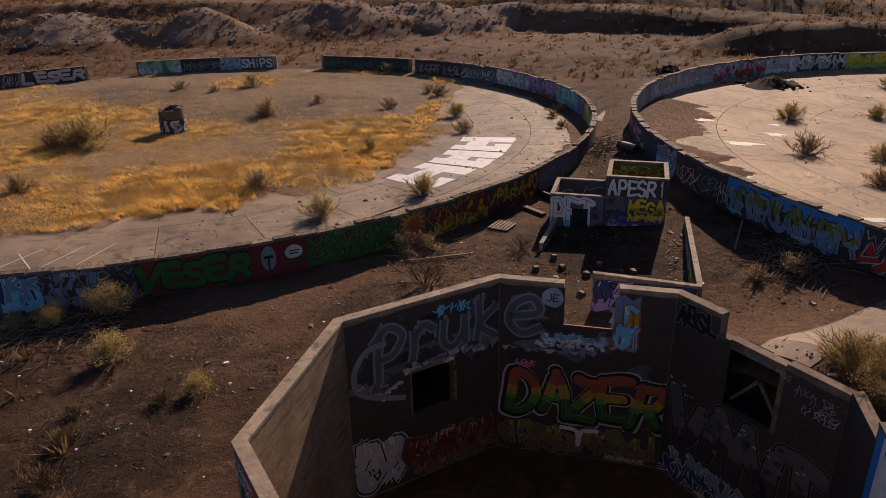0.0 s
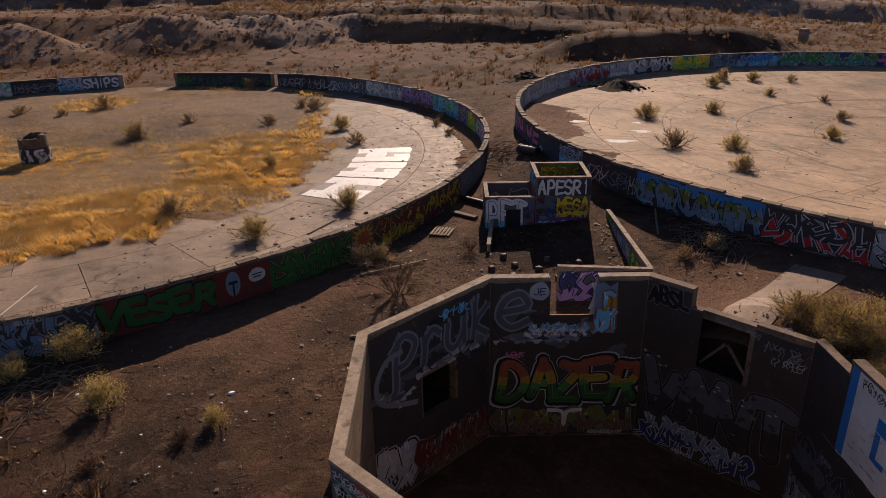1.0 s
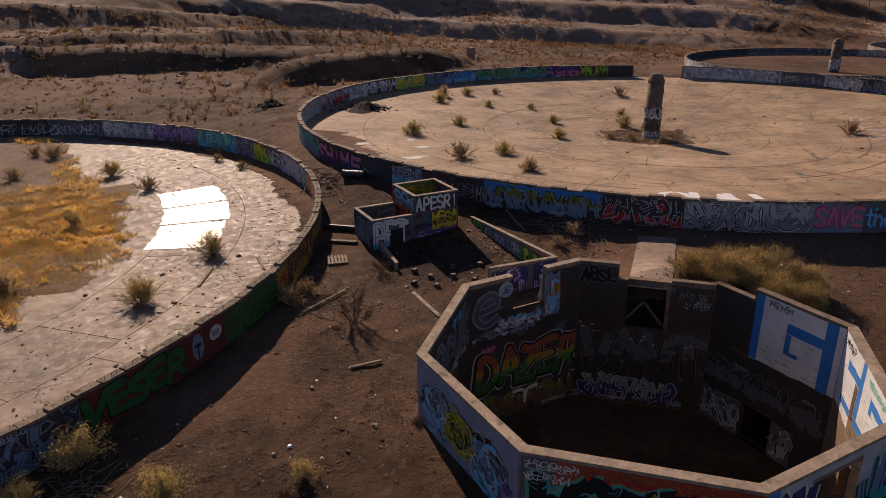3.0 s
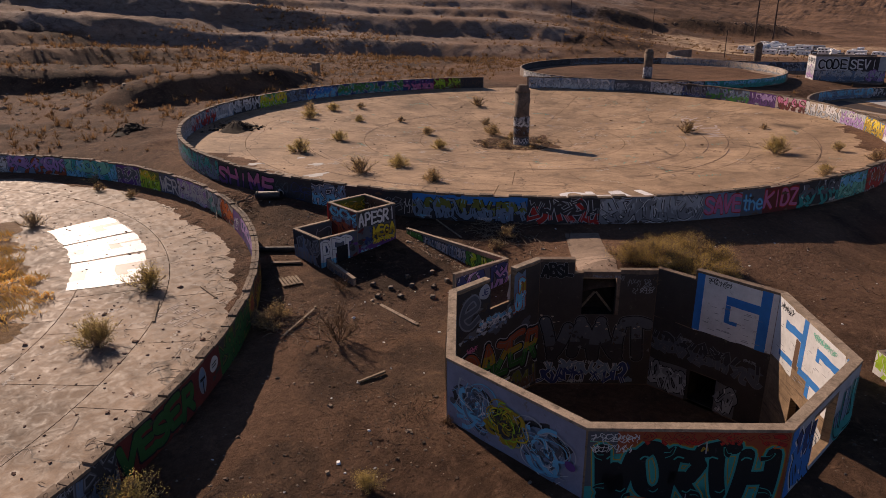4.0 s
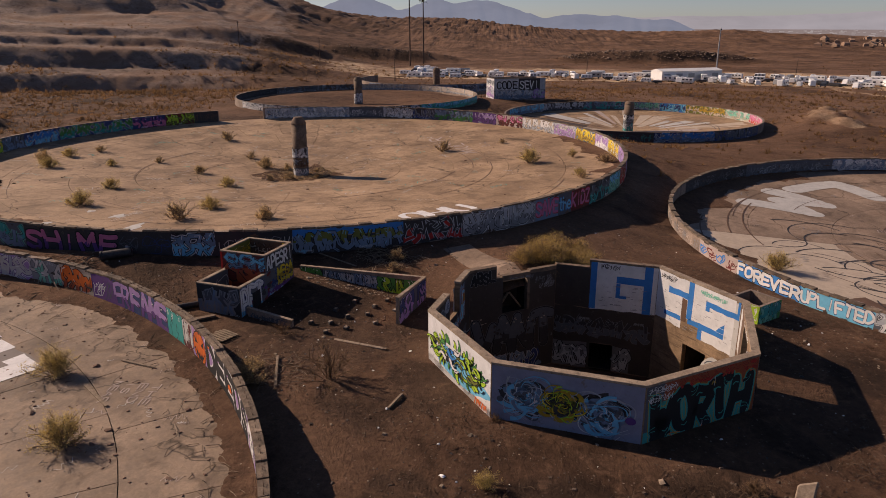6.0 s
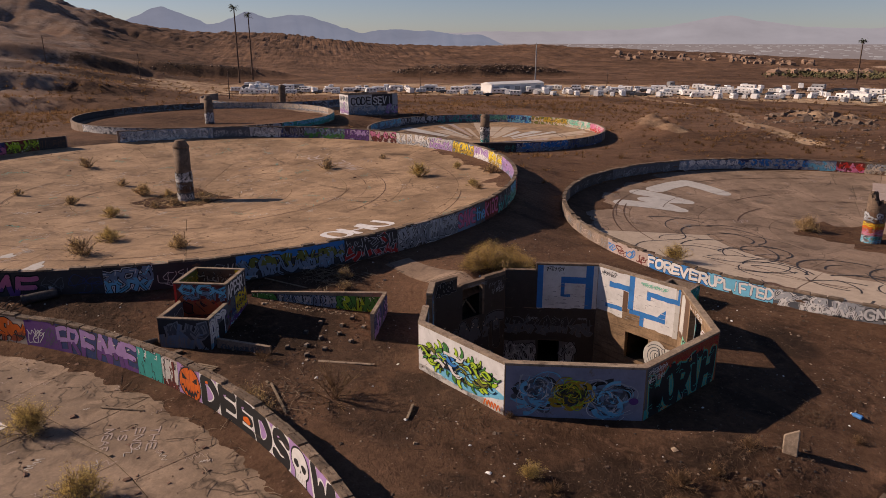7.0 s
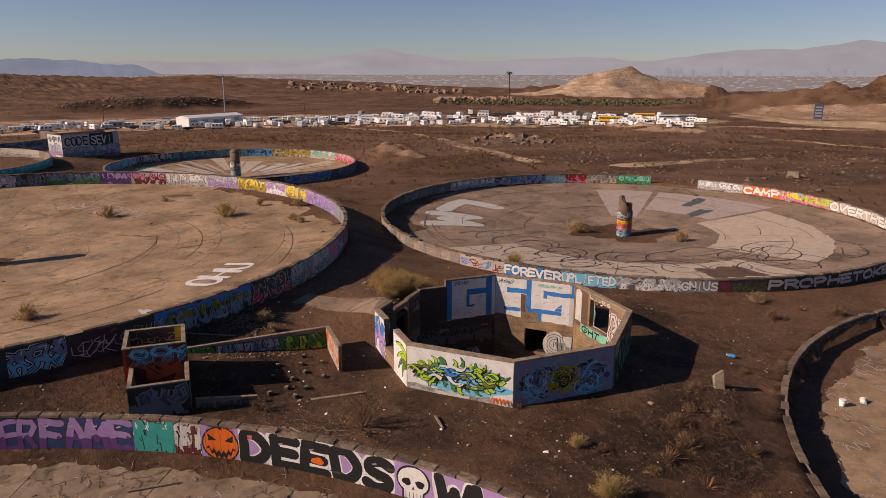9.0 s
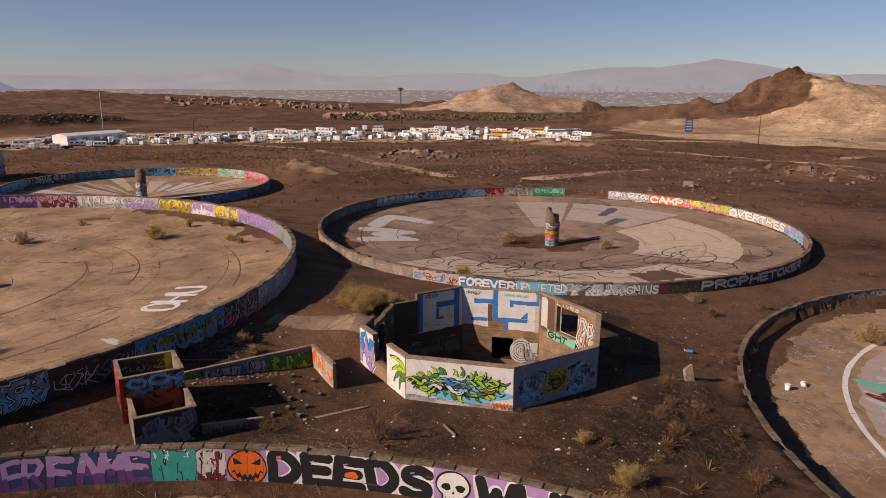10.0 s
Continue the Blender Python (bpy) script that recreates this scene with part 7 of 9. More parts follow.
def sector(a, r0, r1, a0, a1, col, rag=0.0, step=1.0):
    n, m = max(2, int(abs(a1 - a0) / 2.0)), max(1, int((r1 - r0) / step))
    pt = {}
    for i in range(n + 1):
        for j in range(m + 1):
            r = r0 + (r1 - r0) * j / m + (a.rnd.uniform(-rag, rag) if j in (0, m) else 0)
            t = radians(a0 + (a1 - a0) * i / n + (a.rnd.uniform(-rag, rag) * 1.2 if i in (0, n) else 0))
            pt[i, j] = (r * math.cos(t), r * math.sin(t))
    for i in range(n):
        for j in range(m):
            a.poly([pt[i, j], pt[i, j + 1], pt[i + 1, j + 1], pt[i + 1, j]], col)


def floor_letters(a, word, r0, r1, a0, a1, col, bold=0.05):
    """Block letters bent round the centre; their feet towards r0."""
    flat = Art(1)
    flat.text(word, 0, 0, 1, 1, col, bold)
    for layer, c, pts in flat.faces:
        out = []
        for s, z in pts:
            t, r = radians(a0 + (a1 - a0) * s), r0 + (r1 - r0) * z
            out.append((r * math.cos(t), r * math.sin(t)))
        a.poly(out, c)


def floor_words(a, word, x, y, turn, w, h, col, bold=0.0):
    flat = Art(1)
    flat.text(word, 0, 0, w, h, col, bold)
    c, s = math.cos(radians(turn)), math.sin(radians(turn))
    for layer, cc, pts in flat.faces:
        a.poly([(x + c * u - s * v, y + s * u + c * v) for u, v in pts], cc)


def chalk(a, n, r0, r1, a0, a1, cols, size=(0.5, 1.6), width=0.05):
    for k in range(n):
        r, t = a.rnd.uniform(r0, r1), radians(a.rnd.uniform(a0, a1))
        x, y, th = r * math.cos(t), r * math.sin(t), a.rnd.uniform(0, 6.28)
        w = a.rnd.uniform(*size)
        m = a.rnd.randint(4, 9)
        pts = []
        for i in range(m):
            u, v = w * (i / (m - 1) - 0.5), (0.25 if i % 2 else -0.25) * w * a.rnd.uniform(0.3, 1.0)
            pts.append((x + u * math.cos(th) - v * math.sin(th), y + u * math.sin(th) + v * math.cos(th)))
        a.stroke(pts, width * a.rnd.uniform(0.6, 1.3), a.rnd.choice(cols), smooth=a.rnd.random() < 0.6)


for r1, a0, a1 in ((28.0, -39.5, -29.5), (28.2, -28.9, -20.5), (28.2, -19.9, -11.0)):
    on_floor(tank_west, "west", lambda a: [sector(a, 24.1, r1, a0, a1, "floorgrey", 0.14), a.up()] + [sector(a, *q, "floorwhite", 0.10) for q in ((24.1, r1, a0, a0 + 3.0), (24.1, r1, a1 - 3.2, a1), (24.9, 26.4, a0 + 3.0, a1 - 3.2), (27.0, r1, a0 + 3.0, a0 + 4.5))], "large white rolled-on block shape on the slabs", gap=0.022)
on_floor(tank_west, "west", lambda a: (chalk(a, 90, 24.0, 32.6, -112, 5, ("palepink", "palepink", "offwhite"), (0.25, 0.9), 0.022),
                                       [floor_words(a, w, 20.5 + 0.05 * k, -23.75 + 0.62 * k, 184, L, 0.42, "palepink", 0.0) for k, (w, L) in enumerate((("THE", 1.9), ("END", 1.8), ("IS", 1.1), ("NEAR", 1.9)))],
                                       [a.stroke([(27 * math.cos(radians(t)) , 27 * math.sin(radians(t))), (31 * math.cos(radians(t + 5)), 31 * math.sin(radians(t + 5))), (26.5 * math.cos(radians(t + 9)), 26.5 * math.sin(radians(t + 9)))], 0.07, "offwhite", False) for t in (-108, -103, -98, -92, -88, -85)]), "white chalky scribbles and drawn lines", kind="stuff")
on_floor(tank_north, "north", lambda a: floor_letters(a, "OHU", 28.7, 25.5, 212, 226.5, "floorwhite", 0.085), "white rolled-on letters")
for r0, t0, rx, rz in ((27.7, 169.5, 1.2, 0.5), (25.1, 161.0, 0.7, 0.5), (25.1, 153.5, 0.4, 0.3), (30.0, 156.5, 0.7, 0.45), (29.2, 200.0, 1.0, 0.35), (31.0, 186.0, 0.8, 0.4)):
    on_floor(tank_north, "north", lambda a: a.blob(r0 * math.cos(radians(t0)), r0 * math.sin(radians(t0)), rx, rz, "offwhite", 0.22, 26), "spilled white paint on the slabs")
on_floor(tank_north, "north", lambda a: (chalk(a, 380, 6, 33, 0, 360, ("palepink", "palepink", "cream", "offwhite", "brown", "teal", "grey"), (0.4, 2.2), 0.045), floor_words(a, "RIR", 13, -16.5, 20, 7, 2.2, "palepink"), floor_words(a, "MVUL", 9, -19.5, 20, 7, 2.0, "palepink")), "faded pale scribbles on the slabs", kind="stuff")


for r0, r1, a0, a1, col in ((15.5, 27.4, 84, 128, "cream"), (15.8, 27.2, 128.2, 172, "cream"), (10.3, 21.5, -176, -140.2, "cream"), (10.5, 21.3, -140, -104, "cream"), (13.0, 23.5, -102, -62, "palepink"), (9.0, 23.5, -60, -40, "palepink")):
    on_floor(tank_east, "east", lambda a: sector(a, r0, r1, a0, a1, col, 0.14), "pale painted band on the slabs")
for r0, r1, a0, a1, col in ((18, 22, 150, 164, "brown"), (22, 26, 120, 128, "brown"), (13, 17, -92, -86, "slate"), (17, 22, -80, -76, "slate")):
    on_floor(tank_east, "east", lambda a: sector(a, r0, r1, a0, a1, col, 0.45), "dark worn patch across the painted band", gap=0.022)
for word, a0, a1 in (("L", 14, 34), ("M", 36, 56)):
    on_floor(tank_east, "east", lambda a: floor_letters(a, word, 23.5, 16.8, a0, a1, "offwhite", 0.12), "faded white painted letter on the slabs")


def east_floor(a):
    a.up()
    a.up()
    a.up()
    for k in range(34):
        r, t0 = a.rnd.uniform(9, 26), a.rnd.uniform(0, 360)
        cx, cy = a.rnd.uniform(-3, 3), a.rnd.uniform(-3, 3)
        a.ring(cx, cy, r, r, a.rnd.uniform(0.05, 0.13), "brown", t0, t0 + a.rnd.uniform(10, 45), 12)
    for k in range(64):
        t = radians(a.rnd.uniform(75, 200))
        r = a.rnd.uniform(14, 24)
        x, y, q = r * math.cos(t), r * math.sin(t), a.rnd.uniform(1.5, 4.5)
        t0 = a.rnd.uniform(0, 360)
        a.ring(x * 0.9, y * 0.9, q, q, a.rnd.uniform(0.08, 0.18), "charcoal", t0, t0 + a.rnd.uniform(60, 160), 14)


on_floor(tank_east, "east", lambda a: (east_floor(a), chalk(a, 90, 10, 26, 0, 360, ("brown", "grey", "palepink"), (0.6, 2.4), 0.05)), "dark tyre marks and scribbles", kind="stuff")
on_floor(tank_south, "south", lambda a: (sector(a, 23.4, 23.75, -12, 40, "floorwhite", 0.03), sector(a, 12, 22.8, -20, 38, "palepink", 0.2)), "pale painted ring and band")
on_floor(tank_south, "south", lambda a: ([a.blob((16 + 6 * a.rnd.random()) * math.cos(radians(t)), (16 + 6 * a.rnd.random()) * math.sin(radians(t)), a.rnd.uniform(0.5, 1.6), a.rnd.uniform(0.4, 1.1), a.rnd.choice(("offwhite", "cream", "offwhite", "mint", "brown", "maroon")), 0.25, 18) for t in range(-20, 38, 2)]), "blotches of cream, green and white paint on the slabs", kind="stuff", gap=0.024)
on_floor(tank_south, "south", lambda a: (chalk(a, 110, 24, 29, -30, 45, ("offwhite", "palepink", "grey"), (0.6, 1.8), 0.06), floor_letters(a, "MULOR", 22.2, 18.0, 38, 2, "offwhite", 0.06)), "pale scribbles and block letters", kind="stuff")
def rear_floor(a):
    t = 0.0
    while t < 355:
        w = a.rnd.choice((3, 4, 6, 9, 14)) * a.rnd.uniform(0.8, 1.2)
        r0 = a.rnd.uniform(2.5, 9)
        sector(a, r0, a.rnd.uniform(r0 + 5, 21.0), t, min(359, t + w), a.rnd.choice(("cream", "palepink", "palepink", "cream", "brown", "offwhite", "grime")), 0.35, 2.5)
        t += w + a.rnd.uniform(0.5, 5)
    a.up()
    sector(a, 8, 19, 150, 158, "teal", 0.4, 2.5)
    sector(a, 10, 18, 228, 233, "mint", 0.4, 2.5)
    for k in range(40):
        r, t0 = a.rnd.uniform(5, 20), a.rnd.uniform(0, 360)
        a.ring(a.rnd.uniform(-2, 2), a.rnd.uniform(-2, 2), r, r, a.rnd.uniform(0.08, 0.16), "charcoal", t0, t0 + a.rnd.uniform(10, 50), 10)


on_floor(tank_rear, "rear", rear_floor, "faded painted wedges in cream, pink and brown", kind="stuff")
on_floor(tank_north, "north", lambda a: ([a.ring(a.rnd.uniform(-2, 2), a.rnd.uniform(-2, 2), r, r, a.rnd.uniform(0.04, 0.10), "brown", t, t + a.rnd.uniform(15, 60), 18) for r, t in [(a.rnd.uniform(7, 31), a.rnd.uniform(0, 360)) for _ in range(18)]],
                                         [a.stroke([(r * math.cos(t) + q * a.rnd.uniform(-0.25, 0.25), r * math.sin(t) + q * 1.1 * math.cos(k)) for q in range(5)], 0.05, "brown", False) for k, r, t in [(k, a.rnd.uniform(5, 28), a.rnd.uniform(0, 6.28)) for k in range(26)]]), "faint tyre arcs and dark cracks", kind="stuff")
on_floor(tank_west, "west", lambda a: [a.stroke([((r + 0.7 * q * math.sin(k + 0.4 * q)) * math.cos(t + 0.025 * q * s1), (r + 0.7 * q * math.sin(k + 0.4 * q)) * math.sin(t + 0.025 * q * s1)) for q in range(6)], 0.025, "brown", False) for k, r, t, s1 in [(k, a.rnd.uniform(24, 31), radians(a.rnd.uniform(-110, 10)), a.rnd.choice((-1, 1))) for k in range(10)]], "dark cracks across the slabs", kind="stuff")


# ---- dirt that has drifted into the tanks ----
def dirt_patch(tank, key, edge_in, edge_out, a0, a1, height, mat, name, label, seed=0, na=120, nr=10, z_of=None):
    """A sheet of dirt between two ragged radii (functions of the angle), thinning to its edges."""
    vs, fs = [], []
    for i in range(na + 1):
        a = a0 + (a1 - a0) * i / na
        ra, rb = edge_in(a), edge_out(a)
        for j in range(nr + 1):
            f = j / nr
            r = ra + (rb - ra) * f
            x, y = r * math.cos(radians(a)), r * math.sin(radians(a))
            h = height(f, a) + 0.06 * float(fbm(np.array(x * 0.8 + seed), np.array(y * 0.8), 3)) * min(1.0, 6 * f * (1 - f) + 0.1)
            vs.append((x, y, float(floor_z(key, r)) + h))
    w = nr + 1
    for i in range(na):
        for j in range(nr):
            fs.append((i * w + j, (i + 1) * w + j, (i + 1) * w + j + 1, i * w + j + 1))
    return part(name, (vs, fs), mat, tank, label, True)


def wav(a, s, amp, f=0.09):
    return amp * float(fbm(np.array(a * f + s), np.array(s * 3.1), 4)) * 2


def west_edge(a):
    b = a % 360
    north = float(sstep(14, 48, b) * sstep(300, 215, b))
    return 22.6 + wav(a, 4.0, 1.6, 0.11) + wav(a, 9.0, 0.7, 0.3) + 11.0 * north


dirt_patch(tank_west, "west", lambda a: 0.0, lambda a: min(33.68, west_edge(a)), 0, 360, lambda f, a: 0.10 + 0.14 * (1 - f) - 0.16 * max(0, f - 0.9) * 10 * (0.0 if west_edge(a) > 33 else 1.0), M_FILL, "dirt_fill", "grey-brown dirt filling the middle of the tank", 3, 900, 36)
dirt_patch(tank_west, "west", lambda a: 32.6 + wav(a, 2.0, 0.55, 0.10) + wav(a, 7.0, 0.22, 0.9) - 0.5 * float(sstep(-70, -30, a)), lambda a: 33.68, -125, 34, lambda f, a: -0.02 + 0.14 * f ** 0.7, M_SOIL, "dirt_drift", "drift of brown dirt along the foot of the wall", 5, 900, 6)
dirt_patch(tank_north, "north", lambda a: 30.3 + wav(a, 12.0, 1.6, 0.14) + wav(a, 17.0, 0.6, 0.35), lambda a: 34.68, 146, 186, lambda f, a: -0.02 + 0.2 * f, M_SOIL, "dirt_drift", "drift of brown dirt along the foot of the wall", 6, 400, 6)
dirt_patch(tank_north, "north", lambda a: 33.0 + wav(a, 21.0, 1.2, 0.14) + wav(a, 27.0, 0.4, 0.35), lambda a: 34.68, -110, -60, lambda f, a: -0.02 + 0.12 * f, M_SOIL, "dirt_drift", "thin drift of dirt along the wall", 8, 400, 6)
dirt_patch(tank_north, "north", lambda a: 0.7, lambda a: 4.6 + wav(a, 31.0, 1.4, 0.03), 0, 360, lambda f, a: 0.14 * (1 - f) - 0.015 * f, M_SOIL, "dirt_mound", "low ring of dirt round the column", 9, 60, 6)
dirt_patch(tank_east, "east", lambda a: 0.6, lambda a: 5.2 + wav(a, 41.0, 2.2, 0.03), 0, 360, lambda f, a: 0.10 * (1 - f) - 0.015 * f, M_SOIL, "dirt_mound", "low ring of dirt round the column", 11, 60, 6)
dirt_patch(tank_east, "east", lambda a: 25.2 + wav(a, 51.0, 2.2, 0.1), lambda a: 27.68, 20, 112, lambda f, a: -0.02 + 0.5 * f * float(sstep(45, 80, a) * sstep(112, 92, a)) + 0.1 * f, M_SOIL, "dirt_drift", "dirt spilling over the buried wall", 12, 500, 6)
dirt_patch(tank_south, "south", lambda a: 27.6 + wav(a, 61.0, 0.7, 0.08) + wav(a, 64.0, 0.2, 0.9), lambda a: 29.68, -40, 70, lambda f, a: -0.02 + 0.15 * f, M_SOIL, "dirt_drift", "drift of brown dirt along the wall", 13, 500, 6)
dirt_patch(tank_far, "far", lambda a: 0.0, lambda a: 23.0 + wav(a, 71.0, 0.8, 0.1), 0, 360, lambda f, a: 0.06, M_SOIL, "dirt_fill", "dark dirt covering the floor", 14, 90, 8)


# ---- plants ----
def leaf_quads(pts, size, rnd):
    vs, fs = [], []
    for p in pts:
        d = Vector((rnd.gauss(0, 1), rnd.gauss(0, 1), rnd.gauss(0, 0.8))).normalized()
        e = d.cross(Vector((rnd.gauss(0, 1), rnd.gauss(0, 1), rnd.gauss(0, 1)))).normalized()
        s = size * rnd.uniform(0.6, 1.4)
        o = len(vs)
        vs += [p - d * s, p + e * s * 0.45, p + d * s, p - e * s * 0.45]
        fs.append((o, o + 1, o + 2, o + 3))
    return vs, fs


def make_shrub(seed, stems, h, spread, leaves, leaf, mat_leaf, name="desert_shrub", label="", stem=None):
    rnd = random.Random(seed)
    t = thing(name, label, "shrub", "desert shrubs")
    parts, tips = [], []
    for k in range(stems):
        a, tilt = rnd.uniform(0, 6.283), abs(rnd.gauss(0, 0.55)) * spread + 0.12
        L = h * rnd.uniform(0.55, 0.95)
        p, d = Vector((rnd.gauss(0, 0.06), rnd.gauss(0, 0.06), -0.08)), Vector((math.cos(a) * math.sin(tilt), math.sin(a) * math.sin(tilt), math.cos(tilt)))
        path = [p]
        for j in range(4):
            d = (d + Vector((rnd.gauss(0, 0.16), rnd.gauss(0, 0.16), rnd.gauss(0.05, 0.1)))).normalized()
            path.append(path[-1] + d * L / 4)
            if j >= 1:
                for q in range(4):
                    e = (d + Vector((rnd.gauss(0, 0.6), rnd.gauss(0, 0.6), rnd.gauss(0.1, 0.4)))).normalized()
                    tw = [path[-1], path[-1] + e * L * 0.16, path[-1] + e * L * 0.30 + Vector((0, 0, 0.02))]
                    parts.append(tube(tw, [0.011, 0.008, 0.005], 3, False))
                    tips += [tw[1], tw[2], tw[2]]
        parts.append(tube(path, [0.018, 0.015, 0.011, 0.008, 0.004], 3, False))
        tips += path[3:]
    part("branchwork", join(parts), stem or M_STEM, t, "thin grey-brown stems")
    pts = [rnd.choice(tips) + Vector((rnd.gauss(0, 0.08), rnd.gauss(0, 0.08), rnd.gauss(0, 0.065))) * h for _ in range(leaves)]
    part("foliage", leaf_quads(pts, leaf, rnd), mat_leaf, t, "small sparse leaves")
    return t


SHRUBS = [make_shrub(1, 40, 1.1, 1.2, 5600, 0.024, M_LEAF, label="olive green creosote shrub with open branches"), make_shrub(2, 40, 0.95, 1.4, 4600, 0.024, M_LEAF, label="rounded olive creosote shrub"),
          make_shrub(3, 46, 0.9, 1.5, 3800, 0.024, M_LEAFD, label="half-dry brown desert shrub"), make_shrub(4, 44, 0.85, 1.8, 1500, 0.024, M_LEAFD, label="bare twiggy dead desert shrub"),
          make_shrub(5, 30, 1.3, 0.9, 4050, 0.024, M_LEAF, label="upright sparse creosote shrub")]
SHRUBS.append(make_shrub(6, 70, 1.0, 1.4, 17000, 0.014, M_BROOM, label="large pale yellow-brown broom bush"))
SHRUBS.append(make_shrub(7, 46, 0.8, 1.9, 1100, 0.022, M_DEAD, label="flattened bare brown dead brush", stem=M_DEAD))
SHRUBS.append(make_shrub(8, 20, 1.35, 1.3, 900, 0.022, M_DEAD, label="tall thin brown shrub, nearly bare", stem=M_DEAD))
USED = set()


def place_shrub(kind, x, y, size, z=None, squash=1.0):
    if z is None:
        z = surface(x, y)
    rnd = random.Random(int(x * 31 + y * 57))
    m = pose(x, y, z, 0, 0, rnd.uniform(0, 360))
    src = SHRUBS[kind]
    if kind not in USED:
        USED.add(kind)
        ob = src
    else:
        ob = copy_thing(src, m)
    ob.matrix_basis = m @ Matrix.Diagonal((size, size, size * squash, 1))
    return ob


def surface(x, y):
    for key, (c, R, rim, fe, fc, g) in TANKS.items():
        d = math.hypot(x - c[0], y - c[1])
        if d < R - WALL_T:
            return float(floor_z(key, d)) + (0.1 if key == "west" and d < west_edge(math.degrees(math.atan2(y - c[1], x - c[0]))) else 0.0)
    return float(land(x, y))


for k, x, y, s in ((1, 26.5, 53.7, 1.4), (3, 22.9, 43.3, 1.75), (1, 27.5, 42.7, 1.2), (2, 23.8, 36.8, 1.15), (1, 34.2, 55.3, 1.1), (1, 38.6, 45.6, 1.1), (2, 44.3, 50.8, 1.0), (2, 44.5, 68.5, 1.4)):
    place_shrub(k, x, y, s)
for k, x, y, s in ((1, 41.6, 66.1, 1.2), (1, 47.5, 67.6, 1.1), (3, 51.3, 66.0, 1.0), (3, 48.0, 57.1, 0.9), (1, 44.6, 60.9, 0.8), (3, 62.6, 54.6, 1.6), (3, 53.5, 48.4, 1.1), (2, 49.6, 45.2, 1.4), (3, 57.6, 25.4, 1.7), (0, 48.3, 15.1, 1.5), (3, 61.0, 18.1, 0.8), (3, 46.6, 6.9, 1.3), (3, 39.0, 10.3, 0.8), (4, 50.5, 10.1, 0.7), (1, 40.9, 10.4, 0.8), (3, 43.2, 42.6, 0.9), (3, 45.2, 38.0, 0.8), (3, 44.2, 40.9, 1.0), (2, 49.0, 42.6, 0.9), (3, 48.6, 39.0, 0.7)):
    place_shrub(k, x, y, s)
for k, x, y, s in ((0, -6.6, 34.6, 1.15), (0, -1.3, 38.2, 1.15), (3, 9.1, 58.7, 0.8), (3, 9.2, 54.8, 0.8), (2, -25.6, 40.0, 1.3), (2, -11.1, 39.8, 1.35), (1, -27.2, 51.6, 2.6), (3, -28.4, 52.6, 2.7), (2, -29.4, 52.0, 2.0), (2, -16.0, 62.9, 1.8), (3, 1.4, 54.2, 1.3)):
    place_shrub(k, x, y, s)
for k, x, y, s in ((3, -0.6, 70.2, 1.5), (4, -5.4, 48.7, 0.9), (3, -5.1, 64.4, 1.3), (3, -12.2, 68.0, 1.2), (3, -21.1, 78.2, 1.9), (3, -28.9, 77.2, 1.3), (3, -24.6, 75.3, 1.0), (3, -6.6, 85.6, 1.4), (0, 0.9, 60.5, 1.15), (3, -1.7, 72.1, 1.2), (3, 10.2, 61.2, 0.9)):
    place_shrub(k, x, y, s)
for k, x, y, s in ((0, -12.7, 23.4, 1.1), (0, -14.5, 22.7, 0.75), (3, -15.8, 22.4, 0.8), (0, -7.9, 18.5, 0.55), (6, -8.8, 18.0, 0.6), (7, -0.9, 25.6, 1.25), (3, 11.9, 24.6, 0.7), (3, 13.4, 24.6, 0.9), (6, -11.2, 17.4, 0.55), (6, -10.6, 14.4, 0.9)):
    place_shrub(k, x, y, s)
for k, x, y, s in ((6, -9.2, 13.2, 0.9), (6, -8.9, 11.6, 0.7), (6, -7.6, 9.4, 0.7), (6, -7.4, 4.3, 0.45), (6, -3.6, 18.2, 0.4), (7, 3.3, 29.0, 0.6), (3, -1.8, 28.9, 1.2), (3, -0.8, 29.3, 1.0), (0, -11.4, 20.4, 0.9), (6, -10.9, 16.2, 0.7)):
    place_shrub(k, x, y, s)
for k, x, y, s in ((5, 12.8, 13.4, 2.0), (5, 14.6, 14.9, 2.2), (5, 13.0, 15.6, 2.0), (5, 15.4, 13.2, 1.8), (5, 12.0, 14.8, 1.6), (5, 14.0, 12.4, 1.5), (5, 11.5, 15.3, 1.8), (5, 11.1, 16.6, 1.5), (5, 11.4, 13.4, 1.6), (0, 17.9, -0.6, 1.2), (2, 28.2, -19.7, 1.6), (2, 17.9, -25.1, 1.3), (2, -12.5, -13.2, 1.7), (6, -15.2, 15.6, 0.9), (6, -12.5, 12.0, 0.7), (6, -3.4, -5.7, 0.9), (3, -1.1, -7.6, 1.0), (6, -5.5, -10.4, 0.9), (6, -10.2, 11.0, 0.6)):
    place_shrub(k, x, y, s * (0.8 if k == 5 else 1.0), None, 0.85 if k == 5 else 1.0)


def scatter(n, seed, x0, x1, y0, y1, keep=None):
    rnd = random.Random(seed)
    out = []
    while len(out) < n:
        x, y = rnd.uniform(x0, x1), rnd.uniform(y0, y1)
        if keep is None or keep(x, y, rnd):
            out.append((x, y))
    return out


def in_tank(x, y, pad=0.8):
    return any(math.hypot(x - c[0], y - c[1]) < R + pad for c, R, *_ in TANKS.values())


def open_ground(x, y, rnd):
    return not in_tank(x, y) and float(oct_dist(np.array(x), np.array(y))) > 0.4


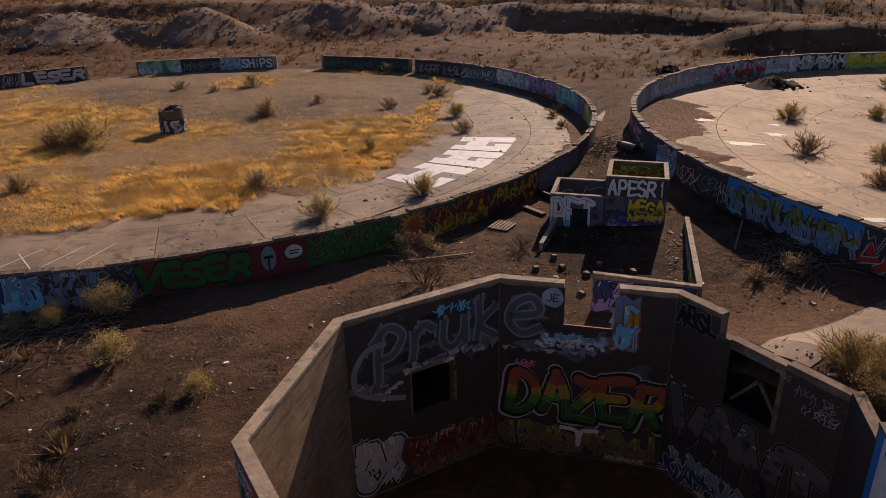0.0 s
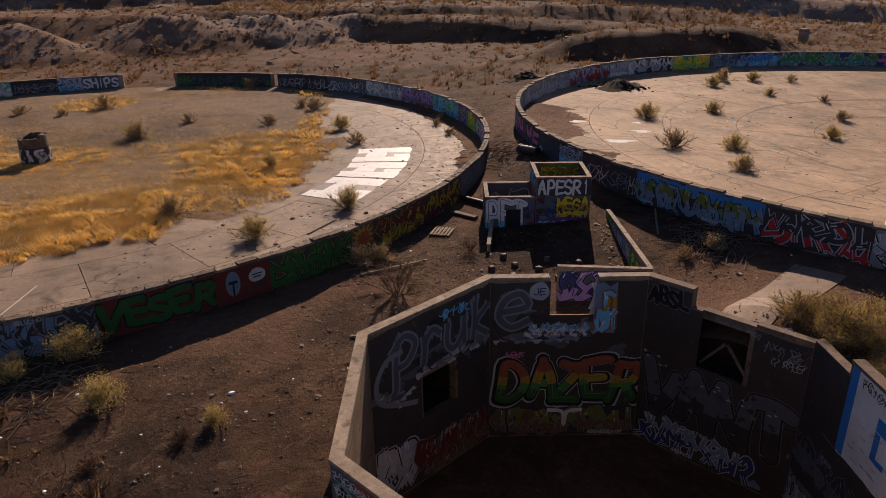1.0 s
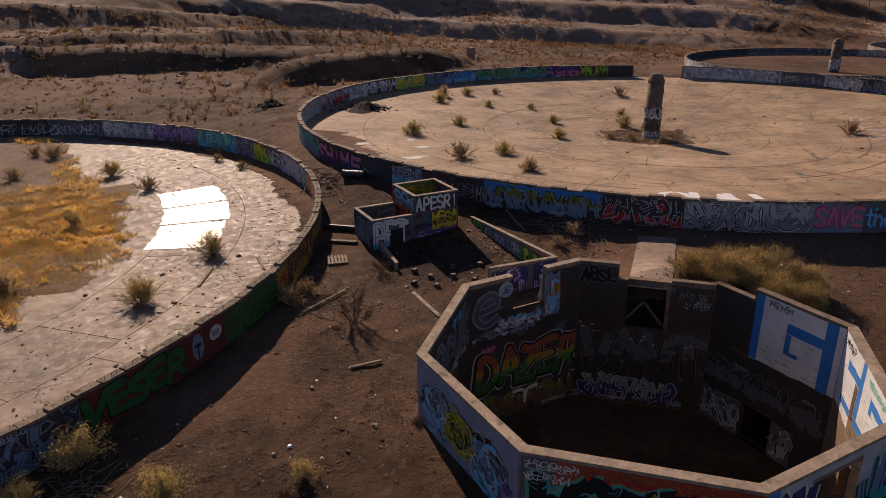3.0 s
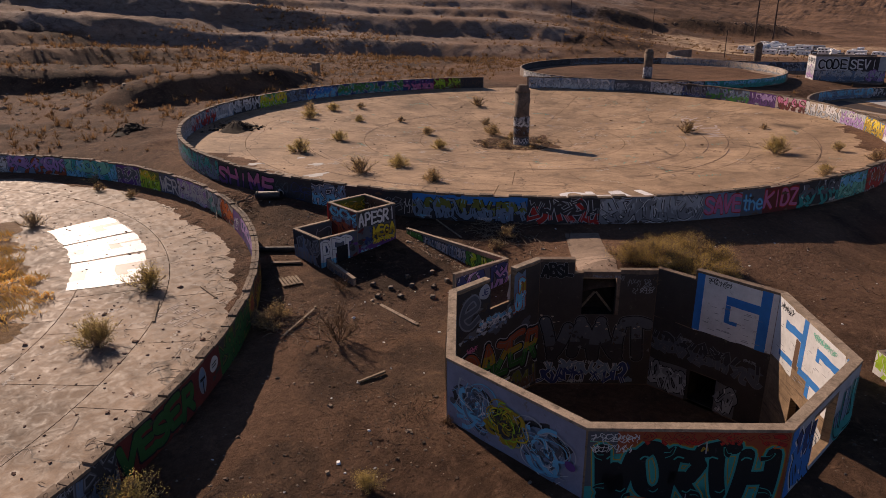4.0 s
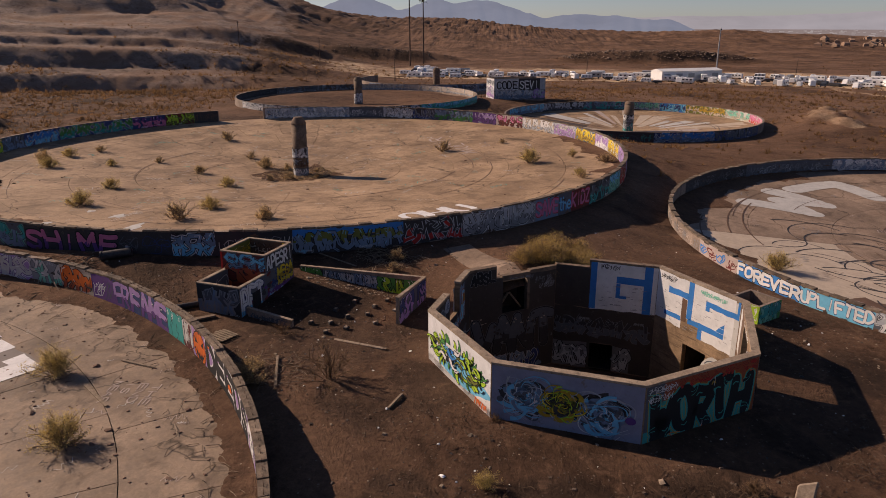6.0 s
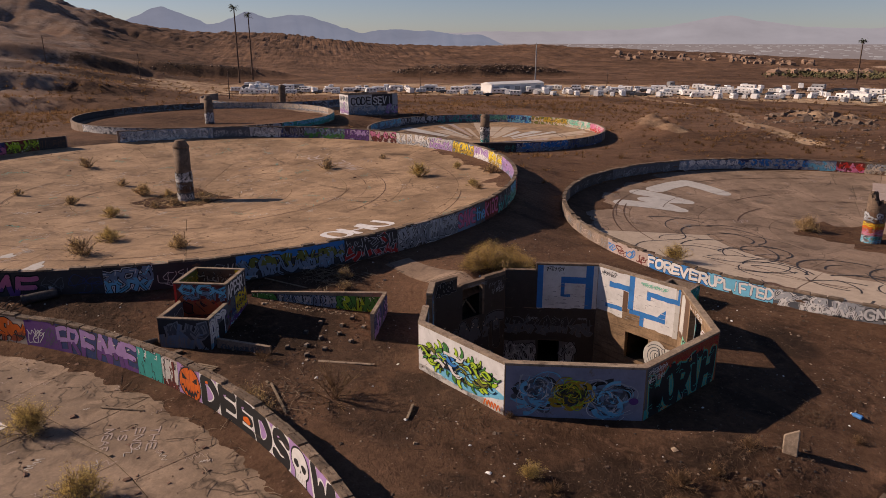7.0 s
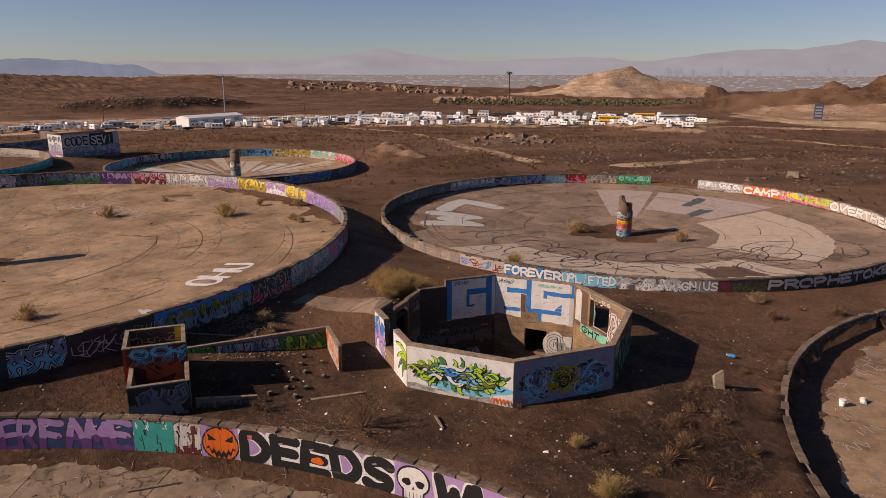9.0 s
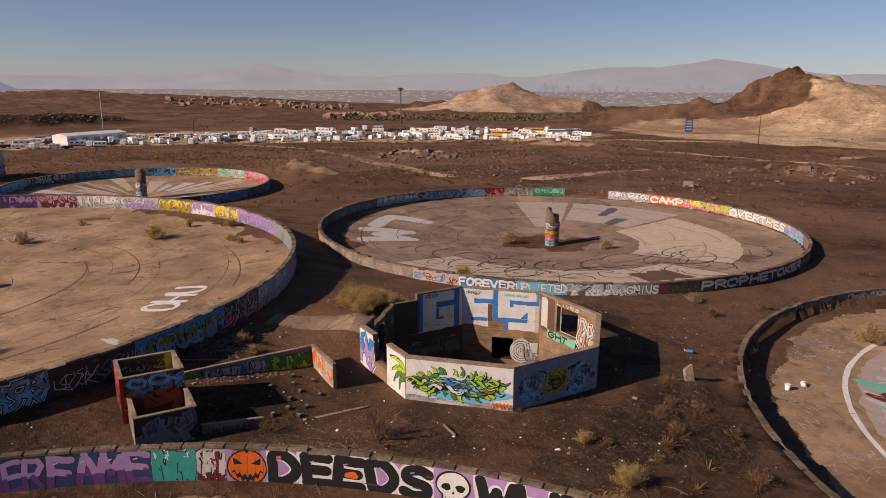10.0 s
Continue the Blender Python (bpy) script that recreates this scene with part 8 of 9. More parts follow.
# dry grass in the west tank
def build_grass():
    rnd = random.Random(21)
    c = TANKS["west"][0]
    vs, fs = [], []
    n = 0
    while n < 40000:
        x, y = rnd.uniform(-33, 25), rnd.uniform(-24, 33)
        r = math.hypot(x, y)
        a = math.degrees(math.atan2(y, x))
        if r > min(32, west_edge(a) - 0.55):
            continue
        v = float(vnoise(np.array(x * 0.13 + 3), np.array(y * 0.13))) + 0.5
        want = (0.32 + 0.85 * float(sstep(0.30, 0.62, np.array(v)))) * float(sstep(16, -4, np.array(y + 0.35 * x)))
        want = max(want, 0.9 * float(sstep(0.62, 0.75, np.array(v))) * 0.4)
        if rnd.random() > want:
            continue
        n += 1
        z = float(floor_z("west", r)) + 0.12
        t1 = 6.283 * (float(vnoise(np.array(x * 0.5 + 60), np.array(y * 0.5))) + 0.5) * 2
        for b in range(4):
            t, h, w = t1 + rnd.gauss(0, 0.6), rnd.uniform(0.08, 0.26) + 0.2 * float(v > 0.66) * rnd.random(), rnd.uniform(0.015, 0.035)
            bx, by = c[0] + x + rnd.uniform(-0.15, 0.15), c[1] + y + rnd.uniform(-0.15, 0.15)
            lx, ly = math.cos(t) * h * 1.4, math.sin(t) * h * 1.4
            o = len(vs)
            vs += [(bx - w * math.sin(t), by + w * math.cos(t), z - 0.05), (bx + w * math.sin(t), by - w * math.cos(t), z - 0.05), (bx + lx, by + ly, z + h)]
            fs.append((o, o + 1, o + 2))
    return tagged(mesh_object("dry_grass", vs, fs, M_STRAW, False), "golden dry grass matted over the tank's dirt", "grass", kind="stuff")


build_grass()


def build_scrub():
    """Low scrub dotted over the open desert, in tufts of blades."""
    rs = np.random.RandomState(33)
    def field(n, x0, x1, y0, y1):
        x, y = rs.uniform(x0, x1, n), rs.uniform(y0, y1, n)
        r = np.hypot(x - 20, y - 20)
        ok = (r > 26) & (oct_dist(x, y) > 6)
        for c, R, *_ in TANKS.values():
            ok &= np.hypot(x - c[0], y - c[1]) > R + 2
        ok &= rs.rand(n) < (0.10 + 1.5 * np.clip(vnoise(x * 0.05, y * 0.05) + 0.35, 0, 1)) * np.where(r < 170, 1.0, 0.75)
        return np.stack([x[ok], y[ok]], 1)
    p = np.concatenate([field(*f) for f in ((4200, -90, 170, -120, 190), (4200, -120, 480, -420, 420), (16000, -110, 200, 75, 215), (7000, 0, 310, -270, -45), (4500, 130, 330, -60, 150), (2500, 60, 200, -60, 10))])
    z = land(p[:, 0], p[:, 1])
    dist = np.hypot(p[:, 0] - 20, p[:, 1] - 20)
    size = rs.uniform(0.2, 1.0, len(p)) ** 1.7 * np.where(dist < 150, 1.0, 1.5) * np.where(p[:, 1] > 70, 1.45, 1.1)
    B = 22
    t, u, v = rs.uniform(0, 6.283, (len(p), B)), rs.rand(len(p), B), rs.rand(len(p), B)
    S = size[:, None]
    h, w, out = S * (0.15 + 0.6 * v) * (1.15 - 0.5 * u), S * (0.03 + 0.05 * rs.rand(len(p), B)), S * 1.05 * u
    cx, sx = np.cos(t), np.sin(t)
    X, Y, Z = p[:, :1], p[:, 1:], z[:, None]
    lo = Z + 0.35 * h * u
    tri = np.stack([np.stack([X + cx * out * 0.4 - w * sx, Y + sx * out * 0.4 + w * cx, lo], -1), np.stack([X + cx * out * 0.4 + w * sx, Y + sx * out * 0.4 - w * cx, lo - 0.1 * h], -1),
                    np.stack([X + cx * out, Y + sx * out, Z + h], -1)], 2).reshape(-1, 3)
    me = bpy.data.meshes.new("desert_scrub")
    me.vertices.add(len(tri))
    me.vertices.foreach_set("co", tri.astype(np.float32).ravel())
    me.loops.add(len(tri))
    me.loops.foreach_set("vertex_index", np.arange(len(tri), dtype=np.int32))
    me.polygons.add(len(tri) // 3)
    me.polygons.foreach_set("loop_start", np.arange(0, len(tri), 3, dtype=np.int32))
    me.update(calc_edges=True)
    me.materials.append(M_SCRUB)
    return tagged(new("desert_scrub", me), "low brown scrub dotted over the open desert", "scrub", kind="stuff")


build_scrub()


# ---- stones, twigs and litter on the ground ----
def build_stones(name, pts, size, mat, label, seed, lift=None):
    rnd = random.Random(seed)
    vs, fs = [], []
    base = [(-1, -1, -0.6), (1, -1, -0.6), (1, 1, -0.6), (-1, 1, -0.6), (-0.7, -0.7, 0.6), (0.7, -0.7, 0.6), (0.7, 0.7, 0.6), (-0.7, 0.7, 0.6)]
    quads = ((0, 3, 2, 1), (4, 5, 6, 7), (0, 1, 5, 4), (1, 2, 6, 5), (2, 3, 7, 6), (3, 0, 4, 7))
    for x, y in pts:
        z = (lift or surface)(x, y)
        s = rnd.uniform(*size) * (1 if rnd.random() < 0.9 else 2.0)
        m = Matrix.Translation((x, y, z + 0.1 * s)) @ Euler((rnd.uniform(-0.4, 0.4), rnd.uniform(-0.4, 0.4), rnd.uniform(0, 6.28))).to_matrix().to_4x4()
        k = (rnd.uniform(0.7, 1.5), rnd.uniform(0.6, 1.0), rnd.uniform(0.4, 0.9))
        o = len(vs)
        vs += [m @ Vector((v[0] * s * k[0] * rnd.uniform(0.75, 1.2), v[1] * s * k[1] * rnd.uniform(0.75, 1.2), v[2] * s * k[2])) for v in base]
        fs += [tuple(o + i for i in q) for q in quads]
    return tagged(mesh_object(name, vs, fs, mat, False), label, "stones", kind="stuff")


def near_site(x, y, rnd):
    return open_ground(x, y, rnd) and rnd.random() < 0.35 + float(vnoise(np.array(x * 0.3), np.array(y * 0.3)))


build_stones("stones", scatter(3000, 41, -20, 24, -6, 50, near_site), (0.010, 0.045), M_PEBBLE, "small grey-brown stones strewn over the dirt", 1)
build_stones("clods", scatter(3000, 49, -20, 26, -6, 52, near_site), (0.012, 0.038), M_SOIL, "clods and lumps of brown dirt", 12)
build_stones("dark_stones", scatter(1300, 50, -20, 26, -6, 52, near_site), (0.010, 0.032), M_PIPE, "dark stones and cinders strewn over the dirt", 13)
build_stones("flat_stones", scatter(1500, 57, 20, 130, -130, -48, lambda x, y, q: not in_tank(x, y)), (0.08, 0.3), M_ROCK, "grey stones scattered over the open flat", 14)
build_stones("bench_stones", scatter(3000, 58, -90, 140, 96, 215, lambda x, y, q: not in_tank(x, y)), (0.08, 0.28), M_BERM, "grey stones scattered over the northern benches", 15)
build_stones("pale_rubble", scatter(420, 42, -18, 24, -4, 50, near_site), (0.02, 0.06), M_COPE, "pale chips of broken concrete on the dirt", 2)
build_stones("rubble_line", [(11.0 - 2.02 * f + random.Random(int(f * 999)).uniform(-1.0, -0.25), 30.2 - 7.65 * f) for f in np.linspace(0.08, 0.8, 90)], (0.02, 0.07), M_COPE, "line of broken concrete along the yard wall", 3)
build_stones("boulder_heap", [(115 + random.Random(k).gauss(0, 7), -86 + random.Random(k + 500).gauss(0, 5)) for k in range(140)], (0.25, 0.9), M_ROCK, "heap of broken rock on the flat", 4)
build_stones("rock_heap", [(23 + random.Random(k).gauss(0, 7), -112 + random.Random(k + 700).gauss(0, 4)) for k in range(140)], (0.2, 0.7), M_ROCK, "long heap of grey rock beyond the tank", 5)
build_stones("rock_bank", [(150 + random.Random(k).gauss(0, 16), -182 + random.Random(k + 900).gauss(0, 9)) for k in range(220)], (0.2, 0.6), M_ROCK, "pale rock spread over a low bank", 6)
build_stones("berm_rock", scatter(800, 46, 418, 462, -150, 10, lambda x, y, q: float(land(x, y)) > -5.5) + scatter(300, 47, 405, 460, 40, 150, lambda x, y, q: float(land(x, y)) > -5.0), (0.15, 0.5), M_BERM, "grey-brown broken rock covering the long berm", 10)
build_stones("floor_chips", scatter(420, 43, -14, 14, 28, 62, lambda x, y, q: 24 < math.hypot(x + 22.4, y - 57) < 33.4), (0.02, 0.07), M_BRICK, "chips of brick and concrete on the tank floor", 7)
build_stones("tank_litter", scatter(260, 44, 12, 80, 6, 74, lambda x, y, q: 3 < math.hypot(x - 46.9, y - 40.3) < 34.0), (0.02, 0.09), M_BRICK, "scraps scattered over the tank floor", 8)
build_stones("gravel_pile", scatter(900, 45, -100, 20, 108, 150, lambda x, y, q: float(land(x, y)) > 1.2), (0.08, 0.3), M_BERM, "grey gravel heaped in long piles", 9)


def build_twigs(name, pts, length, mat, label, seed, radius=0.012, lift=0.10):
    rnd = random.Random(seed)
    parts = []
    for x, y in pts:
        t, L = rnd.uniform(0, 6.283), rnd.uniform(*length)
        z = surface(x, y)
        a = Vector((x, y, z + 0.02))
        b = a + Vector((math.cos(t) * L, math.sin(t) * L, 0.0))
        b.z = surface(b.x, b.y) + rnd.uniform(0.02, lift)
        mid = (a + b) / 2 + Vector((rnd.gauss(0, 0.06), rnd.gauss(0, 0.06), 0.04))
        parts.append(tube([a, mid, b], radius, 3, False))
    vs, fs = join(parts)
    return tagged(mesh_object(name, vs, fs, mat, False), label, "twigs", kind="stuff")


build_twigs("twigs", scatter(520, 51, -18, 24, -4, 50, near_site), (0.15, 0.6), M_BRUSH, "thin dry twigs lying on the dirt", 1, 0.010, 0.15)
build_twigs("reed_litter", [(-0.6 + random.Random(k).gauss(0, 0.9), 28.6 + random.Random(k + 99).gauss(0, 1.2)) for k in range(170)], (0.3, 1.0), M_WOOD, "pale dry reeds and sticks in a loose heap", 2, 0.012)
build_twigs("brush_heap", [(-14.2 + random.Random(k).gauss(0, 1.3), 21.6 + random.Random(k + 199).gauss(0, 0.8)) for k in range(160)], (0.4, 1.2), M_STEM, "tangle of dead brush by the tank wall", 3)
build_twigs("dead_branches", [(-9.4 + random.Random(k).gauss(0, 1.5), 13.0 + random.Random(k + 299).gauss(0, 2.2)) for k in range(130)], (0.1, 0.4), M_BRUSH, "dead branches flattened on the dirt", 4, 0.009)
build_twigs("plank_heap", [(9.8 + random.Random(k).gauss(0, 0.9), 44.6 + random.Random(k + 399).gauss(0, 1.4)) for k in range(120)], (0.4, 1.4), M_WOOD, "heap of broken laths between the tanks", 5, 0.025)
build_twigs("brush_pile", [(13.6 + random.Random(k).gauss(0, 0.8), 25.2 + random.Random(k + 499).gauss(0, 1.0)) for k in range(140)], (0.4, 1.2), M_WOOD, "pile of pale sticks under the tank wall", 6, 0.014)
build_twigs("wall_litter", [(-22.4 + (32.2 + random.Random(k).gauss(0, 0.8)) * math.cos(radians(-95 + k * 0.42)), 57 + (32.2 + random.Random(k).gauss(0, 0.7)) * math.sin(radians(-95 + k * 0.42))) for k in range(200)], (0.2, 0.9), M_WOOD, "sticks caught along the inside of the wall", 7, 0.014)


for k, (x, y, r) in enumerate(((-9.6, 13.4, 1.0), (-10.4, 11.2, 0.9), (-8.3, 9.6, 0.8), (-3.8, 19.4, 0.5), (-11.4, 16.4, 0.9), (-13.6, 14.6, 0.9), (-5.6, 5.0, 0.6), (13.2, 25.0, 0.9), (9.6, 43.0, 1.0))):
    rnd = random.Random(700 + k)
    build_twigs("brush_tangle", [(x + rnd.gauss(0, r), y + rnd.gauss(0, r)) for _ in range(int(120 * r))], (0.1, 0.4), M_BRUSH, "low tangle of dead brush on the dirt", 40 + k, 0.008, 0.4)


def litter_under(spots, name, label, seed):
    rnd = random.Random(seed)
    build_twigs(name, [(x + rnd.gauss(0, 0.45 * s), y + rnd.gauss(0, 0.45 * s)) for x, y, s in spots for _ in range(46)], (0.08, 0.4), M_PIPE, label, seed, 0.012)


litter_under(((-6.6, 34.6, 1.1), (-1.3, 38.2, 1.1), (-25.6, 40.0, 1.2), (-11.1, 39.8, 1.3)), "leaf_litter", "dark leaf litter and twigs under the shrubs on the slabs", 71)
litter_under(((22.9, 43.3, 1.7), (26.5, 53.7, 1.3), (27.5, 42.7, 1.2), (23.8, 36.8, 1.1), (34.2, 55.3, 1.1), (43.2, 42.6, 1.8)), "leaf_litter", "dark leaf litter and twigs under the shrubs in the tank", 72)


build_twigs("straw_heap", [(46.9 + random.Random(k).gauss(0, 1.9), 40.3 + random.Random(k + 799).gauss(0, 1.9)) for k in range(900)], (0.2, 0.9), M_REED, "pale straw and sticks heaped round the column", 8, 0.018, 0.3)


build_stones("mound_rubble", [(-8.3 + random.Random(k).gauss(0, 1.0), 9.2 + random.Random(k + 77).gauss(0, 1.3)) for k in range(60)], (0.02, 0.08), M_PEBBLE, "broken rock round the tilted wall chunk", 16)
build_stones("litter", scatter(110, 48, -16, 22, 0, 48, near_site), (0.02, 0.055), M_PLASTIC, "scraps of white litter on the dirt", 11)


# rebar stubs on the west tank's rim
def build_rebar():
    parts = []
    rnd = random.Random(61)
    R, rim = 33.85, TANKS["west"][2]
    for k in range(190):
        a = radians(-98 + k * 0.72)
        p = Vector((R * math.cos(a), R * math.sin(a), rim - 0.02))
        t = Vector((-math.sin(a), math.cos(a), 0))
        w, h = rnd.uniform(0.04, 0.10), rnd.uniform(0.05, 0.13)
        parts.append(tube([p - t * w, p - t * w + Vector((0, 0, h)), p + t * w + Vector((0, 0, h * rnd.uniform(0.5, 1.1))), p + t * w], 0.011, 3, False))
    ob = part("rebar_loop", join(parts), M_RUST, tank_west, "rusted rebar loops along the rim")
    ob["kind"] = "stuff"


build_rebar()


# ---- loose things round the tanks ----
def lying_pipe(name, a, b, r, mat, label, wall=0.8):
    a, b = Vector(a), Vector(b)
    t = thing(name, label, "pipe", at=tuple(a))
    d = b - a
    u = d.normalized()
    e1 = u.cross(Vector((0, 0, 1))).normalized()
    e2 = u.cross(e1)
    n = 18
    vs, fs = [], []
    for rr, o in ((r, 0), (r, 1), (r * wall, 1), (r * wall, 0)):
        for j in range(n):
            q = 2 * math.pi * j / n
            vs.append(d * o + e1 * (rr * math.cos(q)) + e2 * (rr * math.sin(q)))
    for k in range(4):
        for j in range(n):
            fs.append((k * n + j, k * n + (j + 1) % n, ((k + 1) % 4) * n + (j + 1) % n, ((k + 1) % 4) * n + j))
    part("barrel", (vs, fs), mat, t)
    vs, fs = [], []
    for o0, o1 in ((0.0, 0.06),):
        for rr, o in ((r * 1.12, o0), (r * 1.12, o1), (r, o1), (r, o0)):
            for j in range(n):
                q = 2 * math.pi * j / n
                vs.append(d * o + e1 * (rr * math.cos(q)) + e2 * (rr * math.sin(q)))
        for k in range(4):
            for j in range(n):
                fs.append((k * n + j, k * n + (j + 1) % n, ((k + 1) % 4) * n + (j + 1) % n, ((k + 1) % 4) * n + j))
    part("collar", (vs, fs), mat, t)
    return t


def gz(x, y, h):
    return (x, y, surface(x, y) + h)


lying_pipe("pipe", gz(10.9, 42.8, 0.30), gz(11.5, 41.1, 0.30), 0.28, M_PIPE, "short dark steel pipe lying between the tanks")
lying_pipe("pipe", gz(11.9, 41.7, 0.30), gz(13.0, 39.5, 0.32), 0.20, M_PALEPIPE, "pale pipe lying on rubble between the tanks")
lying_pipe("pipe", gz(13.4, 43.6, 0.14), gz(14.2, 42.4, 0.14), 0.16, M_PIPE, "thin dark pipe end by the tank wall")
lying_pipe("pipe", gz(5.1, 36.7, 0.16), gz(6.1, 34.6, 0.16), 0.16, M_PIPE, "dark pipe lying beside the valve house")


def plank(a, b, w, th, label, name="plank", mat=None):
    a, b = Vector(a), Vector(b)
    t = thing(name, label, "plank", at=tuple(a))
    d = b - a
    L = d.length
    bm = bmesh.new()
    add_box(bm, (0, -w / 2, 0), (L, w / 2, th), bevel=0.006)
    rot = d.to_track_quat("X", "Z").to_matrix().to_4x4()
    bmesh.ops.transform(bm, matrix=rot, verts=bm.verts)
    rnd = random.Random(int(L * 1000))
    for v in bm.verts:
        v.co += Vector((rnd.gauss(0, 0.01), rnd.gauss(0, 0.01), 0))
    part("board", bm, mat or M_WOOD, t)
    return t


plank(gz(-2.1, 27.7, 0.03), gz(0.8, 28.5, 0.06), 0.09, 0.05, "long weathered timber lying on the dirt")
plank(gz(4.0, 34.6, 0.04), gz(4.9, 33.2, 0.04), 0.28, 0.10, "dark broken beam lying beside the valve house", mat=M_PILLAR)
plank(gz(-2.3, 36.2, 0.03), gz(-3.9, 34.3, 0.03), 0.14, 0.04, "pale loose board lying inside the tank wall")
plank(gz(0.1, 35.8, 0.03), gz(-0.5, 33.9, 0.03), 0.10, 0.04, "short board lying by the tank wall")
plank(gz(-3.2, 22.6, 0.02), gz(-2.0, 22.2, 0.05), 0.10, 0.08, "dark broken timber beside a dead shrub")
plank(gz(12.0, 27.0, 0.02), gz(13.3, 29.6, 0.05), 0.08, 0.05, "thin timber under the tank wall")
plank(gz(30.6, -46.0, 0.05), gz(34.2, -48.0, 0.05), 0.5, 0.12, "dark fallen slab in the tank's gap", mat=M_PILLAR)
pallet = thing("pallet", "broken slatted wooden pallet lying flat on the dirt", "pallet", at=gz(2.7, 31.9, 0.03), turn=60)
for k in range(6):
    bm = bmesh.new()
    add_box(bm, (-0.6, -0.5 + k * 0.18, 0.05), (0.55 + 0.05 * (k % 3), -0.38 + k * 0.18, 0.08))
    part("slat", bm, M_WOOD, pallet)
for k in range(2):
    bm = bmesh.new()
    add_box(bm, (-0.45 + 0.8 * k, -0.5, 0.0), (-0.35 + 0.8 * k, 0.55, 0.05))
    part("runner", bm, M_WOOD, pallet)
frame_p, frame_u, frame_n = oct_frame(5)
for s0, s1 in ((2.15, 2.95), (3.75, 2.95)):
    a, b = frame_p + frame_u * s0 + frame_n * 0.25, frame_p + frame_u * s1 + frame_n * 0.25
    plank((a.x, a.y, -0.48), (b.x, b.y, 0.55), 0.09, 0.09, "pale timber prop leaning in the wall opening", "timber_prop")
# low masonry piers in the yard
first = None
for k, (x, y) in enumerate(((4.6, 27.9), (4.8, 26.9), (4.4, 26.0), (5.7, 26.2), (6.4, 27.0), (6.2, 25.2), (7.2, 25.0), (7.6, 26.2), (5.2, 24.6), (8.1, 24.4), (3.7, 26.9), (7.0, 23.8))):
    if first is None:
        first = thing("masonry_pier", "low broken masonry pier in the yard dirt", "pier", "piers in the yard", at=gz(x, y, 0))
        bm = bmesh.new()
        add_box(bm, (-0.13, -0.12, -0.1), (0.13, 0.12, 0.17), bevel=0.03)
        rnd = random.Random(8)
        for v in bm.verts:
            v.co += Vector((rnd.gauss(0, 0.02), rnd.gauss(0, 0.02), rnd.gauss(0, 0.02)))
        part("block", bm, M_PIPE, first)
        bm = bmesh.new()
        add_box(bm, (-0.09, -0.08, 0.168), (0.09, 0.08, 0.20), bevel=0.012)
        part("cap", bm, M_COPE, first, "pale mortar on top")
    else:
        copy_thing(first, pose(*gz(x, y, -0.02 * (k % 3)), 0, 0, 37 * k))
# broken wall stub in the rubble mound
chunk = thing("broken_wall", "chunk of broken concrete wall tilted in rubble", "rubble", at=gz(-8.2, 8.1, 0.0), turn=55)
chunk.matrix_basis = chunk.matrix_basis @ Matrix.Rotation(radians(24), 4, "X")
bm = bmesh.new()
add_box(bm, (-0.28, -0.14, -0.4), (0.28, 0.14, 0.95), bevel=0.04)
for v in bm.verts:
    v.co.z -= 0.6 * max(0, v.co.x + 0.2) if v.co.z > 0 else 0
part("slab", bm, M_COPE, chunk)


def bucket(x, y, tilt, label):
    t = thing("plastic_bucket", label, "bucket", "white buckets in the tank")
    t.matrix_basis = pose(*gz(x, y, 0.02), tilt, 0, 30)
    part("pail", lathe([(0.145, 0), (0.175, 0.36), (0.165, 0.36), (0.135, 0.02)], 20), M_PLASTIC, t, "", True)
    part("rim", lathe([(0.175, 0.33), (0.19, 0.33), (0.19, 0.37), (0.172, 0.37)], 20), M_PLASTIC, t)
    bm = bmesh.new()
    vs, fs = tube([(0.19 * math.cos(q), 0.02, 0.33 - 0.19 * math.sin(q) * 0.9) for q in np.linspace(0, math.pi, 9)], 0.006, 4, False)
    bm.free()
    part("handle", (vs, fs), M_STEEL, t)


bucket(-11.3, 0.7, 0, "white plastic bucket standing on the tank floor")
bucket(-11.9, -0.6, 70, "white plastic bucket tipped over on the tank floor")
cooler = thing("blue_jug", "crumpled blue plastic jug lying on the dirt", "jug", at=gz(-5.8, 3.1, 0.12), turn=20)
vs, fs = lathe([(0.11, 0), (0.13, 0.05), (0.12, 0.22), (0.13, 0.36), (0.05, 0.44), (0.05, 0.48)], 14)
part("body", ([Vector((v[2] - 0.22, v[0], v[1] * 0.8)) for v in vs], fs), M_BLUEPL, cooler)
vs, fs = lathe([(0.055, 0.48), (0.055, 0.52)], 12)
part("cap", ([Vector((v[2] - 0.22, v[0], v[1] * 0.8)) for v in vs], fs), M_PLASTIC, cooler)
# dark spoil heaps: in the north tank and west of it
def spoil(name, x, y, r, h, label, mat):
    rnd = random.Random(int(x * 7 + y))
    vs, fs = [(0, 0, h)], []
    n = 26
    for j in range(1, 5):
        for k in range(n):
            a = 2 * math.pi * k / n
            f = j / 4
            rr = r * f * (1 + 0.25 * math.sin(2 * a + 1) + rnd.uniform(-0.08, 0.08))
            vs.append((rr * math.cos(a) * 1.4, rr * math.sin(a), h * (math.exp(-3.2 * f * f) - 0.04) + rnd.uniform(0, 0.14) * (1 - f) - 0.05 * (j == 4)))
    for k in range(n):
        fs.append((0, 1 + k, 1 + (k + 1) % n))
        for j in range(3):
            o = 1 + j * n
            fs.append((o + k, o + n + k, o + n + (k + 1) % n, o + (k + 1) % n))
    t = thing(name, label, "heap", at=gz(x, y, 0.0), turn=20)
    part("mound", (vs, fs), mat, t)


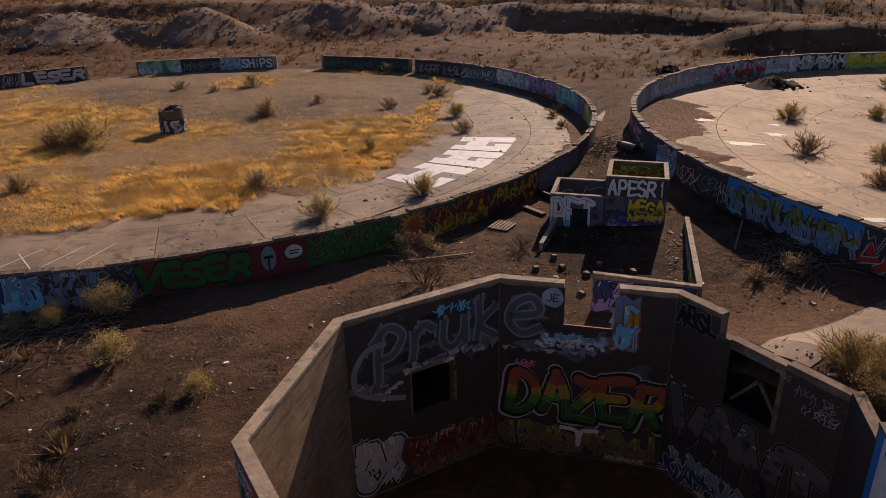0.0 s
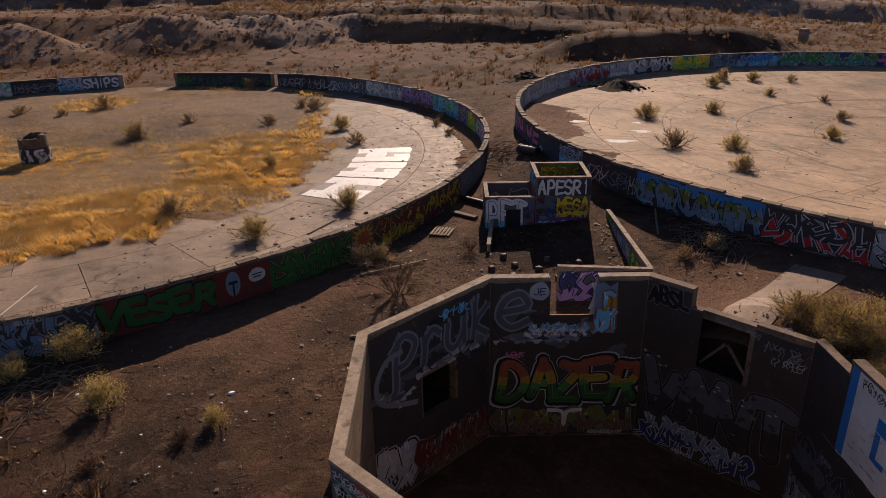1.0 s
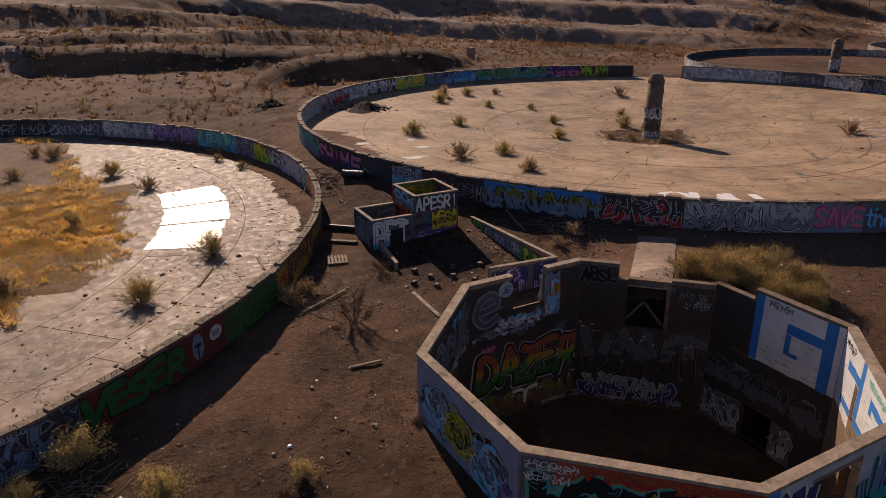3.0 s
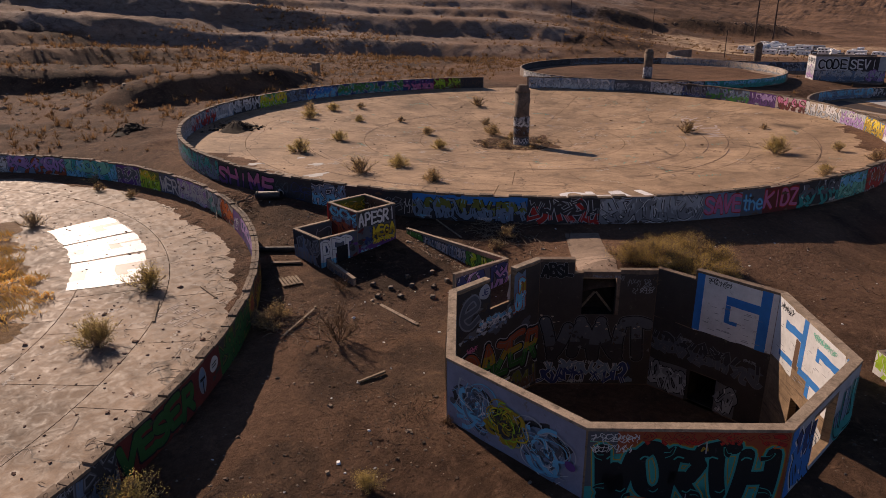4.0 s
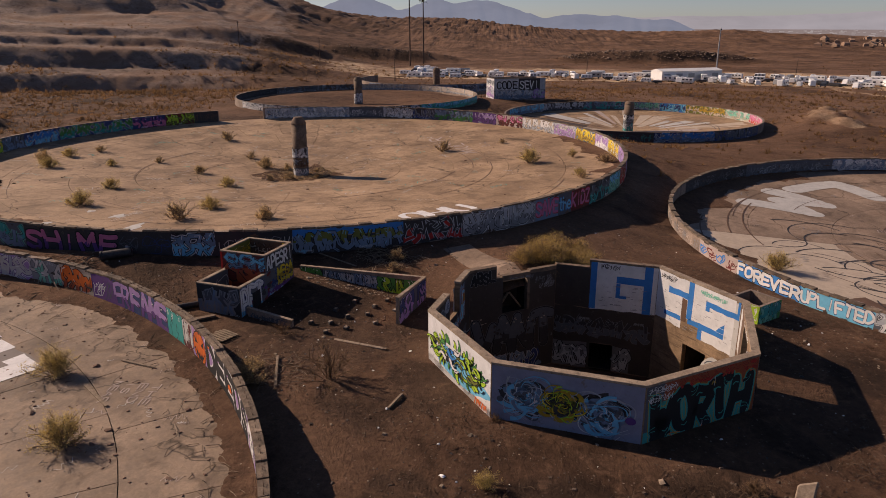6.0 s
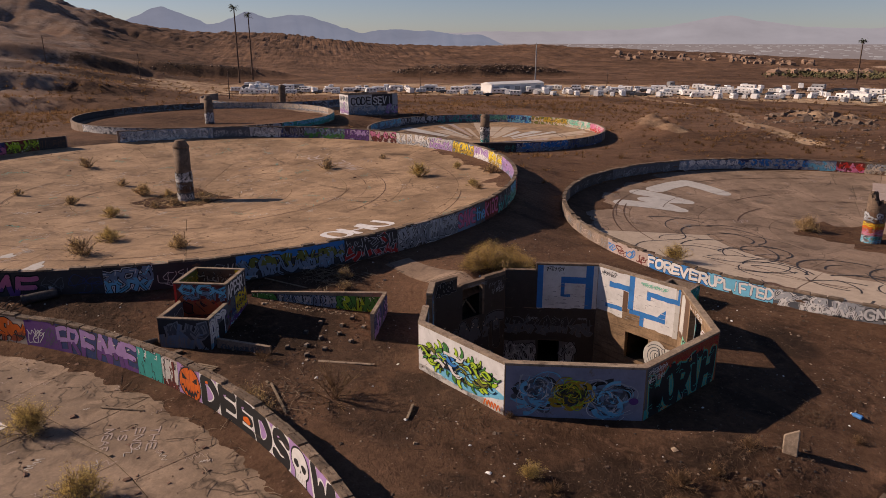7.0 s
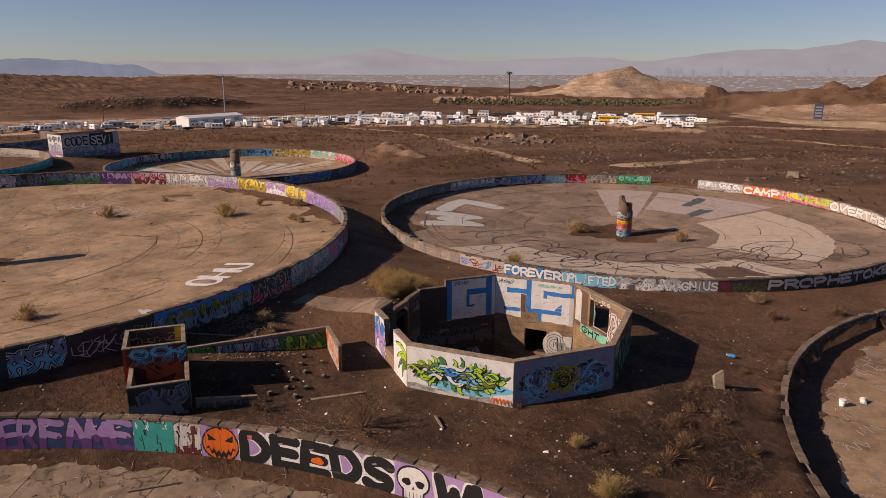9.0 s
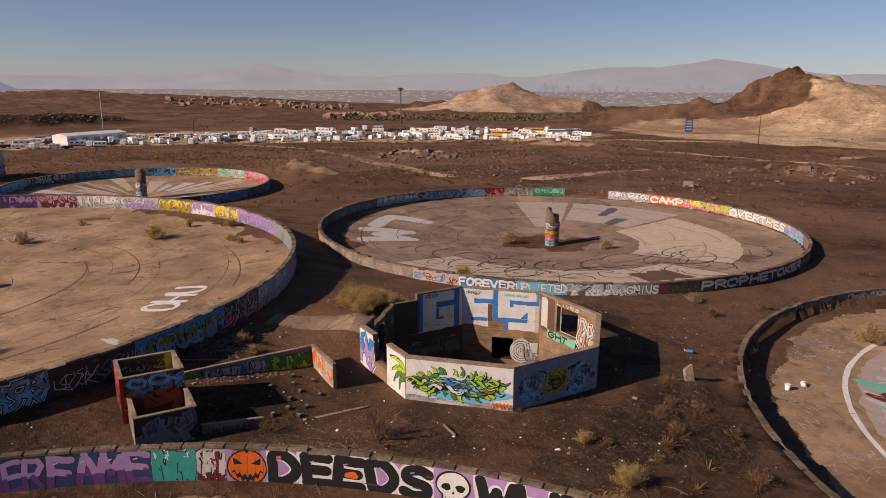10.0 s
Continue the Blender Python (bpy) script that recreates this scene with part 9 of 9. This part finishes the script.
spoil("spoil_heap", 30.7, 66.9, 2.0, 0.8, "dark heap of charred soil on the tank floor", M_CHARDARK)
spoil("spoil_heap", 23.4, 75.0, 1.5, 0.6, "dark heap of rubbish outside the tank", M_CHARDARK)


for hx, hy, hr, seed in ((30.7, 66.9, 1.5, 61), (23.4, 75.0, 1.2, 62)):
    hrnd = random.Random(seed)
    build_stones("heap_rubble", [(hx + hrnd.gauss(0, hr * 0.8), hy + hrnd.gauss(0, hr * 0.6)) for _ in range(160)], (0.05, 0.22), M_CHARDARK, "charred lumps and rubble over the heap", seed, lambda x, y, hx=hx, hy=hy, hr=hr: surface(x, y) + 0.55 * math.exp(-((x - hx) ** 2 + (y - hy) ** 2) / hr ** 2))
    build_twigs("heap_sticks", [(hx + hrnd.gauss(0, hr), hy + hrnd.gauss(0, hr)) for _ in range(40)], (0.4, 1.2), M_BRUSH, "broken sticks poking from the heap", seed, 0.02, 0.9)


# ---- block house beyond the tanks ----
hut = thing("block_house", "roofless concrete block house with big painted letters", "building", at=(127.0, 19.9, -0.4))
HU = Vector((4.2, -11.3, 0)).normalized()
HV = Vector((-HU.y, HU.x, 0))
cs = [Vector((0, 0, 0)), HU * 12.0, HU * 12.0 + HV * 5.0, HV * 5.0]
for k in range(4):
    p, q = cs[k], cs[(k + 1) % 4]
    u = (q - p).normalized()
    n = Vector((u.y, -u.x, 0))
    L = (q - p).length
    w = part("wall", wall_with_holes(p, u, n, L, 0.3, -0.8, 4.4, [(9.6, 10.8, 0.0, 2.2)] if k == 2 else [], 1.0), M_WALL, hut, "painted concrete wall")
    if k == 0:
        on_flat(w, p, u, n, L, lambda a, W, H: (a.rect(0, -0.3, W, 1.9, "slate", 0.6, 0.03), a.rect(0, 1.9, 5.65, H, "silver", 0.6, 0.03), a.rect(5.65, 1.9, 10.7, H, "charcoal", 0.6, 0.03), a.rect(10.7, 1.9, W, H, "silver", 0.6, 0.03), a.up(), a.text("CODE", 0.3, 1.9, 5.6, 4.1, "white", 0.1), a.text("SEVI", 5.7, 1.9, 10.6, 4.1, "black", 0.1), a.up(),
                                                a.text("CODE", 0.45, 2.0, 5.5, 4.0, "black", 0.05), a.text("SEVI", 5.85, 2.0, 10.5, 4.0, "white", 0.05), a.up(), a.wild(0.3, 0.0, 8.5, 1.9, ("silver", "bluegrey"), "black", None, 9), a.wild(9.0, 0.0, 11.8, 2.0, ("silver", "lilac"), "black", None, 3)), "black and white letters reading CODE SEVI over blue shapes", 4.4)
    if k == 3:
        on_flat(w, p, u, n, L, lambda a, W, H: (a.rect(0, -0.3, W, H, "white", 0.6, 0.03), a.up(), a.wild(0.2, 0.3, W - 0.2, 2.6, ("silver", "lilac"), "black", None, 4), a.tag(0.4, 3.0, W - 0.4, 3.9, "slate", 0.2)), "lilac letter shapes on white", 4.4)
farwall = thing("old_wall", "distant low ring wall with faded paint", "wall", at=(166, 36, -0.6))
w = part("body", ring_wall(21, 0.3, -0.8, 1.9, 60, 300, 3), M_WALL, farwall)
art = Art(77)
art.wild(0, 0, 36, 1.7, ("slate", "silver"), "black", "bluegrey", 24)
lay(art, lambda s, z, d: ((21 + d) * math.cos(radians(130) + s / 21), (21 + d) * math.sin(radians(130) + s / 21), z), w, "graffiti", "faded grey letter shapes")
fc = thing("centre_column", "distant squat concrete column", "column", "centre columns of the tanks", at=(166, 36, -0.8))
part("shaft", lathe([(0.9, 0), (0.9, 4.2)], 20), M_PILLAR, fc)
part("cap", lathe([(0.95, 4.2), (0.7, 4.8), (0.2, 5.0)], 20), M_PILLAR, fc)
for x, y, h in ((84.8, 104.1, 2.4), (132, 151, 1.6)):
    t = thing("marker_post", "painted concrete post standing in the scrub", "post", at=(x, y, float(land(x, y)) - 0.1))
    bm = bmesh.new()
    add_box(bm, (-0.6, -0.6, 0), (0.6, 0.6, h), bevel=0.05)
    part("post", bm, M_COPE, t)
gb = thing("green_block", "small painted concrete block on the flat", "block", at=(30.2, -71.2, float(land(30.2, -71.2)) - 0.1), turn=20)
bm = bmesh.new()
add_box(bm, (-0.9, -0.5, 0), (0.9, 0.5, 1.0), bevel=0.04)
part("block", bm, M_COPE, gb)
bm = bmesh.new()
for k in range(5):
    add_box(bm, (-0.78 + 0.32 * k, -0.515, 0.25), (-0.58 + 0.32 * k, -0.50, 0.8))
part("marking", bm, paint("teal"), gb, "teal painted marks")


# ---- parked vehicles, shed and poles on the far lot ----
def rv(kind):
    rnd = random.Random(kind)
    specs = {0: ("travel_trailer", "white travel trailer parked on the lot", 7.5, 2.5, 2.9), 1: ("motorhome", "white motorhome parked on the lot", 8.5, 2.5, 3.1), 2: ("camper", "small white camper parked on the lot", 5.5, 2.3, 2.6),
             3: ("boat_trailer", "covered boat on a trailer parked on the lot", 6.0, 2.2, 1.9), 4: ("box_truck", "grey box truck parked on the lot", 7.0, 2.4, 3.0)}
    nm, lb, L, W, H = specs[kind]
    t = thing(nm, lb, "vehicle", "vehicles on the far lot")
    body = M_RVGREY if kind == 4 else M_RVDARK if kind == 3 else M_RVWHITE
    bm = bmesh.new()
    add_box(bm, (-L / 2, -W / 2, 0.55), (L / 2, W / 2, H), bevel=0.18)
    for v in bm.verts:
        if v.co.x > L / 2 - 0.3 and v.co.z > 1.6:
            v.co.x -= 0.5 if kind in (0, 2) else 0.9 if kind in (1, 4) else 1.4
        if kind == 3:
            v.co.z = 0.6 + (v.co.z - 0.55) * (1.0 - 0.25 * abs(v.co.x) / L)
    part("body", bm, body, t)
    for s in (-1, 1):
        for x in ((-0.4, 0.5) if kind in (0, 3) else (-L * 0.32, L * 0.32)):
            vs, fs = lathe([(0.36, -0.11), (0.36, 0.11), (0.2, 0.12)], 12)
            part("wheel", ([Vector((v[0] + x, s * (W / 2 - 0.12) + v[2] * s, 0.36 + v[1])) for v in vs], fs), M_TYRE, t)
        if kind != 3:
            for x in (-L * 0.3, 0.0, L * 0.28):
                bm = bmesh.new()
                add_box(bm, (x - 0.45, s * (W / 2 + 0.012) - 0.01, 1.55), (x + 0.45, s * (W / 2 + 0.012) + 0.01, 2.15))
                part("window", bm, M_GLASS, t)
            bm = bmesh.new()
            add_box(bm, (-L * 0.46, s * (W / 2 + 0.012) - 0.01, 1.05), (L * 0.42, s * (W / 2 + 0.012) + 0.01, 1.2))
            part("stripe", bm, M_RVGREY, t)
    if kind in (0, 1, 2):
        bm = bmesh.new()
        add_box(bm, (-0.5, -0.4, H), (0.5, 0.4, H + 0.25), bevel=0.06)
        part("roof_unit", bm, M_RVGREY, t)
    return t


RVS = [rv(k) for k in range(5)]
rnd = random.Random(91)
taken = set()
spots = []
for az in np.arange(3.0, -57.0, -0.72):
    near = 312 if az > -10 else 300 - 0.5 * (az + 10)
    depth = 3 if az > -14 else 4 if az > -30 else 6
    for row in range(depth):
        if rnd.random() < 0.20 or (-13.6 < az < -8.2 and row == 0):
            continue
        r = near + row * 14 + rnd.uniform(-7, 7)
        spots.append((r, az + rnd.uniform(-0.3, 0.3)))
for k in range(26):
    spots.append((335 + rnd.uniform(-8, 40), 1.2 + rnd.uniform(0, 1.6)))
EX, EY = -24.6, 45.0
for r, az in spots:
    x, y = EX + r * math.cos(radians(az)), EY + r * math.sin(radians(az))
    k = rnd.choice((0, 0, 0, 1, 1, 2, 2, 2, 2, 3, 3, 4))
    sc = rnd.uniform(0.62, 0.92)
    m = pose(x, y, float(land(x, y)), 0, 0, az + rnd.choice((0, 90, 90, 75, 180)) + rnd.uniform(-20, 20)) @ Matrix.Scale(sc, 4)
    if k in taken:
        copy_thing(RVS[k], m).matrix_basis = m
    else:
        taken.add(k)
        RVS[k].matrix_basis = m


def bus(x, y, turn, mat, label):
    t = thing("bus", label, "bus", "vehicles on the far lot", at=(x, y, float(land(x, y))), turn=turn)
    bm = bmesh.new()
    add_box(bm, (-5, -1.25, 0.6), (5, 1.25, 3.1), bevel=0.2)
    part("body", bm, mat, t)
    for s in (-1, 1):
        for k in range(8):
            bm = bmesh.new()
            add_box(bm, (-4.5 + k * 1.12, s * 1.262 - 0.01, 1.9), (-3.6 + k * 1.12, s * 1.262 + 0.01, 2.6))
            part("window", bm, M_GLASS, t)
        for x0 in (-3.2, 3.4):
            vs, fs = lathe([(0.48, -0.13), (0.48, 0.13), (0.25, 0.14)], 12)
            part("wheel", ([Vector((v[0] + x0, s * 1.15 + v[2] * s, 0.48 + v[1])) for v in vs], fs), M_TYRE, t)


for r, az, tn, mat, lb in ((372, -52.6, 40, M_RVYELLOW, "yellow school bus parked on the far lot"), (366, -54.3, 55, M_RVWHITE, "white bus parked on the far lot"), (370, -55.6, 55, M_RVGREY, "grey bus parked on the far lot"), (345, -50.0, 30, M_RVYELLOW, "yellow bus parked among trailers")):
    bus(EX + r * math.cos(radians(az)), EY + r * math.sin(radians(az)), tn, mat, lb)

sx, sy = 285.0, -60.0
shed = thing("storage_shed", "long low white metal shed beside the vehicles", "shed", at=(sx, sy, float(land(sx, sy)) - 0.2), turn=113.5)
bm = bmesh.new()
add_box(bm, (-15, -4, 0), (15, 4, 4.4))
part("wall_shell", bm, M_METAL, shed, "white ribbed metal walls")
bm = bmesh.new()
vs = [bm.verts.new(v) for v in ((-15.2, -4.3, 4.4), (15.2, -4.3, 4.4), (15.2, 4.3, 4.4), (-15.2, 4.3, 4.4), (-15.2, 0, 5.3), (15.2, 0, 5.3))]
for f in ((0, 1, 5, 4), (2, 3, 4, 5), (0, 4, 3), (1, 2, 5), (3, 2, 1, 0)):
    bm.faces.new([vs[i] for i in f])
part("roof", bm, M_METAL, shed, "shallow white roof")
for k in range(5):
    bm = bmesh.new()
    add_box(bm, (-13 + k * 6, 4.0, 0.1), (-10 + k * 6, 4.06, 3.4))
    part("door", bm, M_RVGREY, shed)


def mono_palm(x, y, z0, z1, label, fronds=True, r=0.45, mat=None):
    t = thing("mast", label, "mast", at=(x, y, z0))
    h = z1 - z0
    part("pole", tube([(0, 0, -0.5), (0, 0, h * 0.5), (0, 0, h)], [r, r * 0.8, r * 0.6], 10), mat or M_POLE, t)
    if fronds:
        rnd = random.Random(int(x))
        vs, fs = [], []
        for k in range(34):
            a, up = rnd.uniform(0, 6.283), rnd.uniform(-0.5, 0.9)
            L = rnd.uniform(2.4, 3.6)
            p0 = Vector((0, 0, h + rnd.uniform(-1.2, 0.3)))
            d = Vector((math.cos(a), math.sin(a), 0))
            p1, p2 = p0 + d * L * 0.55 + Vector((0, 0, up * 1.4)), p0 + d * L + Vector((0, 0, up * 1.2 - 0.9))
            s = Vector((-math.sin(a), math.cos(a), 0)) * 0.28
            o = len(vs)
            vs += [p0 - s * 0.3, p0 + s * 0.3, p1 + s, p1 - s, p2]
            fs += [(o, o + 1, o + 2, o + 3), (o + 3, o + 2, o + 4)]
        part("fronds", (vs, fs), M_PALM, t, "dark artificial palm fronds")
    return t


mono_palm(344, 66, -5.0, 31.0, "tall mast dressed as a palm tree")
mono_palm(372, 62, -5.0, 28.5, "second tall mast dressed as a palm tree")
mono_palm(320, -264, float(land(320, -264)), 15.2, "slim mast dressed as a palm tree by the lot")
lm = mono_palm(385, -101, float(land(385, -101)), 13.5, "pale lattice light mast", False, 0.4, M_STEEL)
bm = bmesh.new()
for k in range(7):
    add_box(bm, (-1.6 + k * 0.5, -0.2, 20.0), (-1.3 + k * 0.5, 0.2, 20.6))
part("lamp_head", bm, M_RVDARK, lm)
for x, y, h in ((78, -228, 16), (285, -105, 9), (250, 60, 10), (302, -20, 9), (330, 110, 12), (300, 140, 12)):
    t = thing("utility_pole", "plain wooden utility pole standing on the flat", "pole", "utility poles", at=(x, y, float(land(x, y)) - 0.5))
    part("pole", tube([(0, 0, 0), (0, 0, h)], [0.2, 0.13], 8), M_POLE, t)
    bm = bmesh.new()
    add_box(bm, (-1.1, -0.08, h - 0.8), (1.1, 0.08, h - 0.62))
    part("crossarm", bm, M_POLE, t)
sg = thing("billboard", "dark upright sign board at the edge of the lot", "sign", at=(148, -316, float(land(148, -316))), turn=40)
bm = bmesh.new()
add_box(bm, (-2.0, -0.2, 1.0), (2.0, 0.2, 8.2), bevel=0.05)
part("board", bm, plain("sign_blue", (0.06, 0.08, 0.14), 0.6), sg)
for k in range(4):
    bm = bmesh.new()
    add_box(bm, (-1.5, 0.21, 2.2 + k * 1.4), (1.5, 0.23, 2.8 + k * 1.4))
    part("panel", bm, plain("sign_panel", (0.3, 0.32, 0.36), 0.6), sg)
for s in (-1, 1):
    part("post", tube([(s * 1.4, 0, -0.5), (s * 1.4, 0, 1.0)], 0.15, 8), M_STEEL, sg)


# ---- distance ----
# Air haze is put into the colour: near-black base, pale emission.
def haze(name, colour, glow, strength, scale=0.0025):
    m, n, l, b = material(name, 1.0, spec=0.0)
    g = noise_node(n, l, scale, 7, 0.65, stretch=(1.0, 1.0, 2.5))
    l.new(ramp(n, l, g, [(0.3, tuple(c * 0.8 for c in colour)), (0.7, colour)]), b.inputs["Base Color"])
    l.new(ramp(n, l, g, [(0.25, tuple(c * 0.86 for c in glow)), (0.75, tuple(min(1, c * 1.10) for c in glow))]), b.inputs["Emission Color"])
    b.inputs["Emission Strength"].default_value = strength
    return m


def ridge(name, dist, a0, a1, peaks, base, floor, mat, label, seed, rough):
    """A far mountain chain: heights in degrees over the horizon along the compass."""
    n = 420
    vs, fs = [], []
    for i in range(n + 1):
        a = a0 + (a1 - a0) * i / n
        e = base
        for pa, pe, pw in peaks:
            e = max(e, base + (pe - base) * math.exp(-abs((a - pa) / pw) ** 1.5))
        e += rough * float(fbm(np.array(a * 0.45 + seed), np.array(seed * 1.7), 5))
        fade = float(sstep(0, 6, a - a0) * sstep(0, 6, a1 - a))
        top = (dist * math.tan(radians(max(0.05, e))) + 15) * fade + floor * (1 - fade)
        for f in (0.0, 0.35, 0.7, 1.0):
            d = dist - 700 * (1 - f)
            z = floor + (top - floor) * f ** 1.3 + (60 * rough * float(fbm(np.array(a * 1.6 + seed + f * 9), np.array(f * 7.0 + seed), 4)) if 0 < f < 1 else 0)
            vs.append((EX + d * math.cos(radians(a)), EY + d * math.sin(radians(a)), z))
    for i in range(n):
        for j in range(3):
            o = i * 4 + j
            fs.append((o, o + 1, o + 5, o + 4))
    ob = mesh_object(name, vs, fs, mat)
    return tagged(ob, label, "mountains", kind="structure")


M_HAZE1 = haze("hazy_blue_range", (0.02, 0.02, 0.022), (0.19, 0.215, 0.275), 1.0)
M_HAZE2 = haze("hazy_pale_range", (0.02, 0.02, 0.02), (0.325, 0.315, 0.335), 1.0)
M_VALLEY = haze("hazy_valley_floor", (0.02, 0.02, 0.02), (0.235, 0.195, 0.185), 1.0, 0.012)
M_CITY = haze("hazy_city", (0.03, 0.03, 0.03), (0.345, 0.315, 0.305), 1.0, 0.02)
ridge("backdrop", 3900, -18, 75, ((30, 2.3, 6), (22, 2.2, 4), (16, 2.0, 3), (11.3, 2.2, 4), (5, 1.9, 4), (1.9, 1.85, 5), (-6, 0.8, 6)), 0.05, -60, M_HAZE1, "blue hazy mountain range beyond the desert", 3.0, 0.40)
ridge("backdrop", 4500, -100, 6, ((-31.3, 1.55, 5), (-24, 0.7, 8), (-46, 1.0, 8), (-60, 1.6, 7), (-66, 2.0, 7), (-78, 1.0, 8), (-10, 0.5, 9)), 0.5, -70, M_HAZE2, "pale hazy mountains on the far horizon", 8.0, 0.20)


def valley_z(r):
    return -33 + 26 * (r - 1500) / 2900


vs, fs = [], []
for i in range(61):
    a = radians(-95 + 110 * i / 60)
    for r in (1400, 1500, 2400, 3300, 4400):
        vs.append((EX + r * math.cos(a), EY + r * math.sin(a), valley_z(r) if r > 1400 else -60))
for i in range(60):
    for j in range(4):
        o = i * 5 + j
        fs.append((o, o + 5, o + 6, o + 1))
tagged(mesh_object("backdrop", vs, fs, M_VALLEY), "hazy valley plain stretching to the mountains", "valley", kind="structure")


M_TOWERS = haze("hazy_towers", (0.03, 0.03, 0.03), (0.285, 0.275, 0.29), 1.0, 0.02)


def build_city(towers):
    rnd = random.Random(7)
    parts = []
    cube = [(-1, -1, 0), (1, -1, 0), (1, 1, 0), (-1, 1, 0), (-1, -1, 1), (1, -1, 1), (1, 1, 1), (-1, 1, 1)]
    quads = ((4, 5, 6, 7), (0, 1, 5, 4), (1, 2, 6, 5), (2, 3, 7, 6), (3, 0, 4, 7))
    for k in range(*((0, 60) if towers else (60, 1000))):
        if k < 60:
            az, r, h, w = rnd.choice((rnd.uniform(-66, -51), rnd.uniform(-58, -53))), rnd.uniform(3750, 3850), rnd.choice((8, 12, 16, 24, 34, 44)) * rnd.uniform(0.6, 1.1), rnd.uniform(4, 9)
        else:
            az, r, h, w = rnd.uniform(-70, -12), rnd.uniform(1600, 3900), rnd.uniform(1.5, 4), rnd.uniform(2, 7)
        z = valley_z(r)
        x, y = EX + r * math.cos(radians(az)), EY + r * math.sin(radians(az))
        parts.append(([(x + v[0] * w, y + v[1] * w, z - 1 + v[2] * h) for v in cube], quads))
    vs, fs = join(parts)
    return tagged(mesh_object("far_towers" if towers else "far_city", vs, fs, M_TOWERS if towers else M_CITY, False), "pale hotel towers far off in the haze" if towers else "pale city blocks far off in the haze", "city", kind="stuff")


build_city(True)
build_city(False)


def build_suburb():
    rnd = random.Random(17)
    parts = []
    cube = [(-1, -1, 0), (1, -1, 0), (1, 1, 0), (-1, 1, 0), (-0.6, 0, 1.6), (0.6, 0, 1.6), (-1, -1, 1), (1, -1, 1), (1, 1, 1), (-1, 1, 1)]
    quads = ((0, 1, 7, 6), (1, 2, 8, 7), (2, 3, 9, 8), (3, 0, 6, 9), (6, 7, 5, 4), (8, 9, 4, 5), (7, 8, 5), (9, 6, 4))
    for k in range(130):
        az, r = (rnd.uniform(-38, -24), rnd.uniform(950, 1250)) if k < 80 else (rnd.uniform(-42, -36), rnd.uniform(600, 680))
        x, y = EX + r * math.cos(radians(az)), EY + r * math.sin(radians(az))
        s = rnd.uniform(2.0, 4.2)
        t = rnd.uniform(0, 3.14)
        z = float(land(x, y))
        parts.append(([(x + s * (v[0] * math.cos(t) - v[1] * math.sin(t)), y + s * (v[0] * math.sin(t) + v[1] * math.cos(t)), z + v[2] * 2.8) for v in cube], quads))
    vs, fs = join(parts)
    return tagged(mesh_object("far_houses", vs, fs, plain("stucco", (0.25, 0.165, 0.115), 0.9, vary=0.4, scale=0.02), False), "tan stucco houses in the distance", "houses", kind="stuff")


build_suburb()


def build_far_trees():
    rnd = random.Random(27)
    vs, fs = [], []
    for k in range(300):
        az, r = rnd.uniform(-58, -36), rnd.uniform(520, 640)
        x, y = EX + r * math.cos(radians(az)), EY + r * math.sin(radians(az))
        z = float(land(x, y))
        for q in range(14):
            p = Vector((x + rnd.gauss(0, 2.2), y + rnd.gauss(0, 2.2), z + rnd.uniform(0.3, 3.0) * (0.4 + abs(math.sin(az * 3.1)))))
            s = rnd.uniform(0.4, 1.1)
            d = Vector((rnd.gauss(0, 1), rnd.gauss(0, 1), rnd.gauss(0, 1))).normalized()
            e = d.cross(Vector((0.3, 0.5, 0.8))).normalized()
            o = len(vs)
            vs += [p - d * s, p + e * s, p + d * s, p - e * s]
            fs.append((o, o + 1, o + 2, o + 3))
    return tagged(mesh_object("far_trees", vs, fs, plain("far_foliage", (0.085, 0.078, 0.035), 0.9, vary=0.4, scale=0.1), False), "band of dark green trees beyond the lot", "trees", kind="stuff")


build_far_trees()
